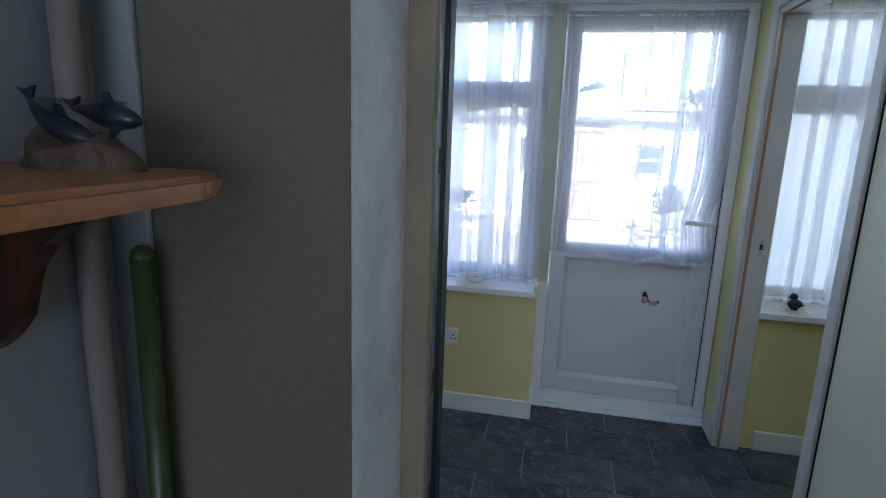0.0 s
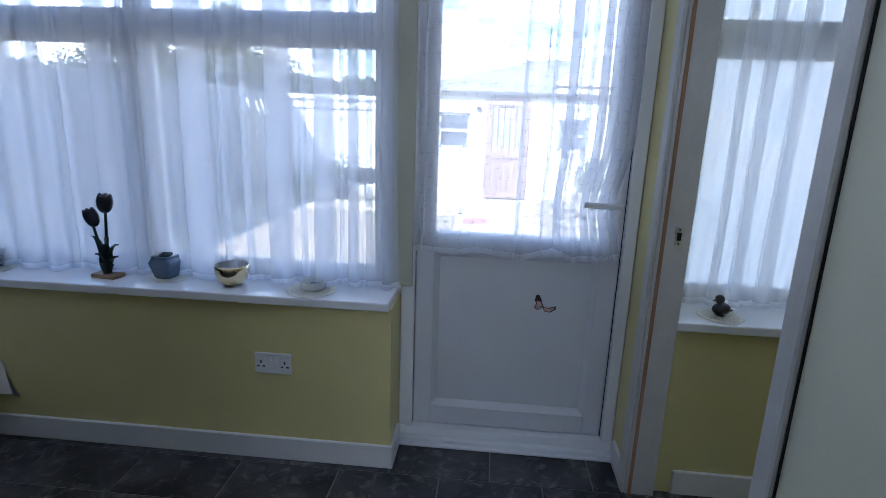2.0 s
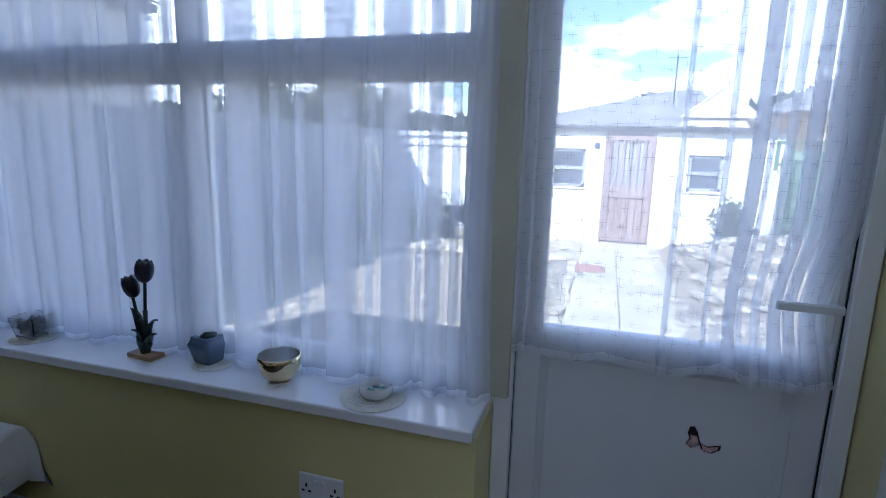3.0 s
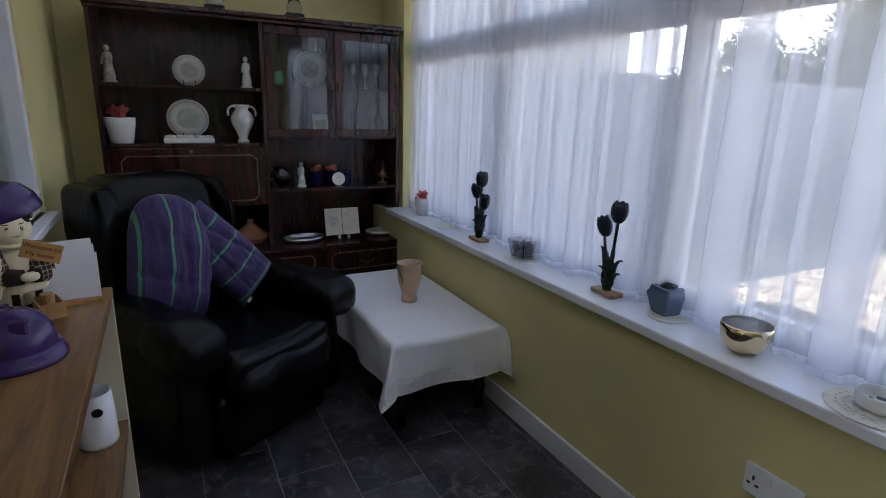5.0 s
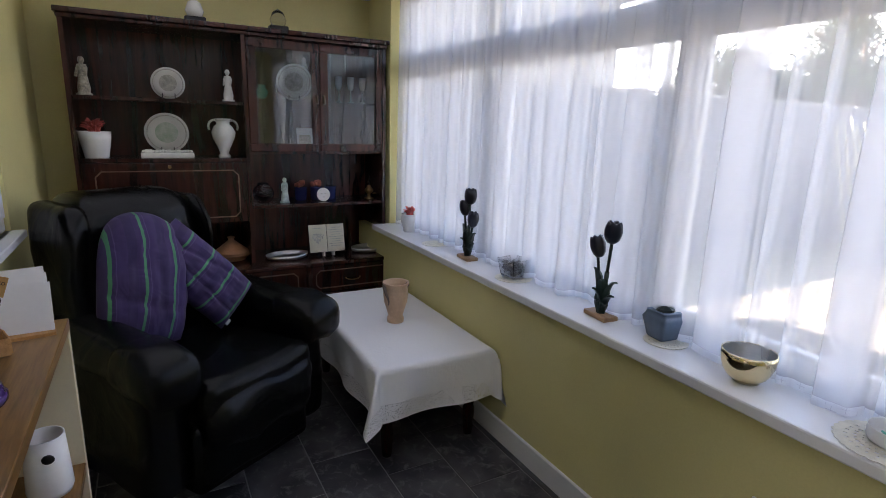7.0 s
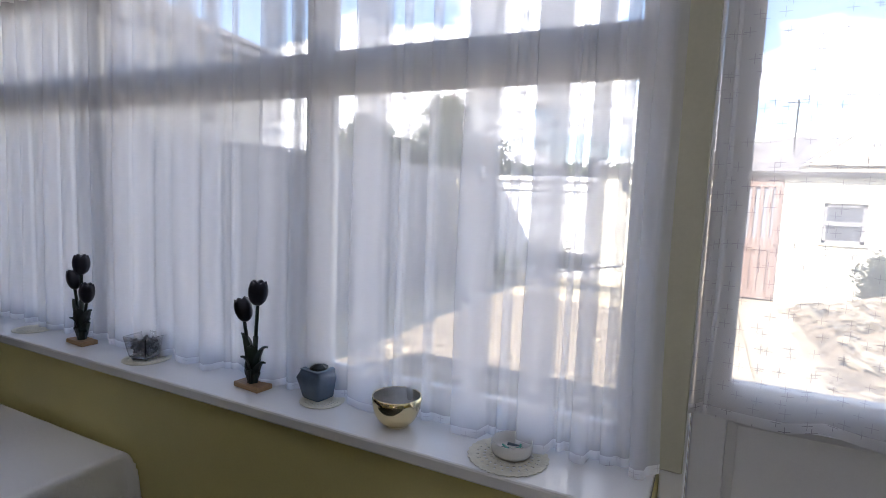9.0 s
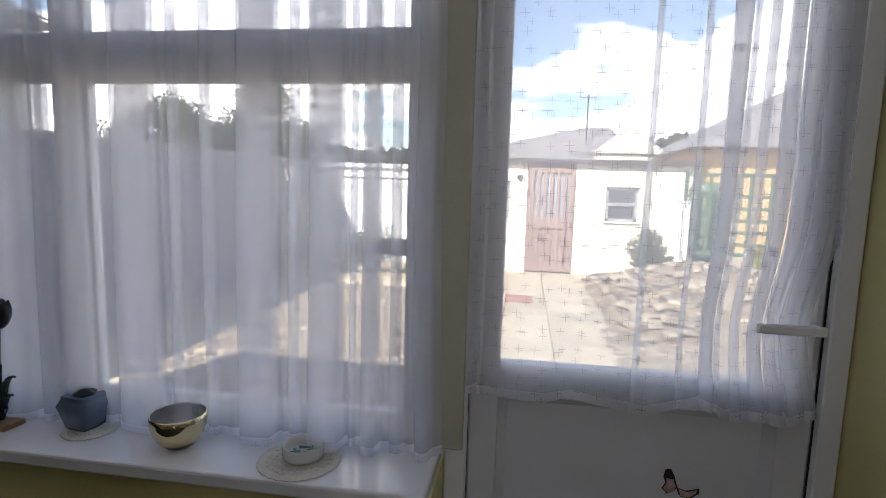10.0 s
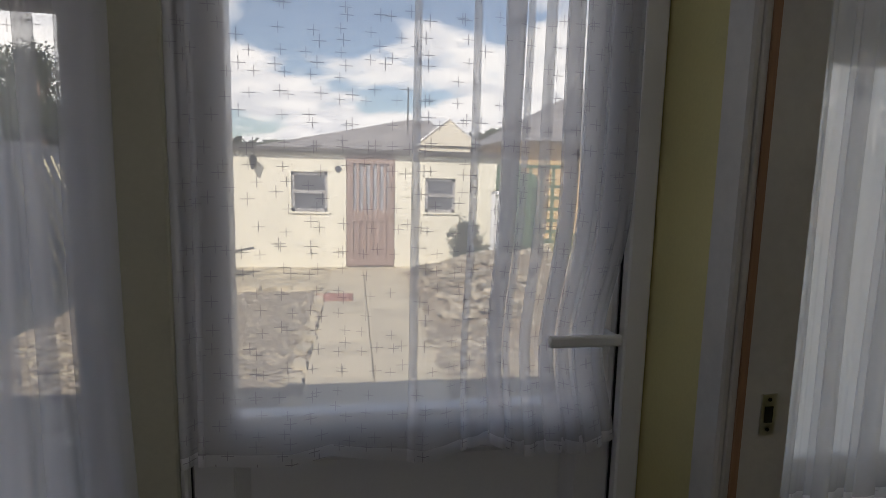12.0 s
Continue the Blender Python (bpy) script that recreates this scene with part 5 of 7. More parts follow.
# ---- cushions ----
def stripes():
    m, nt, p = nodes_of("purple_striped_cotton")
    N, L = nt.nodes.new, nt.links.new
    tc, sp_ = N("ShaderNodeTexCoord"), N("ShaderNodeSeparateXYZ")
    L(tc.outputs["Object"], sp_.inputs[0])

    def bands(period, off, lo, hi):
        a = N("ShaderNodeMath")
        a.operation, a.inputs[1].default_value = "ADD", off
        L(sp_.outputs[0], a.inputs[0])
        d = N("ShaderNodeMath")
        d.operation, d.inputs[1].default_value = "WRAP", period
        d.inputs[2].default_value = 0.0
        L(a.outputs[0], d.inputs[0])
        c = N("ShaderNodeMath")
        c.operation, c.inputs[1].default_value, c.inputs[2].default_value = "COMPARE", (lo + hi) / 2, (hi - lo) / 2
        L(d.outputs[0], c.inputs[0])
        return c.outputs[0]

    base = (0.050, 0.028, 0.112, 1)
    cur = None
    for per, off, lo, hi, col in ((0.105, 0.5, 0.0, 0.030, (0.040, 0.024, 0.094, 1)), (0.105, 0.5, 0.050, 0.060, (0.07, 0.27, 0.13, 1)), (0.105, 0.5, 0.070, 0.073, (0.085, 0.055, 0.16, 1))):
        mx = N("ShaderNodeMix")
        mx.data_type = "RGBA"
        L(bands(per, off, lo, hi), mx.inputs[0])
        if cur is None:
            mx.inputs[6].default_value = base
        else:
            L(cur, mx.inputs[6])
        mx.inputs[7].default_value = col
        cur = mx.outputs[2]
    L(cur, p.inputs["Base Color"])
    n, b = N("ShaderNodeTexNoise"), N("ShaderNodeBump")
    n.inputs["Scale"].default_value = 9.0
    n.inputs["Distortion"].default_value = 1.0
    L(tc.outputs["Object"], n.inputs["Vector"]), L(n.outputs[0], b.inputs["Height"])
    b.inputs["Strength"].default_value, b.inputs["Distance"].default_value = 0.5, 0.02
    L(b.outputs[0], p.inputs["Normal"])
    p.inputs["Roughness"].default_value, p.inputs["Sheen Weight"].default_value = 0.8, 0.05
    return m


stripe = stripes()


def pillow(w, h, t, seed, bend=0.0, soft_corner=0.0):
    """A plump square cushion with pinched corners."""
    bm = bmesh.new()
    n = 34
    layers = []
    for side in (1, -1):
        g = []
        for j in range(n + 1):
            row = []
            for i in range(n + 1):
                a, b = 2 * i / n - 1, 2 * j / n - 1
                fat = ((1 - abs(a) ** 2.6) * (1 - abs(b) ** 2.6)) ** 0.45
                x, y = a * w / 2 * (1 - 0.07 * (1 - b * b)), b * h / 2 * (1 - 0.07 * (1 - a * a))
                q = soft_corner * (1.0 if b > 0 else 0.45)
                x, y = x * math.sqrt(1 - q * b * b / 2), y * math.sqrt(1 - q * a * a / 2)
                z = side * t / 2 * fat + 0.009 * noise.noise(Vector((a * 7 + 0.6 * b, b * 3, seed * 2 + side))) * fat + 0.016 * noise.noise(Vector((a * 2.5, b * 2.5, seed + side))) * fat
                z -= side * fat * (0.016 * math.exp(-((b + 0.36 + 0.15 * a) / 0.045) ** 2) + 0.010 * math.exp(-((b - 0.42 - 0.4 * a) / 0.07) ** 2))
                z += 0.006 * fat * noise.noise(Vector((a * 5 + b * 4, b * 12, seed * 3 + side)))
                z -= bend * (y / h) ** 2
                row.append(bm.verts.new((x, y, z)))
            g.append(row)
        layers.append(g)
        for j in range(n):
            for i in range(n):
                q = (g[j][i], g[j][i + 1], g[j + 1][i + 1], g[j + 1][i])
                bm.faces.new(q if side > 0 else tuple(reversed(q)))
    bmesh.ops.remove_doubles(bm, verts=bm.verts, dist=0.0008)
    return bm


c1 = thing("cushion", pose(-2.42, 0.715, 0.722, 78, 0, 112) @ pose(0, 0, 0, 0, 0, -9), "plump purple cushion with green stripes, propped on the armchair", "cushion", "cushions on the armchair")
part("cover", pillow(0.33, 0.55, 0.19, 1.0, 0.16, 0.95), stripe, c1, smooth=True)
c2 = thing("cushion", pose(-2.495, 0.925, 0.690, 76, 0, 112) @ pose(0, 0, 0, 0, 0, -50) @ pose(-0.02, 0.0, 0.0), "slumped purple cushion with green stripes and a white tag", "cushion", "cushions on the armchair")
part("cover", pillow(0.46, 0.25, 0.14, 4.0, 0.05, 0.35), stripe, c2, smooth=True)
part("tag", B((0.200, 0.226, -0.095, -0.070, -0.002, 0.002)), white_paint, c2, "small white care tag")

# ---- low table, cloth and vase ----
TX0, TX1, TY0, TY1, TZ = -2.90, -1.935, 1.462, 1.965, 0.408
tab = thing("coffee_table", (0, 0, 0), "low dark red-brown wooden coffee table under a cloth", "table")
part("tabletop", B(TX0, TX1, TY0, TY1, TZ - 0.028, TZ, bevel=0.004), mahogany, tab)
part("apron", B((TX0 + 0.04, TX1 - 0.04, TY0 + 0.04, TY0 + 0.06, TZ - 0.10, TZ - 0.028), (TX0 + 0.04, TX1 - 0.04, TY1 - 0.06, TY1 - 0.04, TZ - 0.10, TZ - 0.028), (TX0 + 0.04, TX0 + 0.06, TY0 + 0.06, TY1 - 0.06, TZ - 0.10, TZ - 0.028), (TX1 - 0.06, TX1 - 0.04, TY0 + 0.06, TY1 - 0.06, TZ - 0.10, TZ - 0.028)), mahogany, tab)
for x in (TX0 + 0.06, TX1 - 0.06):
    for y in (TY0 + 0.06, TY1 - 0.06):
        part("leg", lathe([(0.018, 0), (0.022, 0.03), (0.026, 0.12), (0.020, 0.14), (0.030, 0.17), (0.030, TZ - 0.03)], 14, x, y), mahogany, tab, smooth=True)


def lace():
    m, nt, p = nodes_of("white_lace_cloth")
    N, L = nt.nodes.new, nt.links.new
    uv, vo, sp_, c, a, mul, tr, mx = N("ShaderNodeUVMap"), N("ShaderNodeTexVoronoi"), N("ShaderNodeSeparateXYZ"), N("ShaderNodeMath"), N("ShaderNodeMath"), N("ShaderNodeMath"), N("ShaderNodeBsdfTransparent"), N("ShaderNodeMixShader")
    uv.uv_map = "cloth"
    vo.inputs["Scale"].default_value = 210.0
    L(uv.outputs[0], vo.inputs["Vector"])
    L(uv.outputs[0], sp_.inputs[0])
    c.operation, c.inputs[1].default_value = "LESS_THAN", 0.30
    L(vo.outputs["Distance"], c.inputs[0])
    at = N("ShaderNodeAttribute")
    at.attribute_name = "rim"
    a.operation, a.inputs[1].default_value, a.inputs[2].default_value = "COMPARE", 0.040, 0.032
    L(at.outputs["Fac"], a.inputs[0])
    mul.operation = "MULTIPLY"
    L(c.outputs[0], mul.inputs[0]), L(a.outputs[0], mul.inputs[1])
    out = nt.nodes["Material Output"]
    L(mul.outputs[0], mx.inputs[0]), L(p.outputs[0], mx.inputs[1]), L(tr.outputs[0], mx.inputs[2]), L(mx.outputs[0], out.inputs[0])
    p.inputs["Base Color"].default_value, p.inputs["Roughness"].default_value = (0.87, 0.87, 0.88, 1), 0.65
    n, b = N("ShaderNodeTexNoise"), N("ShaderNodeBump")
    n.inputs["Scale"].default_value, n.inputs["Detail"].default_value = 60.0, 5
    L(uv.outputs[0], n.inputs["Vector"]), L(n.outputs[0], b.inputs["Height"]), L(b.outputs[0], p.inputs["Normal"])
    b.inputs["Strength"].default_value, b.inputs["Distance"].default_value = 0.45, 0.004
    return m


def tablecloth():
    bm = bmesh.new()
    lay = bm.verts.layers.float.new("rim")
    ov = 0.215
    nx, ny = 84, 56
    grid, uvs = [], {}
    w, d = TX1 - TX0, TY1 - TY0
    for j in range(ny + 1):
        row = []
        for i in range(nx + 1):
            a, b = -ov + (w + 2 * ov) * i / nx, -ov + (d + 2 * ov) * j / ny
            ex, ey = max(-a, a - w, 0.0), max(-b, b - d, 0.0)
            cx, cy = min(max(a, 0), w), min(max(b, 0), d)
            drop = math.hypot(ex, ey)
            sx, sy = (1 if a > w else -1 if a < 0 else 0), (1 if b > d else -1 if b < 0 else 0)
            out = 0.012 + 0.05 * drop + 0.012 * math.sin((a + b) * 17) * drop / ov
            if sx and sy:
                k = min(ex, ey) / ov
                out += 0.10 * k
                drop = max(ex, ey) + 0.13 * min(ex, ey)
            f = min(1.0, drop / 0.02)
            off = out * f
            x = TX0 + cx + sx * off * (1.0 if not sy else ex / math.hypot(ex, ey))
            y = TY0 + cy + sy * off * (1.0 if not sx else ey / math.hypot(ex, ey))
            y = min(y, 1.995) if sy > 0 else y
            z = TZ + 0.005 - max(0.0, drop - 0.008) + 0.0015 * noise.noise(Vector((a * 9, b * 9, 2)))
            v = bm.verts.new((x, y, z))
            v[lay] = min(ov - ex, ov - ey)
            uvs[v] = (a, b)
            row.append(v)
        grid.append(row)
    for p, q in zip(grid, grid[1:]):
        for i in range(nx):
            bm.faces.new((p[i], p[i + 1], q[i + 1], q[i]))
    return cloth_uv(bm, uvs)


tcl = tagged(part("tablecloth", tablecloth(), lace(), smooth=True), "white tablecloth with a lace border on the low table", "tablecloth")
clay = surf("tan_clay", (0.64, 0.44, 0.29), 0.38, 0.12, 9.0, 80.0, 0.3)
TV = TZ + 0.0055
vs = thing("vase", (-2.383, 1.725, TV), "tan glazed clay vase with dark leaf-shaped handles", "vase")
part("body", lathe([(0.0, 0.0), (0.038, 0.0), (0.040, 0.018), (0.034, 0.030), (0.040, 0.055), (0.054, 0.100), (0.058, 0.140), (0.054, 0.172), (0.061, 0.186), (0.061, 0.192), (0.053, 0.190), (0.050, 0.150), (0.035, 0.06), (0.0, 0.05)], 30), clay, vs, smooth=True)
for a in (1.5, 4.75):
    lf = bmesh.new()
    for i in range(22):
        f = i / 21
        b_ = a + 0.55 * math.sin(f * 2.2)
        q_ = 0.058 + 0.010 * math.sin(f * 3.1) - 0.008 * f
        ball(lf, (math.cos(b_) * q_, math.sin(b_) * q_, 0.178 - 0.085 * f), 0.0085 * (1.1 - 0.75 * f), n=8)
    part("leaf_handle", lf, surf("grey_clay", (0.20, 0.15, 0.12), 0.5, 0.1, 9, 80, 0.2), vs, smooth=True)

# ---- bookcase ----
bk = thing("bookcase", (0, 0, 0), "low bookcase with walnut shelves and cream sides", "bookcase")
BX0, BX1, BY0, BY1, BZ = -1.445, -0.612, 0.305, 0.600, 0.920
cream_panel = surf("cream_melamine", (0.62, 0.55, 0.38), 0.4, 0.04, 3.0, 120.0, 0.03)
part("top_board", B(BX0, BX1, BY0, BY1, BZ - 0.022, BZ, bevel=0.0015), walnut, bk)
for x0, x1 in ((BX0, BX0 + 0.018), (BX1 - 0.018, BX1)):
    part("side_panel", B(x0, x1, BY0, BY1 - 0.001, 0, BZ - 0.022, bevel=0.001), cream_panel, bk)
part("back_board", B(BX0 + 0.018, BX1 - 0.018, BY0, BY0 + 0.006, 0.02, BZ - 0.022), cream_panel, bk)
for z in (0.605, 0.320, 0.06):
    part("shelf", B(BX0 + 0.018, BX1 - 0.018, BY0 + 0.006, BY1 - 0.002, z - 0.018, z, bevel=0.001), walnut, bk)
mugm = surf("white_glaze", (0.78, 0.78, 0.78), 0.2, 0.04, 6.0, 90.0, 0.03)
mug = thing("ceramic_cup", (-1.352, 0.548, 0.605), "tall white ceramic holder with a round hole", "ornament")
part("body", lathe([(0.0, 0.0), (0.036, 0.0), (0.039, 0.01), (0.034, 0.120), (0.031, 0.120), (0.034, 0.012), (0, 0.010)], 28), mugm, mug, smooth=True)
part("hole", S((0.0345, 0.008, 0.086), 0.011, 0.35, 1.0, 0.9, n=12), black_rubber, mug, "dark round hole")

# ---- desk lamp ----
purple = surf("glossy_purple_plastic", (0.052, 0.024, 0.125), 0.13, 0.08, 8.0, 150.0, 0.02)
lamp = thing("desk_lamp", Matrix.Translation((-1.100, 0.497, BZ)) @ Matrix.Scale(0.82, 4), "purple plastic desk lamp with twin chrome stems", "lamp")
part("base", lathe([(0, 0), (0.079, 0), (0.081, 0.003), (0.081, 0.010), (0.079, 0.012), (0.077, 0.013), (0.075, 0.024), (0.073, 0.026), (0.066, 0.0265), (0.0655, 0.028), (0.066, 0.040), (0.063, 0.058), (0.052, 0.080), (0.034, 0.095), (0.016, 0.101), (0, 0.102)], 48), purple, lamp, smooth=True)
part("switch", B((0.034, 0.054, 0.004, 0.034, 0.066, 0.094), bevel=0.004), purple, lamp)
part("socket", B((-0.052, -0.022, -0.040, -0.010, 0.060, 0.100), bevel=0.004), purple, lamp)
for dx in (0.0, 0.013):
    part("stem", R((-0.040 + dx, -0.030 + dx * 0.8, 0.070), (-0.018 + dx * 0.9, -0.058 + dx * 0.8, 0.262), 0.0042), steel, lamp, "chrome stem")
part("elbow", B((-0.034, 0.006, -0.078, -0.040, 0.245, 0.290), bevel=0.010, seg=2), purple, lamp)
nk = rod(bmesh.new(), (-0.012, -0.058, 0.278), (-0.004, -0.020, 0.292), 0.014)
part("neck", nk, purple, lamp)
shd = lathe([(0.060, 0.0), (0.062, 0.004), (0.058, 0.028), (0.044, 0.050), (0.022, 0.062), (0, 0.065), (0.0, 0.060), (0.020, 0.056), (0.042, 0.044), (0.054, 0.022), (0.058, 0.001)], 32, caps=False)
bmesh.ops.transform(shd, matrix=pose(0.0, 0.022, 0.277, 15, 8, 0) @ Matrix.Scale(0.92, 4), verts=shd.verts)
shade_ob = part("shade", shd, purple, lamp, smooth=True)
for k in (-1, 0, 1):
    part("vent_slot", B((-0.012, 0.012, k * 0.009 - 0.002, k * 0.009 + 0.002, -0.0015, 0.0015)), black_rubber, shade_ob).matrix_basis = pose(0.004, 0.004, 0.3385, 14, 5, 0)
cbm = bmesh.new()
for i in range(10):
    a, b = i / 10, (i + 1) / 10
    rod(cbm, (-0.06 - 0.10 * a, -0.05 - 0.02 * a, 0.006 + 0.01 * math.sin(a * 3.1)), (-0.06 - 0.10 * b, -0.05 - 0.02 * b, 0.006 + 0.01 * math.sin(b * 3.1)), 0.003, 6)
part("flex", cbm, white_paint, lamp, "white flex")

# ---- rag doll with its sign, basket and papers ----
dollm = surf("cream_rag_cloth", (0.80, 0.72, 0.50), 0.85, 0.12, 15.0, 150.0, 0.3)


def checked(name, ground, line, size):
    """Woven check: pale lines both ways on a dark ground."""
    m, nt, p = nodes_of(name)
    N, L = nt.nodes.new, nt.links.new
    tc, sp_ = N("ShaderNodeTexCoord"), N("ShaderNodeSeparateXYZ")
    L(tc.outputs["Object"], sp_.inputs[0])
    tot = None
    for k, w in ((1, 0.22), (2, 0.22)):
        d, f, c = N("ShaderNodeMath"), N("ShaderNodeMath"), N("ShaderNodeMath")
        d.operation, d.inputs[1].default_value = "DIVIDE", size
        f.operation, c.operation, c.inputs[1].default_value = "FRACT", "LESS_THAN", w
        L(sp_.outputs[k], d.inputs[0]), L(d.outputs[0], f.inputs[0]), L(f.outputs[0], c.inputs[0])
        if tot is None:
            tot = c.outputs[0]
        else:
            a = N("ShaderNodeMath")
            a.operation = "ADD"
            L(tot, a.inputs[0]), L(c.outputs[0], a.inputs[1])
            tot = a.outputs[0]
    h = N("ShaderNodeMath")
    h.operation, h.inputs[1].default_value = "MULTIPLY", 0.5
    mx = N("ShaderNodeMix")
    mx.data_type = "RGBA"
    mx.inputs[6].default_value, mx.inputs[7].default_value = (*ground, 1), (*line, 1)
    L(tot, h.inputs[0]), L(h.outputs[0], mx.inputs[0]), L(mx.outputs[2], p.inputs["Base Color"])
    p.inputs["Roughness"].default_value = 0.9
    return m


plaid = checked("brown_plaid_cloth", (0.050, 0.026, 0.020), (0.46, 0.38, 0.28), 0.0085)
hairm = surf("dark_wool", (0.030, 0.016, 0.012), 0.9, 0.3, 60.0, 300.0, 0.3)
db = bmesh.new()


def dab(index, build):
    n0 = len(db.faces)
    build()
    db.faces.ensure_lookup_table()
    for f in db.faces[n0:]:
        f.material_index = index


dab(0, lambda: lathe([(0.0, 0.042), (0.044, 0.046), (0.047, 0.052), (0.040, 0.075), (0.030, 0.110), (0.018, 0.130), (0.0, 0.134)], 24, bm=db))
dab(0, lambda: ball(db, (0.008, 0, 0.162), 0.033, 1.0, 0.98, 1.0, n=24))
dab(2, lambda: ball(db, (-0.008, 0, 0.172), 0.036, 0.95, 1.08, 0.92, n=20))
dab(3, lambda: ball(db, (-0.006, 0, 0.183), 0.036, 1.02, 1.10, 0.62, n=20))
dab(0, lambda: ball(db, (0.006, 0, 0.131), 0.026, 1.0, 1.1, 0.36))
for s_ in (-1, 1):
    dab(0, lambda: rod(db, (0.002, s_ * 0.018, 0.010), (0, s_ * 0.018, 0.060), 0.0155, 14))
    dab(2, lambda: ball(db, (0.010, s_ * 0.019, 0.009), 0.018, 1.5, 0.9, 0.5))
    dab(1, lambda: ball(db, (0.008, s_ * 0.034, 0.114), 0.019, 1.0, 0.9, 1.1, n=14))
    dab(1, lambda: rod(db, (0.010, s_ * 0.036, 0.114), (0.036, s_ * 0.032, 0.082), 0.018, 16, 0.020))
    dab(1, lambda: ball(db, (0.037, s_ * 0.031, 0.080), 0.020, n=14))
    dab(1, lambda: rod(db, (0.038, s_ * 0.030, 0.080), (0.056, 0.006 + s_ * 0.009, 0.080), 0.018, 16, 0.014))
    dab(2, lambda: ball(db, (0.0385, s_ * 0.011, 0.166), 0.0034, 0.6, 0.8, 1.3, n=8))
    dab(2, lambda: rod(db, (0.0375, s_ * 0.007, 0.1735), (0.0345, s_ * 0.016, 0.1745), 0.0008, 5))
    dab(2, lambda: ball(db, (0.022, s_ * 0.023, 0.181), 0.012, 0.9, 0.9, 0.7, n=10))
dab(0, lambda: ball(db, (0.061, 0.007, 0.080), 0.0105, 1.0, 1.5, 0.9, n=12))
for i in range(12):
    y_, x_ = -0.026 - 0.0024 * i, 0.030 - 0.0012 * i + 0.004 * (i % 2)
    for k in range(5):
        f0, f1 = k / 5, (k + 1) / 5
        dab(0, lambda: rod(db, (x_ + 0.020 * math.sin(f0 * 2.4), y_ - 0.010 * f0, 0.136 - 0.086 * f0), (x_ + 0.020 * math.sin(f1 * 2.4), y_ - 0.010 * f1, 0.136 - (0.086 + 0.006 * (i % 3)) * f1), 0.0021, 6))
for k in range(4):
    a0, a1 = -0.9 + 0.45 * k, -0.45 + 0.45 * k
    dab(2, lambda: rod(db, (0.0385, 0.008 * math.sin(a0), 0.1555 - 0.004 * math.cos(a0)), (0.0385, 0.008 * math.sin(a1), 0.1555 - 0.004 * math.cos(a1)), 0.0008, 5))
doll = tagged(part("doll", db, dollm, smooth=True), "cream rag doll ornament with woollen plaits and plaid sleeves", "doll")
doll.data.materials.append(plaid)
doll.data.materials.append(hairm)
doll.data.materials.append(surf("rust_felt", (0.10, 0.028, 0.016), 0.9, 0.2, 30.0, 200.0, 0.2))
doll.matrix_basis = pose(-1.345, 0.462, BZ, 0, 0, 22)
card = surf("orange_card", (0.55, 0.30, 0.10), 0.7, 0.1, 10.0, 90.0, 0.1)
sg = thing("sign", pose(-1.262, 0.519, BZ + 0.132, 76, 16, 80) @ Matrix.Scale(0.74, 4), "small orange card sign with handwritten words", "sign")
part("board", B((-0.042, 0.042, -0.022, 0.022, -0.0015, 0.0015), bevel=0.0008), card, sg)
ink = surf("dark_ink", (0.02, 0.012, 0.01), 0.7, 0.1, 10, 90, 0)


def words(text, size, m, parent, name="lettering"):
    c = bpy.data.curves.new(name, "FONT")
    c.body, c.size, c.align_x, c.align_y, c.extrude = text, size, "CENTER", "CENTER", 0.0002
    tmp = bpy.data.objects.new(name, c)
    scene.collection.objects.link(tmp)
    dg = bpy.context.evaluated_depsgraph_get()
    me = bpy.data.meshes.new_from_object(tmp.evaluated_get(dg))
    bpy.data.objects.remove(tmp)
    me.materials.clear()
    me.materials.append(ink)
    ob = new(name, me)
    ob.parent = parent
    ob.matrix_basis = m
    return ob


words("Welcome to", 0.0155, Matrix.Translation((0, 0.009, 0.0019)), sg)
words("My home", 0.0155, Matrix.Translation((0, -0.009, 0.0019)), sg)
basketm = wood("pale_basket_wood", (0.35, 0.18, 0.06), (0.55, 0.32, 0.13), 0.6, axis=0, scale=3)
bs = thing("trug", pose(-1.302, 0.510, BZ, 0, 0, 20), "tiny slatted wooden trug with a handle", "basket")
for s in (-1, 1):
    for z in (0.003, 0.012, 0.021):
        part("slat", B((-0.030, 0.030, s * 0.019 - 0.0012, s * 0.019 + 0.0012, z, z + 0.007)), basketm, bs)
    part("end_board", B((s * 0.030 - 0.0015, s * 0.030 + 0.0015, -0.018, 0.018, 0.002, 0.030)), basketm, bs)
part("bottom", B((-0.030, 0.030, -0.018, 0.018, 0.0, 0.003)), basketm, bs)
part("cup", R((-0.008, 0, 0.003), (-0.008, 0, 0.040), 0.011), basketm, bs)
pap = surf("white_paper", (0.76, 0.77, 0.80), 0.8, 0.03, 5.0, 80.0, 0.05)
ph = thing("letter_rack", pose(-1.390, 0.530, BZ, 0, 0, 8), "white envelopes standing in a small rack", "papers")
for i, (h, t) in enumerate(((0.115, -6), (0.105, -9), (0.09, -12))):
    e = part("envelope", B((-0.001, 0.001, -0.050, 0.050, 0, h)), pap, ph)
    e.matrix_basis = pose(0.012 + i * 0.008, 0.002 * i, 0.0065, 0, t, 6 - 5 * i)
part("rack_base", B((-0.02, 0.045, -0.055, 0.055, 0, 0.006)), basketm, ph)
pic = thing("picture_frame", pose(-1.175, 0.378, BZ + 0.004, 15, 0, 0), "silver-white picture frame leaning on the wall", "picture")
silver = surf("silver_frame", (0.55, 0.53, 0.50), 0.35, 0.08, 10.0, 120.0, 0.1)
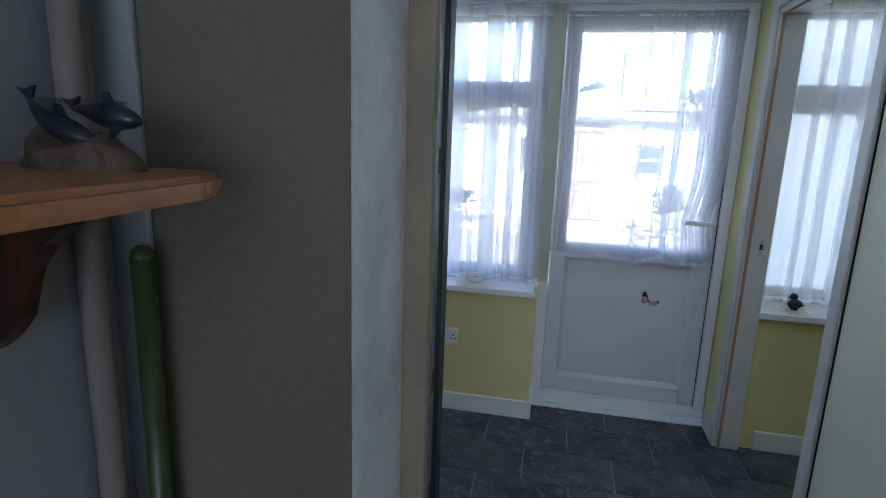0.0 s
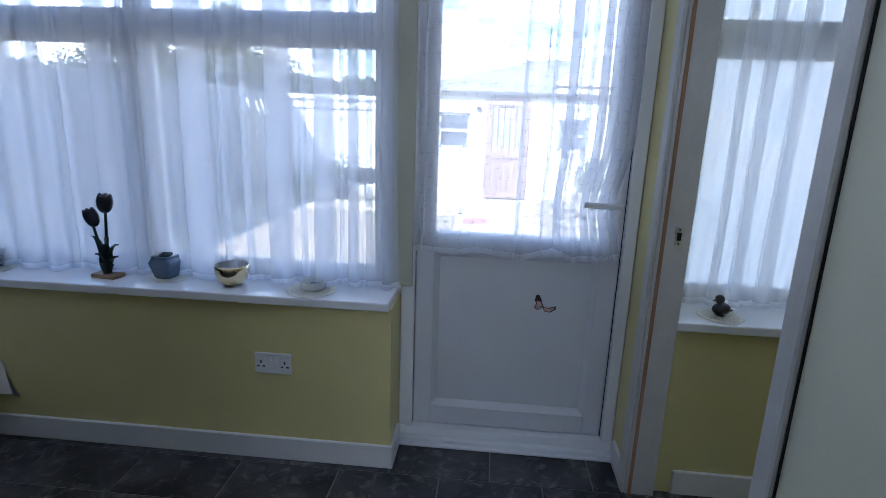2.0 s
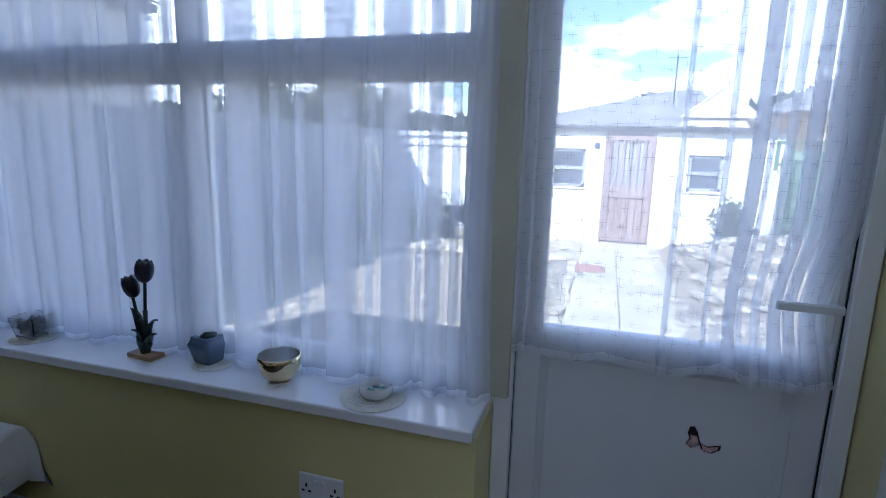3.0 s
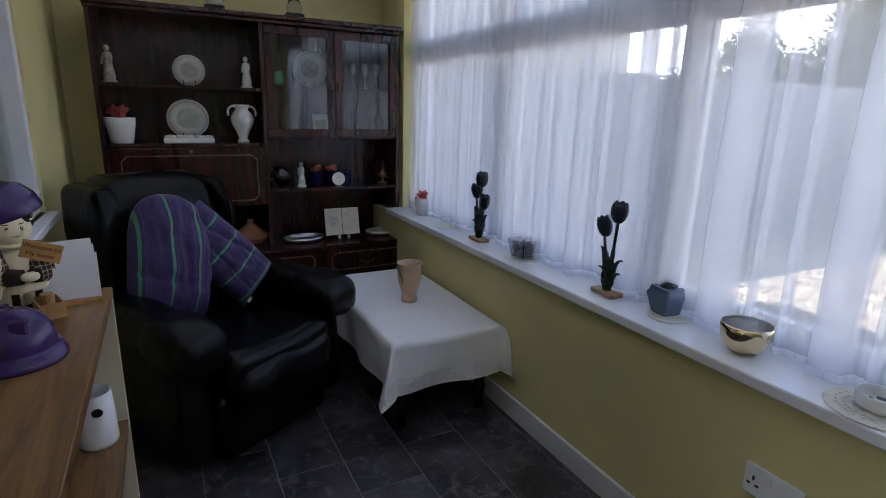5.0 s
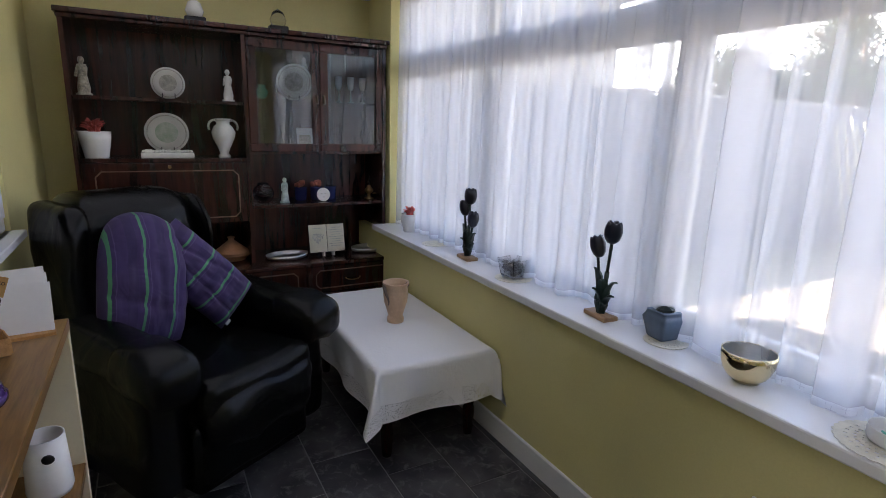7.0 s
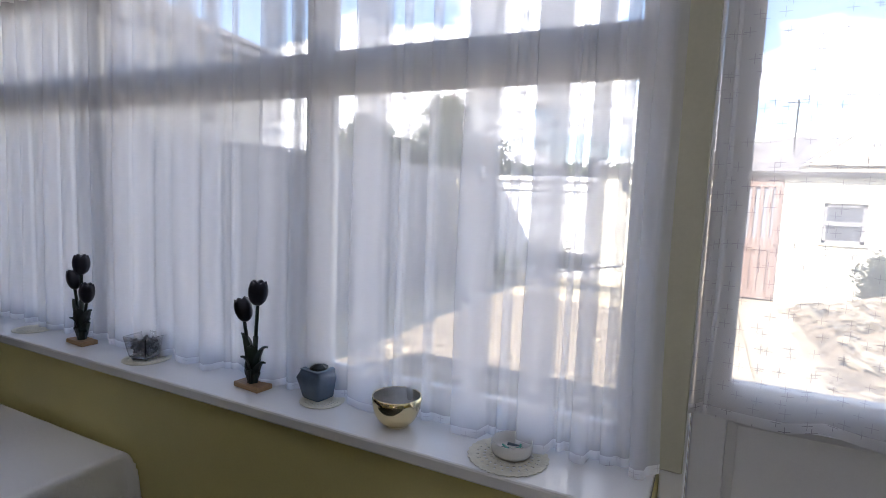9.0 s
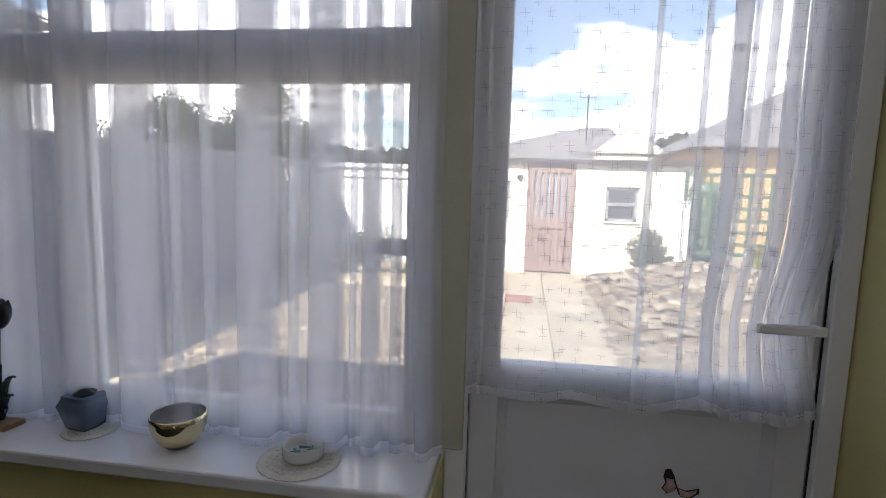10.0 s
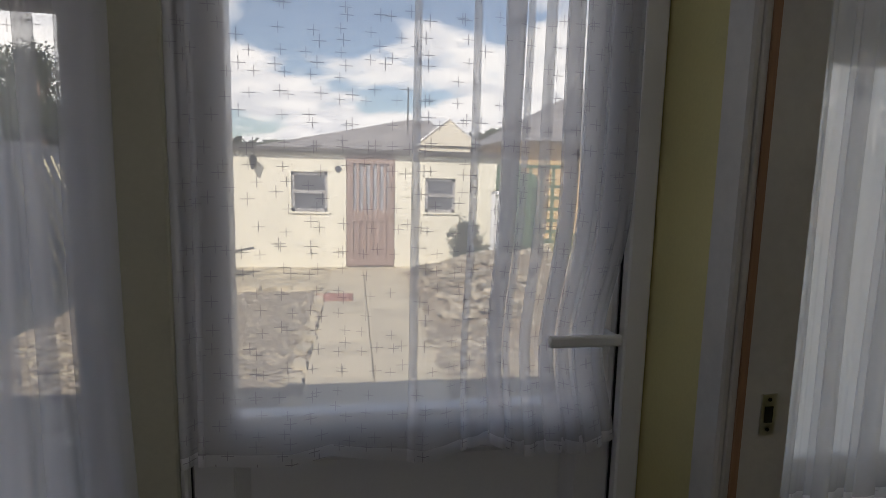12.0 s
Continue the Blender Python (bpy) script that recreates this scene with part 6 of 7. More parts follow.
part("frame", B((-0.20, 0.20, -0.010, 0.010, 0.0, 0.028), (-0.20, 0.20, -0.010, 0.010, 0.252, 0.28), (-0.20, -0.172, -0.010, 0.010, 0.028, 0.252), (0.172, 0.20, -0.010, 0.010, 0.028, 0.252), bevel=0.005, seg=2), silver, pic)
part("print", B((-0.172, 0.172, -0.004, 0.003, 0.028, 0.252)), surf("pale_print", (0.50, 0.50, 0.46), 0.5, 0.25, 6.0, 30.0, 0.0), pic)

sdish = tagged(part("trinket_dish", lathe([(0, 0), (0.026, 0), (0.029, 0.004), (0.029, 0.026), (0.027, 0.028), (0.025, 0.026), (0.025, 0.008), (0, 0.007)], 24), mugm, smooth=True), "small round cream dish at the end of the wall unit", "dish")
sdish.matrix_basis = Matrix.Translation((-3.40, 2.035, 0.5125))

# ---- ornaments on the window sill ----
SZ = 0.698
dark_green = surf("dark_green_painted_wood", (0.012, 0.030, 0.022), 0.45, 0.2, 15.0, 120.0, 0.1)
ink_blue = surf("blue_black_painted_wood", (0.010, 0.011, 0.022), 0.4, 0.2, 15.0, 120.0, 0.1)
oak = wood("oak_block", (0.26, 0.15, 0.07), (0.42, 0.27, 0.14), 0.5, axis=0, scale=2)
doily_mat = surf("cream_crochet", (0.72, 0.69, 0.58), 0.9, 0.08, 30.0, 200.0, 0.4)


def bloom(bm, c, h, r):
    """A carved tulip head: a cup with six pointed petals round its rim."""
    prev = None
    n = 24
    for f, q in ((-0.5, 0.22), (-0.44, 0.52), (-0.30, 0.80), (-0.08, 0.97), (0.12, 1.0), (0.30, 0.92), (0.41, 0.74), (0.36, 0.50), (0.33, 0.2)):
        ring = []
        for i in range(n):
            a = 2 * math.pi * i / n
            lobe = abs(math.cos(a * 3))
            rr = r * q * (0.93 + 0.08 * lobe)
            zz = f * h + (0.08 * h * lobe if q < 0.9 and f > 0.3 else 0.0)
            ring.append(bm.verts.new((c[0] + rr * math.cos(a), c[1] + 0.92 * rr * math.sin(a), c[2] + zz)))
        if prev:
            for i in range(n):
                bm.faces.new((prev[i], prev[(i + 1) % n], ring[(i + 1) % n], ring[i]))
        else:
            bm.faces.new(list(reversed(ring)))
        prev = ring
    bm.faces.new(prev)
    return bm


def leaf(bm, base, tip, w, n=9):
    """A narrow carved leaf that rises along the stem and curls out at its tip."""
    base, tip = Vector(base), Vector(tip)
    d = tip - base
    mid = base + Vector((0.05 * d.x, 0.05 * d.y, d.z * 1.05))
    side = Vector((d.y, -d.x, 0)).normalized()
    rows_ = []
    for i in range(n + 1):
        f = i / n
        c = (1 - f) ** 2 * base + 2 * f * (1 - f) * mid + f * f * tip
        tang = (2 * (1 - f) * (mid - base) + 2 * f * (tip - mid)).normalized()
        ww = w * math.sin(math.pi * (0.16 + 0.83 * f)) + 0.0008
        out = tang.cross(side).normalized()
        rows_.append([bm.verts.new(c + k * side * ww + q * out * (0.0105 - 0.0075 * f)) for k, q in ((-1, 0.2), (0, 1), (1, 0.2), (0, -1))])
    for a, b in zip(rows_, rows_[1:]):
        for i in range(4):
            bm.faces.new((a[i], a[(i + 1) % 4], b[(i + 1) % 4], b[i]))
    bm.faces.new(rows_[0])
    bm.faces.new(list(reversed(rows_[-1])))
    return bm


def tulips(m, blooms, label):
    t = thing("wooden_tulips", m, label, "ornament", "wooden tulips on the sill")
    part("block", B((-0.055, 0.055, -0.030, 0.030, 0, 0.016), bevel=0.003), oak, t, "pale oak block")
    for x, y, z, r in blooms:
        st = bmesh.new()
        rod(st, (0.0, 0, 0.016), (x * 0.55, y * 0.5, z * 0.55), 0.008)
        rod(st, (x * 0.55, y * 0.5, z * 0.55), (x, y, z - 0.02), 0.0055)
        part("stem", st, dark_green, t, smooth=True)
        hd = bloom(bmesh.new(), (0, 0, 0), 0.076, r)
        bmesh.ops.transform(hd, matrix=pose(x, y, z, 0, 500 * x if x < 0 else 250 * x, 0), verts=hd.verts)
        part("bloom", hd, ink_blue, t, smooth=True)
    for a, l, h, w in ((0.15, 0.050, 0.085, 0.019), (2.95, 0.036, 0.080, 0.020), (0.3, 0.054, 0.132, 0.020), (3.3, 0.050, 0.162, 0.018), (0.1, 0.030, 0.050, 0.016), (3.1, 0.028, 0.052, 0.016), (1.3, 0.035, 0.09, 0.019), (4.3, 0.044, 0.10, 0.021), (5.3, 0.044, 0.14, 0.020), (4.9, 0.040, 0.065, 0.02)):
        part("leaf", leaf(bmesh.new(), (0.006 * math.cos(a), 0.006 * math.sin(a), 0.014), (l * math.cos(a), 0.8 * l * math.sin(a), h), w), dark_green, t)
    return t


tulips(pose(-1.452, 2.073, SZ, 0, 0, -6), [(0.022, 0.0, 0.296, 0.031), (-0.045, 0.0, 0.236, 0.028)], "dark painted wooden tulips, two blooms, on an oak block")
tulips(pose(-2.318, 2.066, SZ, 0, 0, -4), [(0.010, 0.0, 0.300, 0.031), (-0.036, -0.004, 0.240, 0.027), (0.036, 0.004, 0.195, 0.028)], "dark painted wooden tulips, three blooms, on an oak block")


def doily(x, y, r, label="round cream crochet doily on the sill"):
    """A crochet round: rings with a scalloped rim."""
    bm = bmesh.new()
    prev = None
    n = 96
    for k, f in enumerate((0.0, 0.40, 0.48, 0.57, 0.65, 0.74, 0.82, 0.90, 1.0)):
        ring = []
        for i in range(n):
            a = 2 * math.pi * i / n
            rr = r * f * (1 + (0.055 * abs(math.sin(a * 14)) if f == 1.0 else 0))
            ring.append(bm.verts.new((rr * math.cos(a), rr * math.sin(a), 0.0016 + 0.0004 * (k % 2))))
        if prev:
            for i in range(n):
                if f in (0.48, 0.65, 0.82) and (i + k) % 4 < 2 and i % 4 != 3:
                    continue
                bm.faces.new((prev[i], prev[(i + 1) % n], ring[(i + 1) % n], ring[i]))
        prev = ring
    bmesh.ops.remove_doubles(bm, verts=bm.verts, dist=1e-5)
    bmesh.ops.solidify(bm, geom=bm.faces[:], thickness=0.0012)
    d = tagged(part("doily", bm, doily_mat), label, "doily", "crochet doilies")
    d.matrix_basis = Matrix.Translation((x, y, SZ + 0.0005))
    return d


for x, y, r in ((-0.622, 2.062, 0.092), (-1.205, 2.098, 0.062), (-1.955, 2.075, 0.075), (-2.66, 2.075, 0.07), (-0.936, 2.072, 0.03), (0.885, 2.055, 0.075)):
    doily(x, y, r)
SD = SZ + 0.0042
dish = thing("ashtray", Matrix.Translation((-0.617, 2.072, SD)) @ Matrix.Diagonal((1.26, 1.26, 1.0, 1)), "small round white dish holding coloured clips", "dish")
dshm = surf("plain_white_glaze", (0.74, 0.74, 0.73), 0.25, 0.03, 20.0, 250.0, 0.01)
part("body", lathe([(0, 0), (0.030, 0), (0.036, 0.004), (0.0385, 0.012), (0.039, 0.034), (0.0382, 0.0355), (0.0368, 0.034), (0.036, 0.012), (0.032, 0.007), (0, 0.006)], 44), dshm, dish, smooth=True)
rnd = random.Random(5)
clipm = [surf("clip_colour", c, 0.4, 0.1, 20, 90, 0) for c in ((0.1, 0.45, 0.35), (0.7, 0.7, 0.65), (0.15, 0.2, 0.25))]
for i in range(12):
    a, l = rnd.uniform(0, 6.3), 0.012
    x, y = rnd.uniform(-0.016, 0.016), rnd.uniform(-0.016, 0.016)
    part("clip", R((x - l * math.cos(a), y - l * math.sin(a), 0.012 + i * 0.0007), (x + l * math.cos(a), y + l * math.sin(a), 0.013 + i * 0.0009), 0.0022, 6), clipm[i % 3], dish)
gold = surf("polished_pale_gold", (0.78, 0.66, 0.40), 0.10, 0.05, 6.0, 90.0, 0.01, metal=1.0)
chrome = surf("beaten_silver", (0.62, 0.62, 0.62), 0.38, 0.08, 10.0, 60.0, 0.25, metal=1.0)
bowl = thing("metal_bowl", Matrix.Translation((-0.938, 2.072, SD)) @ Matrix.Scale(0.94, 4), "round bowl, pale gold outside and silver inside", "bowl")
outp = [(0.0, 0.0), (0.026, 0.001)] + [(0.026 + 0.044 * math.sin(a), 0.079 - 0.078 * math.cos(a)) for a in (0.3, 0.6, 0.9, 1.2, 1.45)] + [(0.069, 0.084)]
part("shell", lathe(outp + [(0.067, 0.0845), (0.066, 0.082)], 40, caps=False), gold, bowl, smooth=True)
part("lining", lathe([(0.0662, 0.0838)] + [(max(0.0, r - 0.003), z + 0.003) for r, z in reversed(outp[:-1])], 40, caps=False), chrome, bowl, "silver lining")
for i in range(9):
    a = rnd.uniform(0, 6.3)
    part("coin", lathe([(0, 0), (0.009, 0), (0.009, 0.0015), (0, 0.0015)], 12, 0.018 * math.cos(a), 0.018 * math.sin(a)), chrome, bowl).location.z = 0.010 + i * 0.0018
blue = surf("slate_blue_glaze", (0.12, 0.17, 0.25), 0.25, 0.10, 6.0, 60.0, 0.05)
jar = thing("ginger_jar", pose(-1.228, 2.108, SD, 0, 0, -8) @ Matrix.Diagonal((0.95, 0.95, 1.2, 1)), "squat blue glazed square jar with a dark lid", "jar")
part("body", lathe([(0, 0), (0.032, 0), (0.036, 0.006), (0.044, 0.034), (0.050, 0.052), (0.044, 0.062), (0.040, 0.070), (0.042, 0.073), (0.036, 0.074), (0, 0.070)], 32, square=0.8), blue, jar, smooth=True)
lid = lathe([(0, 0.070), (0.030, 0.071), (0.028, 0.078), (0.014, 0.085), (0, 0.087)], 20)
part("lid", displaced(lid, 0.006, 60), surf("dark_green_lid", (0.012, 0.022, 0.02), 0.5, 0.2, 20, 90, 0.2), jar, "dark knobbly lid")
gd = thing("glass_dish", pose(-1.957, 2.075, SD, 0, 0, 8) @ Matrix.Diagonal((0.80, 0.80, 1.04, 1)), "cut-glass square dish full of grey pebbles", "dish")
cut = bpy.data.materials.new("cut_glass")
cut.use_nodes = True
cp = cut.node_tree.nodes["Principled BSDF"]
cp.inputs["Transmission Weight"].default_value, cp.inputs["Roughness"].default_value, cp.inputs["IOR"].default_value = 1.0, 0.06, 1.45
gl_ = bmesh.new()
for sx, sy in ((1, 0), (-1, 0), (0, 1), (0, -1)):
    if sx:
        prism(gl_, [(-0.045, 0.012), (0.045, 0.012), (0.060, 0.078), (-0.060, 0.078)], lambda a, b, d, s=sx: (s * (0.045 + (b - 0.012) * 0.23 + d), a, b), 0.004)
    else:
        prism(gl_, [(-0.045, 0.012), (0.045, 0.012), (0.060, 0.078), (-0.060, 0.078)], lambda a, b, d, s=sy: (a, s * (0.045 + (b - 0.012) * 0.23 + d), b), 0.004)
bx(gl_, -0.046, 0.046, -0.046, 0.046, 0.008, 0.014)
for sx in (-1, 1):
    for sy in (-1, 1):
        ball(gl_, (sx * 0.038, sy * 0.038, 0.006), 0.006, n=8)
part("bowl", gl_, cut, gd)
peb = bmesh.new()
for i in range(120):
    ball(peb, (rnd.uniform(-0.042, 0.042), rnd.uniform(-0.042, 0.042), 0.020 + 0.045 * (i / 120)), rnd.uniform(0.006, 0.009), 1, rnd.uniform(0.7, 1.2), 0.7, n=6)
part("pebbles", peb, surf("grey_pebble", (0.20, 0.19, 0.19), 0.6, 0.4, 60.0, 200.0, 0.1), gd)


def potted(m, h, r, label, rim=0.006):
    """A tapered white pot with a red succulent."""
    t = thing("potted_plant", m, label, "plant", "potted red succulents")
    part("pot", lathe([(0, 0), (r * 0.70, 0), (r * 0.74, 0.004), (r * 0.95, h * 0.7), (r, h), (r - rim, h), (r * 0.88, h * 0.75), (0, h * 0.72)], 30), mugm, t, smooth=True)
    fl = bmesh.new()
    rr = random.Random(int(h * 1000))
    for i in range(26):
        a, e = rr.uniform(0, 6.3), rr.uniform(0.0, 1.0)
        l = r * (0.5 + 0.35 * e)
        leaf(fl, (0.2 * r * math.cos(a), 0.2 * r * math.sin(a), h * 0.86), (l * math.cos(a), l * math.sin(a), h + r * (0.9 - 0.6 * e)), r * 0.16, 4)
    part("flower", fl, surf("coral_red_petal", (0.55, 0.09, 0.07), 0.5, 0.3, 25.0, 90.0, 0.1), t)
    return t


potted(pose(-3.02, 2.090, SZ), 0.105, 0.050, "white pot of coral succulent on the sill end")
bird = thing("bird_ornament", pose(0.885, 2.055, SD, 0, 0, 200), "small black carved bird on a doily", "ornament")
blackw = surf("black_carving", (0.012, 0.012, 0.014), 0.35, 0.2, 20, 90, 0.1)
bb = ball(bmesh.new(), (0, 0, 0.026), 0.026, 1.4, 0.9, 0.85)
ball(bb, (-0.03, 0, 0.018), 0.014, 1.6, 0.6, 0.35)
part("body", bb, blackw, bird, smooth=True)
hb = ball(bmesh.new(), (0.012, 0, 0.062), 0.017)
rod(hb, (0.026, 0, 0.062), (0.042, 0, 0.058), 0.005, 8, 0.001)
part("head", hb, blackw, bird, smooth=True)
ft = R((0.005, 0, 0.0), (0.0, 0, 0.02), 0.016)
part("foot", ft, blackw, bird)

# ---- socket and butterfly ----
so = thing("wall_socket", (-0.757, 1.9995, 0.416), "white double wall socket with two rocker switches", "socket")
part("faceplate", B((-0.073, 0.073, -0.009, 0, -0.043, 0.043), bevel=0.004, seg=2), upvc, so)
for s in (-1, 1):
    part("rocker", B((s * 0.011 - 0.008, s * 0.011 + 0.008, -0.013, -0.008, 0.006, 0.028), bevel=0.002), upvc, so)
    for hx, hz, w, h in ((0, 0.006, 0.003, 0.006), (-0.011, -0.012, 0.005, 0.003), (0.011, -0.012, 0.005, 0.003)):
        part("pin_hole", B((s * 0.047 + hx - w, s * 0.047 + hx + w, -0.0095, -0.0088, hz - h, hz + h)), black_rubber, so)
bf = thing("butterfly_sticker", pose(0.278, 2.2472, 0.628, 90, 0, 0), "small pink and black butterfly sticker on the door", "sticker")
pinkm = surf("dusty_pink", (0.55, 0.37, 0.35), 0.6, 0.3, 60, 200, 0.05)
for nm, pts, mt, lift in (("wing", [(0, 0), (-0.008, 0.030), (-0.018, 0.047), (-0.030, 0.045), (-0.034, 0.025), (-0.028, 0.010), (-0.036, -0.006), (-0.022, -0.018), (-0.006, -0.010)], ink, 0.001), ("wing", [(0, 0), (0.020, -0.006), (0.052, 0.003), (0.052, -0.010), (0.032, -0.025), (0.008, -0.022)], ink, 0.001),
                          ("wing_patch", [(-0.003, 0.002), (-0.010, 0.020), (-0.027, 0.022), (-0.025, 0.009), (-0.033, -0.005), (-0.021, -0.016), (-0.007, -0.009)], pinkm, 0.0018), ("wing_patch", [(0.004, -0.003), (0.022, -0.009), (0.046, -0.001), (0.045, -0.010), (0.029, -0.022), (0.008, -0.020)], pinkm, 0.0018)):
    part(nm, prism(bmesh.new(), pts, lambda a, b, d, l=lift: (a, b, d), lift), mt, bf)
part("body", R((-0.004, 0.010, 0.002), (0.006, -0.016, 0.002), 0.002, 6), ink, bf)

# ---- things in the wall unit ----
china = surf("white_china", (0.74, 0.73, 0.68), 0.22, 0.05, 12.0, 120.0, 0.02)
bluechina = surf("cobalt_china", (0.012, 0.016, 0.075), 0.2, 0.1, 12.0, 120.0, 0.02)
painted = surf("painted_china", (0.36, 0.33, 0.26), 0.35, 0.35, 40.0, 160.0, 0.1)


def figurine(x, y, z, h, material, label, seed=0):
    """A small standing china figure, kept as a plain shape."""
    b = lathe([(0, 0), (0.19 * h, 0), (0.19 * h, 0.05 * h), (0.14 * h, 0.07 * h), (0.15 * h, 0.20 * h), (0.10 * h, 0.50 * h), (0.13 * h, 0.70 * h), (0.10 * h, 0.78 * h), (0.045 * h, 0.80 * h), (0.04 * h, 0.82 * h), (0, 0.82 * h)], 16)
    ball(b, (0, 0, 0.89 * h), 0.078 * h, 1, 1, 1.2, n=10)
    rod(b, (0.05 * h, 0.10 * h, 0.70 * h), (0.12 * h, 0.06 * h, 0.50 * h), 0.03 * h, 8)
    rod(b, (0.05 * h, -0.10 * h, 0.70 * h), (0.10 * h, -0.14 * h, 0.48 * h), 0.03 * h, 8)
    displaced(b, 0.015 * h, 40, seed)
    o = tagged(part("figurine", b, material, smooth=True), label, "figurine", "china figurines")
    o.matrix_basis = pose(x, y, z)
    return o


figurine(-3.42, 0.522, 1.405, 0.185, painted, "painted china figurine on a dark shelf", 1)
figurine(-3.42, 1.180, 1.405, 0.170, china, "white china lady figurine on a dark shelf", 2)
figurine(-3.42, 1.462, 0.840, 0.150, surf("green_white_china", (0.50, 0.60, 0.52), 0.3, 0.25, 45, 120, 0.05), "green and white china figurine below the glazed doors", 3)


def plate(x, y, z, r, label, ring, pattern, tilt=14):
    t = thing("plate", pose(x, y, z, 0, -90 + tilt, 0), label, "plate")
    body = lathe([(0, 0.0), (r * 0.55, 0.0), (r * 0.62, 0.004), (r, 0.014), (r, 0.018), (r * 0.62, 0.008), (0, 0.005)], 40)
    bmesh.ops.transform(body, matrix=pose(r, 0, -0.0, 0, 180, 0), verts=body.verts)
    part("rim", body, ring, t, smooth=True)
    c = lathe([(0, 0.0), (r * 0.52, 0.0), (r * 0.52, 0.0012), (0, 0.0012)], 32)
    bmesh.ops.transform(c, matrix=pose(r, 0, -0.0086, 0, 180, 0), verts=c.verts)
    part("motif", c, pattern, t)
    bd = lathe([(r * 0.84, 0.0), (r * 0.90, 0.0), (r * 0.90, 0.001), (r * 0.84, 0.001), (r * 0.84, 0.0)], 40, caps=False)
    bmesh.ops.transform(bd, matrix=pose(r, 0, -0.0165, 0, 180, 0), verts=bd.verts)
    part("band", bd, pat1, t)
    for s in (-1, 1):
        part("stand_foot", B((-0.008, 0.03, s * 0.03 - 0.002, s * 0.03 + 0.002, -0.022, 0.03)), black_rubber, t)
    return t


pat1 = surf("grey_engraving", (0.30, 0.29, 0.25), 0.4, 0.5, 60.0, 180.0, 0.0, second=(0.62, 0.60, 0.52))
pat2 = surf("bird_print", (0.62, 0.64, 0.58), 0.35, 0.4, 25.0, 90.0, 0.0, second=(0.28, 0.40, 0.26))
plate(-3.53, 0.893, 1.412, 0.082, "cream plate with a grey engraved scene on its stand", china, pat1)
plate(-3.54, 0.868, 1.130, 0.108, "white plate with a painted bird on its stand", china, pat2)
plate(-3.55, 1.560, 1.436, 0.105, "patterned plate behind the cabinet glass", china, pat1)
rb = bmesh.new()
bx(rb, -0.03, 0.03, -0.125, 0.125, 0, 0.028, bevel=0.006, seg=2)
for i in range(16):
    ball(rb, (rnd.uniform(-0.015, 0.015), -0.11 + i * 0.0147, 0.034), rnd.uniform(0.008, 0.014), 1, 1.2, 0.8, n=8)
tagged(part("relief_block", rb, china, smooth=False), "white moulded relief block before the bird plate", "ornament").matrix_basis = pose(-3.40, 0.862, 1.105)
potted(pose(-3.42, 0.545, 1.105), 0.130, 0.072, "large white pot of coral flowers on the unit shelf")
vz = thing("vase", (-3.42, 1.143, 1.105), "white two-handled china vase with moulded flowers", "vase")
part("body", displaced(lathe([(0, 0), (0.030, 0), (0.032, 0.012), (0.022, 0.022), (0.030, 0.05), (0.056, 0.105), (0.062, 0.135), (0.050, 0.165), (0.034, 0.180), (0.036, 0.200), (0.046, 0.210), (0.040, 0.208), (0.028, 0.18), (0, 0.17)], 28), 0.003, 60), china, vz, smooth=True)
for s in (-1, 1):
    hd = bmesh.new()
    for i in range(9):
        a0, a1 = -0.5 + i * 0.33, -0.5 + (i + 1) * 0.33
        rod(hd, (0, s * (0.045 + 0.030 * math.cos(a0)), 0.165 + 0.036 * math.sin(a0)), (0, s * (0.045 + 0.030 * math.cos(a1)), 0.165 + 0.036 * math.sin(a1)), 0.006, 8)
    part("handle", hd, china, vz, smooth=True)
tur = tagged(part("green_vase", lathe([(0, 0), (0.018, 0), (0.030, 0.02), (0.034, 0.045), (0.018, 0.065), (0.024, 0.078), (0, 0.076)], 20), surf("turquoise_glass", (0.03, 0.28, 0.22), 0.15, 0.1, 10, 90, 0), smooth=True), "small turquoise vase behind the cabinet glass", "vase")
tur.matrix_basis = pose(-3.48, 1.368, 1.430)
for y in (1.815, 1.890, 1.965):
    gb = thing("goblet", (-3.47, y, 1.430), "small silver stemmed goblet on the glass shelf", "goblet", "goblets in the cabinet")
    part("stem", lathe([(0, 0), (0.022, 0), (0.020, 0.003), (0.004, 0.008), (0.004, 0.075), (0, 0.078)], 18), chrome, gb, smooth=True)
    part("cup", lathe([(0, 0.072), (0.012, 0.076), (0.020, 0.10), (0.021, 0.150), (0.019, 0.150), (0.017, 0.10), (0, 0.082)], 18), chrome, gb, smooth=True)
bkc = thing("greeting_card", pose(-3.45, 1.60, 1.150, 0, -8, 5), "small printed card standing behind the cabinet glass", "card")
part("sheet", B((-0.001, 0.001, -0.048, 0.048, 0, 0.125)), pap, bkc)
part("print", B((0.0012, 0.0018, -0.036, 0.036, 0.018, 0.085)), pat1, bkc)
gv = tagged(part("glass_globe", lathe([(0, 0), (0.030, 0), (0.055, 0.03), (0.062, 0.060), (0.050, 0.09), (0.028, 0.105), (0.032, 0.115), (0.026, 0.112), (0.045, 0.088), (0.055, 0.06), (0, 0.01)], 28), cut, smooth=True), "round clear glass vase on the niche shelf", "vase")
gv.matrix_basis = pose(-3.45, 1.345, 0.840)
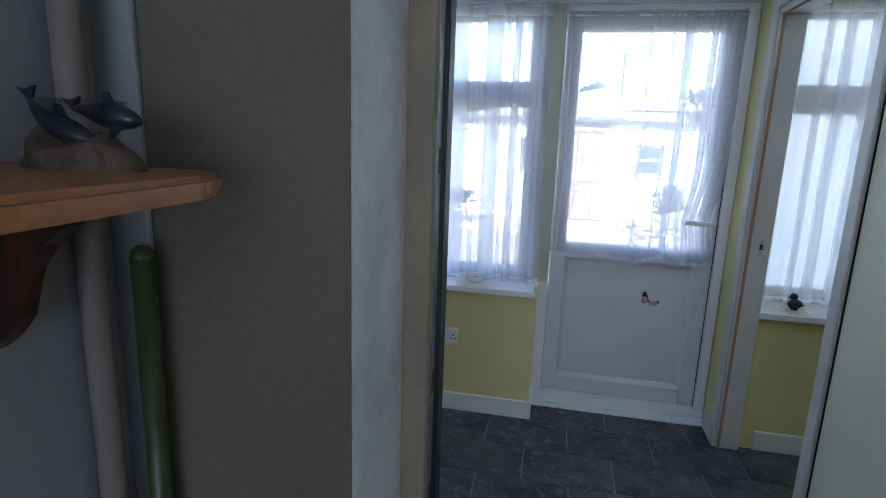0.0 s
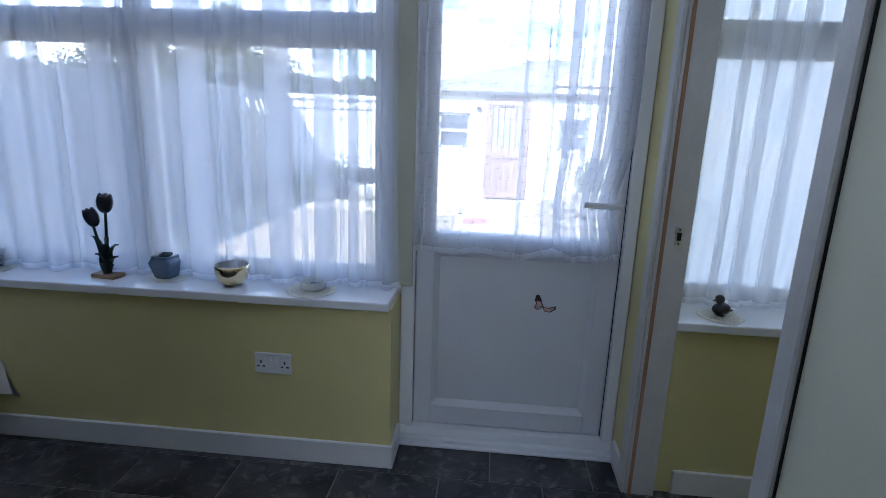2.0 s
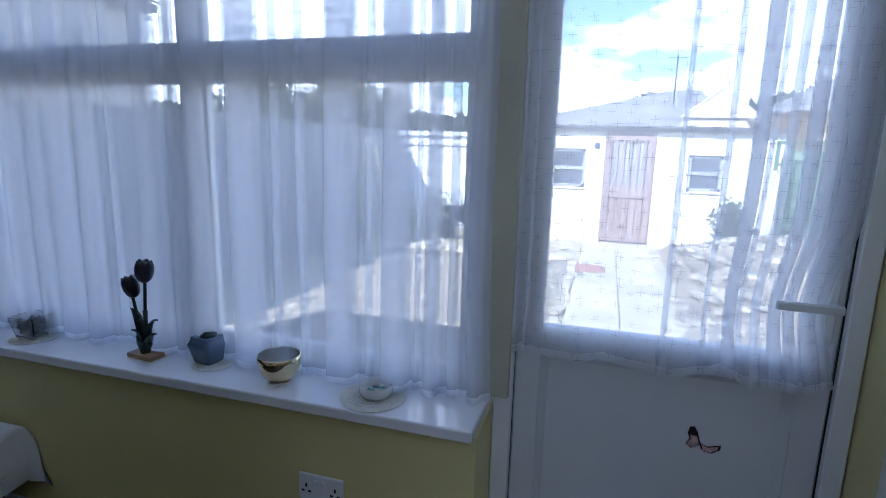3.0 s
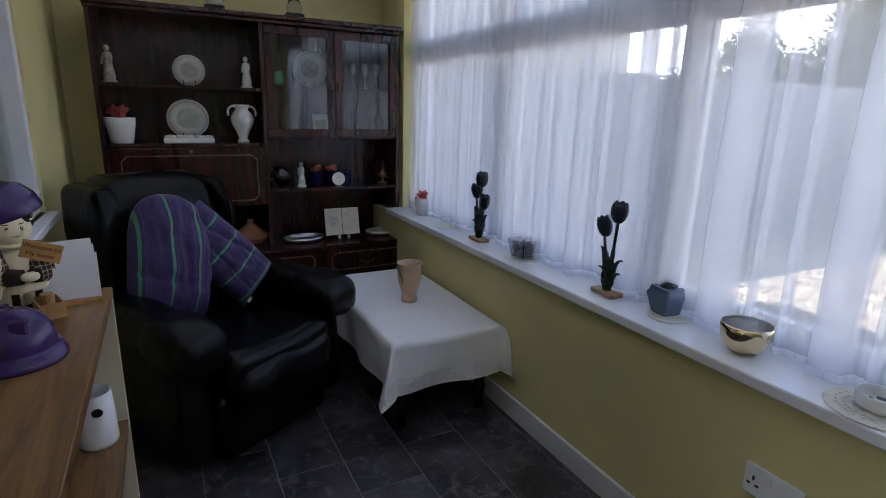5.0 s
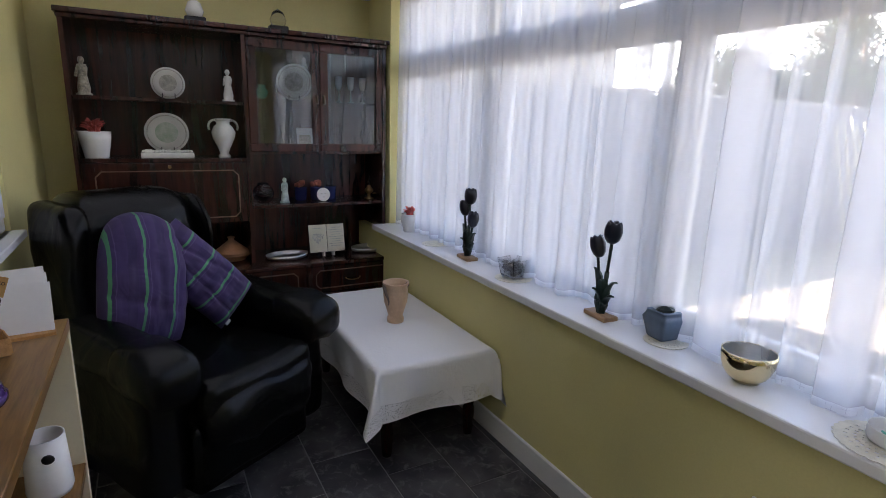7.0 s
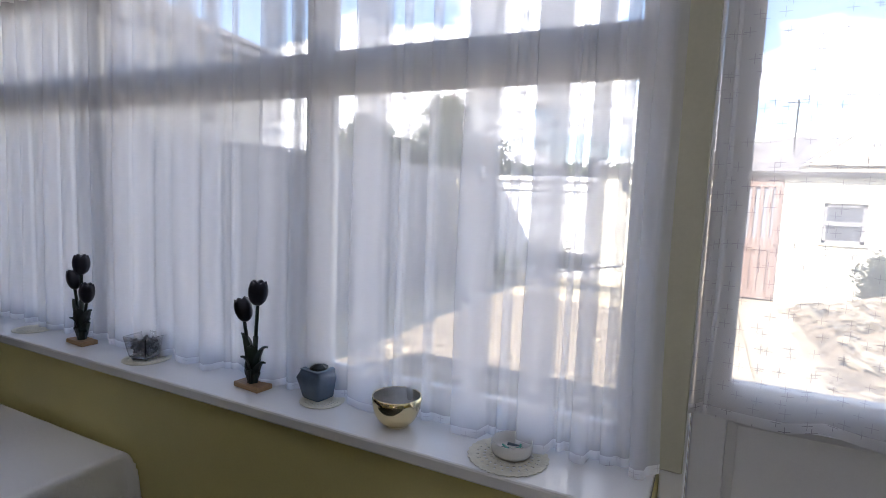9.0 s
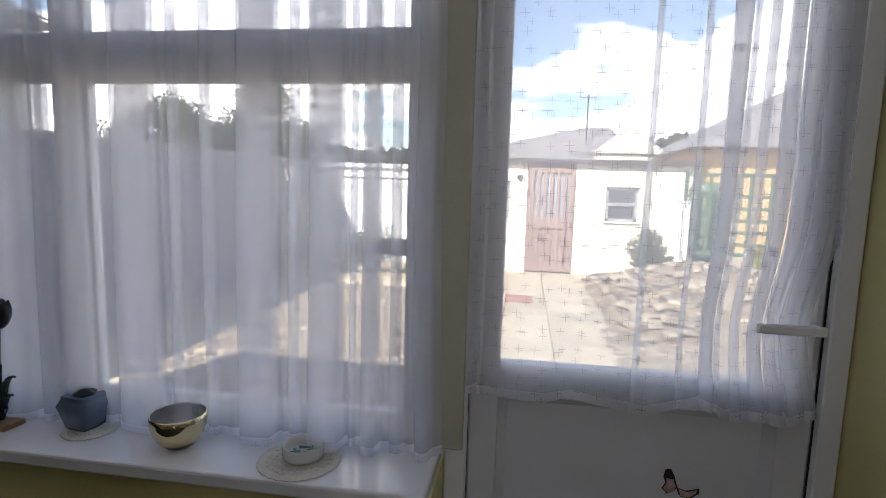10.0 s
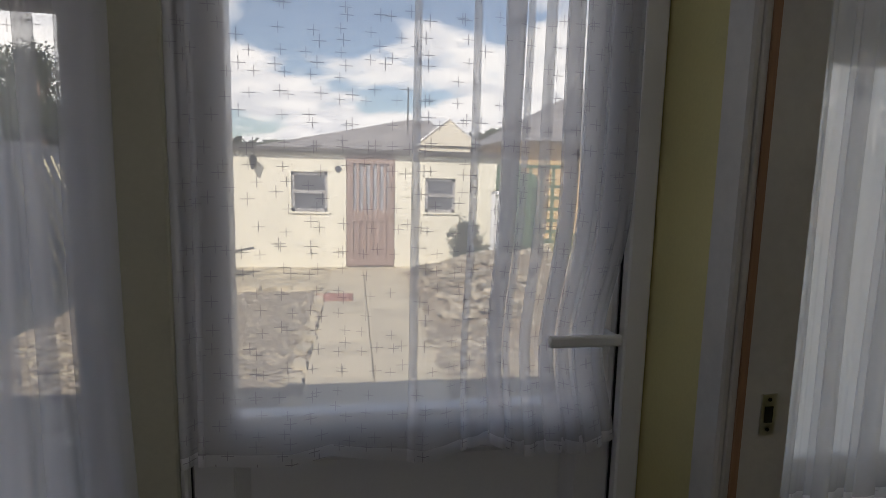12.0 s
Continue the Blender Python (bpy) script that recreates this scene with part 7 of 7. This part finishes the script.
for i, y in enumerate((1.575, 1.670, 1.760)):
    cu = thing("storage_jar", (-3.50, y, 0.840), "cobalt blue china jar in the niche", "jar", "blue jars in the niche")
    part("body", lathe([(0, 0), (0.034, 0), (0.036, 0.01), (0.040, 0.075), (0.042, 0.082), (0.036, 0.080), (0, 0.07)], 24), bluechina, cu, smooth=True)
    if i < 2:
        fl = bmesh.new()
        for k in range(18):
            ball(fl, (rnd.uniform(-0.025, 0.025), rnd.uniform(-0.025, 0.025), 0.088 + rnd.uniform(0, 0.025)), 0.012, n=6)
        part("dried_flower", fl, surf("rust_flower", (0.38, 0.10, 0.05), 0.8, 0.3, 60, 200, 0.2), cu)
pd = thing("plaque", pose(-3.405, 1.690, 0.8405, 0, -8, 0), "small round white plaque with grey marks", "ornament")
dsc = lathe([(0, 0), (0.040, 0), (0.041, 0.003), (0.038, 0.006), (0, 0.006)], 32)
bmesh.ops.transform(dsc, matrix=pose(0, 0, 0.041, 0, 90, 0), verts=dsc.verts)
part("disc", dsc, china, pd, smooth=False)
for y, z in ((-0.012, 0.046), (0.012, 0.046), (0, 0.026)):
    part("mark", B((0.0062, 0.0068, y - 0.006, y + 0.006, z - 0.003, z + 0.003)), pat1, pd)
ol = thing("oil_lamp", (-3.45, 2.000, 0.840), "miniature brass oil lamp with a glass chimney", "ornament")
part("base", lathe([(0, 0), (0.030, 0), (0.028, 0.006), (0.010, 0.012), (0.010, 0.03), (0.026, 0.045), (0.028, 0.06), (0.012, 0.072), (0.014, 0.085), (0, 0.086)], 22), brass, ol, smooth=True)
part("handle", B((-0.004, 0.004, 0.026, 0.045, 0.030, 0.036)), brass, ol)
part("chimney", lathe([(0.012, 0.086), (0.022, 0.105), (0.012, 0.130), (0.012, 0.175), (0.010, 0.175), (0.010, 0.130), (0.020, 0.105), (0.010, 0.086)], 20, caps=False), cut, ol, smooth=True)
BT = 0.512
tg = thing("tagine", (-3.47, 1.155, BT), "terracotta tagine dish with a conical lid", "dish")
terra = surf("terracotta", (0.40, 0.19, 0.09), 0.6, 0.12, 10, 90, 0.15)
part("dish", lathe([(0, 0), (0.075, 0), (0.100, 0.030), (0.104, 0.038), (0, 0.038)], 32), terra, tg, smooth=True)
part("lid", lathe([(0.098, 0.039), (0.090, 0.055), (0.045, 0.090), (0.018, 0.112), (0.016, 0.120), (0.022, 0.132), (0, 0.140)], 32), terra, tg, smooth=True)
for y, x in ((1.455, -3.38), (1.985, -3.40)):
    tr = thing("silver_tray", pose(x, y, BT, 0, 0, 10), "oval silver gallery tray on the unit", "tray", "silver trays")
    tp = lathe([(0, 0), (0.095, 0), (0.100, 0.004), (0.108, 0.024), (0.112, 0.026), (0.104, 0.006), (0, 0.004)], 40)
    bmesh.ops.scale(tp, vec=(0.75, 1.15, 1), verts=tp.verts)
    part("tray", tp, chrome, tr, smooth=True)
bo = thing("open_book", pose(-3.33, 1.690, BT, 0, -12, 0), "open cream book with a heart print on a small stand", "book")
for s in (-1, 1):
    pg = part("page", B((-0.004, 0.004, min(s * 0.002, s * 0.108), max(s * 0.002, s * 0.108), 0.028, 0.195), bevel=0.001), surf("cream_page", (0.68, 0.64, 0.50), 0.7, 0.05, 8, 90, 0), bo)
hm = bmesh.new()
for i in range(60):
    a = rnd.uniform(0, 6.28)
    q = math.sqrt(rnd.random())
    hx, hz = 0.034 * q * math.sin(a) ** 3, 0.030 * q * (math.cos(a) - 0.35 * math.cos(2 * a) - 0.12 * math.cos(3 * a))
    ball(hm, (0.005, -0.056 + hx, 0.118 + hz), 0.0045, 0.3, 1, 1, n=6)
part("heart_print", hm, pat1, bo, "grey heart-shaped print")
for i in range(9):
    w = 0.028 + 0.008 * ((i * 5) % 3)
    part("text_line", B((0.0042, 0.0048, 0.056 - w, 0.056 + w, 0.172 - i * 0.014, 0.1755 - i * 0.014)), pat1, bo)
part("title_line", B((0.0042, 0.0048, -0.085, -0.030, 0.172, 0.177)), pat1, bo)
for s in (-1, 1):
    part("stand_foot", B((-0.01, 0.030, s * 0.03 - 0.004, s * 0.03 + 0.004, 0.003, 0.030)), china, bo)
sc = thing("small_dish", (-3.30, 2.045, BT), "small pale candle dish with a stub handle", "dish")
part("body", lathe([(0, 0), (0.030, 0), (0.034, 0.004), (0.034, 0.026), (0.030, 0.026), (0.030, 0.008), (0, 0.006)], 26), china, sc, smooth=True)
part("handle", B((-0.004, 0.004, 0.032, 0.052, 0.012, 0.018), bevel=0.002), china, sc)
# on top of the unit
for y, l, nm in ((1.04, "dark ornament with white trim on top of the unit", "ornament"), (1.46, "glass award on a dark foot on top of the unit", "award")):
    tt = thing(nm, (-3.42, y, 1.790), l, "ornament")
    part("foot", B((-0.03, 0.03, -0.05, 0.05, 0, 0.03), bevel=0.004), black_rubber, tt)
    part("figure", lathe([(0, 0.03), (0.035, 0.03), (0.045, 0.06), (0.03, 0.10), (0, 0.12)], 20), china if y < 1.2 else cut, tt, smooth=True)

# ---- kitchen corner ----
sh = thing("wall_shelf", (0, 0, 0), "varnished pine wall shelf on a scrolled bracket", "shelf")
pts = [(-0.799, -1.1), (-0.60, -1.1), (-0.56, -1.06), (-0.545, -0.99)] + [(-0.545, -0.20), (-0.553, -0.165), (-0.575, -0.147), (-0.60, -0.14), (-0.799, -0.14)]
sb = prism(bmesh.new(), pts, lambda a, b, d: (a, b, 1.377 + d), 0.022)
bmesh.ops.bevel(sb, geom=sb.edges[:], offset=0.006, segments=2, affect="EDGES")
part("board", sb, pine, sh)
prof = [(-0.799, 1.377), (-0.664, 1.377), (-0.668, 1.366), (-0.690, 1.345), (-0.716, 1.325), (-0.738, 1.299), (-0.746, 1.278), (-0.752, 1.262), (-0.757, 1.248), (-0.766, 1.236), (-0.780, 1.222), (-0.799, 1.208)]
for y in (-0.212, -0.98):
    part("bracket", prism(bmesh.new(), prof, lambda a, b, d, y=y: (a, y + d, b), 0.022), mahogany, sh, "dark stained scrolled bracket")


def tube(pts, radii, n=14, flat=1.0):
    """A closed body swept along pts with its own radius at each."""
    bm = bmesh.new()
    prev = None
    for i, (p, r) in enumerate(zip(pts, radii)):
        d = (Vector(pts[min(i + 1, len(pts) - 1)]) - Vector(pts[max(i - 1, 0)])).normalized()
        u = Vector((0, 1, 0))
        w = d.cross(u).normalized()
        ring = [bm.verts.new(Vector(p) + u * r * flat * math.cos(2 * math.pi * k / n) + w * r * math.sin(2 * math.pi * k / n)) for k in range(n)]
        if prev:
            for k in range(n):
                bm.faces.new((prev[k], prev[(k + 1) % n], ring[(k + 1) % n], ring[k]))
        else:
            bm.faces.new(ring)
        prev = ring
    bm.faces.new(prev)
    bmesh.ops.recalc_face_normals(bm, faces=bm.faces)
    return bm


dl = thing("dolphin_ornament", pose(-0.676, -0.196, 1.399), "two dark resin dolphins leaping over rocks under a glass dish", "ornament")
dk = surf("dark_blue_resin", (0.022, 0.027, 0.036), 0.3, 0.2, 20, 90, 0.05)
for nm, y_, pth in (("dolphin", -0.008, [(-0.044, 0.063), (-0.036, 0.052), (-0.026, 0.044), (-0.012, 0.037), (0.002, 0.031), (0.014, 0.027), (0.026, 0.022)]), ("dolphin", 0.006, [(-0.012, 0.055), (0.000, 0.053), (0.012, 0.051), (0.026, 0.049), (0.040, 0.047), (0.052, 0.045), (0.060, 0.0435)])):
    bd = part(nm, tube([(a, y_, b) for a, b in pth], (0.0025, 0.005, 0.0085, 0.0115, 0.0115, 0.008, 0.003)), dk, dl, smooth=True)
    a, b = pth[0]
    part("tail_fluke", prism(bmesh.new(), [(a + 0.003, b - 0.004), (a - 0.010, b + 0.009), (a - 0.002, b + 0.006), (a + 0.010, b + 0.010), (a + 0.006, b)], lambda p, q, d, y_=y_: (p, y_ - 0.0015 + d, q), 0.003), dk, bd)
    a, b = pth[3]
    part("dorsal_fin", prism(bmesh.new(), [(a - 0.006, b + 0.006), (a - 0.003, b + 0.021), (a + 0.002, b + 0.020), (a + 0.010, b + 0.006)], lambda p, q, d, y_=y_: (p, y_ - 0.0015 + d, q), 0.003), dk, bd)
    a, b = pth[4]
    part("flipper", prism(bmesh.new(), [(a - 0.004, b - 0.006), (a - 0.010, b - 0.024), (a + 0.008, b - 0.008)], lambda p, q, d, y_=y_: (p, y_ - 0.009 + d, q), 0.003), dk, bd)
rk = S((0, 0, 0), 1.0, 0.064, 0.028, 0.026, n=40)
for v in rk.verts:
    k = max(0.0, v.co.z / 0.026)
    v.co.z += k * (0.026 * math.exp(-((v.co.x + 0.042) / 0.016) ** 2) + 0.010 * math.exp(-((v.co.x - 0.034) / 0.02) ** 2))
displaced(rk, 0.007, 55)
for v in rk.verts:
    v.co.z = max(0.0, v.co.z)
part("rock_base", rk, surf("brown_resin_rock", (0.10, 0.075, 0.05), 0.6, 0.3, 30, 90, 0.3), dl)
dg_ = lathe([(0.0, 0.045), (0.030, 0.046), (0.046, 0.060), (0.047, 0.0605), (0.045, 0.0615), (0.029, 0.048), (0, 0.047)], 40, caps=False)
bmesh.ops.scale(dg_, vec=(1.0, 0.62, 1.0), verts=dg_.verts)
part("glass_dish", dg_, glass, dl, "clear shallow glass dish", smooth=True)
pp = thing("water_pipe", (-0.772, -0.105, 0), "painted vertical pipe in the kitchen corner", "pipe")
part("pipe", R((0, 0, 0), (0, 0, 2.36), 0.016, 16), surf("dull_beige_paint", (0.20, 0.17, 0.15), 0.6, 0.1, 6, 90, 0.1), pp, smooth=True)
gm = surf("green_plastic", (0.045, 0.065, 0.022), 0.4, 0.1, 6, 90, 0.05)
br = thing("broom", (-0.730, -0.078, 0), "green handled broom leaning in the corner", "broom")
part("handle", R((0, 0, 0.10), (0.0, 0.005, 1.285), 0.014, 14), gm, br, smooth=True)
part("cap", S((0, 0.005, 1.285), 0.0145, n=12), gm, br, smooth=True)
part("head", B((-0.05, 0.12, -0.025, 0.025, 0.06, 0.10), bevel=0.006), gm, br)
part("bristles", B((-0.048, 0.118, -0.022, 0.022, 0.0, 0.06)), surf("bristle", (0.05, 0.05, 0.05), 0.9, 0.3, 60, 300, 0.3), br)

# ---- floor tiles ----
TW, TH = 0.395, 0.2435
tm = B(-TW / 2 + 0.0022, TW / 2 - 0.0022, -TH / 2 + 0.0022, TH / 2 - 0.0022, -0.003, 0.0, bevel=0.0009)
tme = bpy.data.meshes.new("tile")
tm.to_mesh(tme)
tm.free()
tme.materials.append(slate_mat)
fl_ob = bpy.data.objects["floor"]
row_i = 0
yy = 1.965 + TH / 2
while yy > -0.9:
    off = -0.098 if row_i % 2 else 0.0975
    x = off + TW * math.floor((WL - off) / TW) + TW / 2
    while x < WR - TW / 2:
        if x > WL + TW / 2 and not (yy < 0.2 and (x < -1.1 or x > 0.9)):
            shared("tile", tme, fl_ob, pose(x, yy, 0.0))
        x += TW
    yy -= TH
    row_i += 1
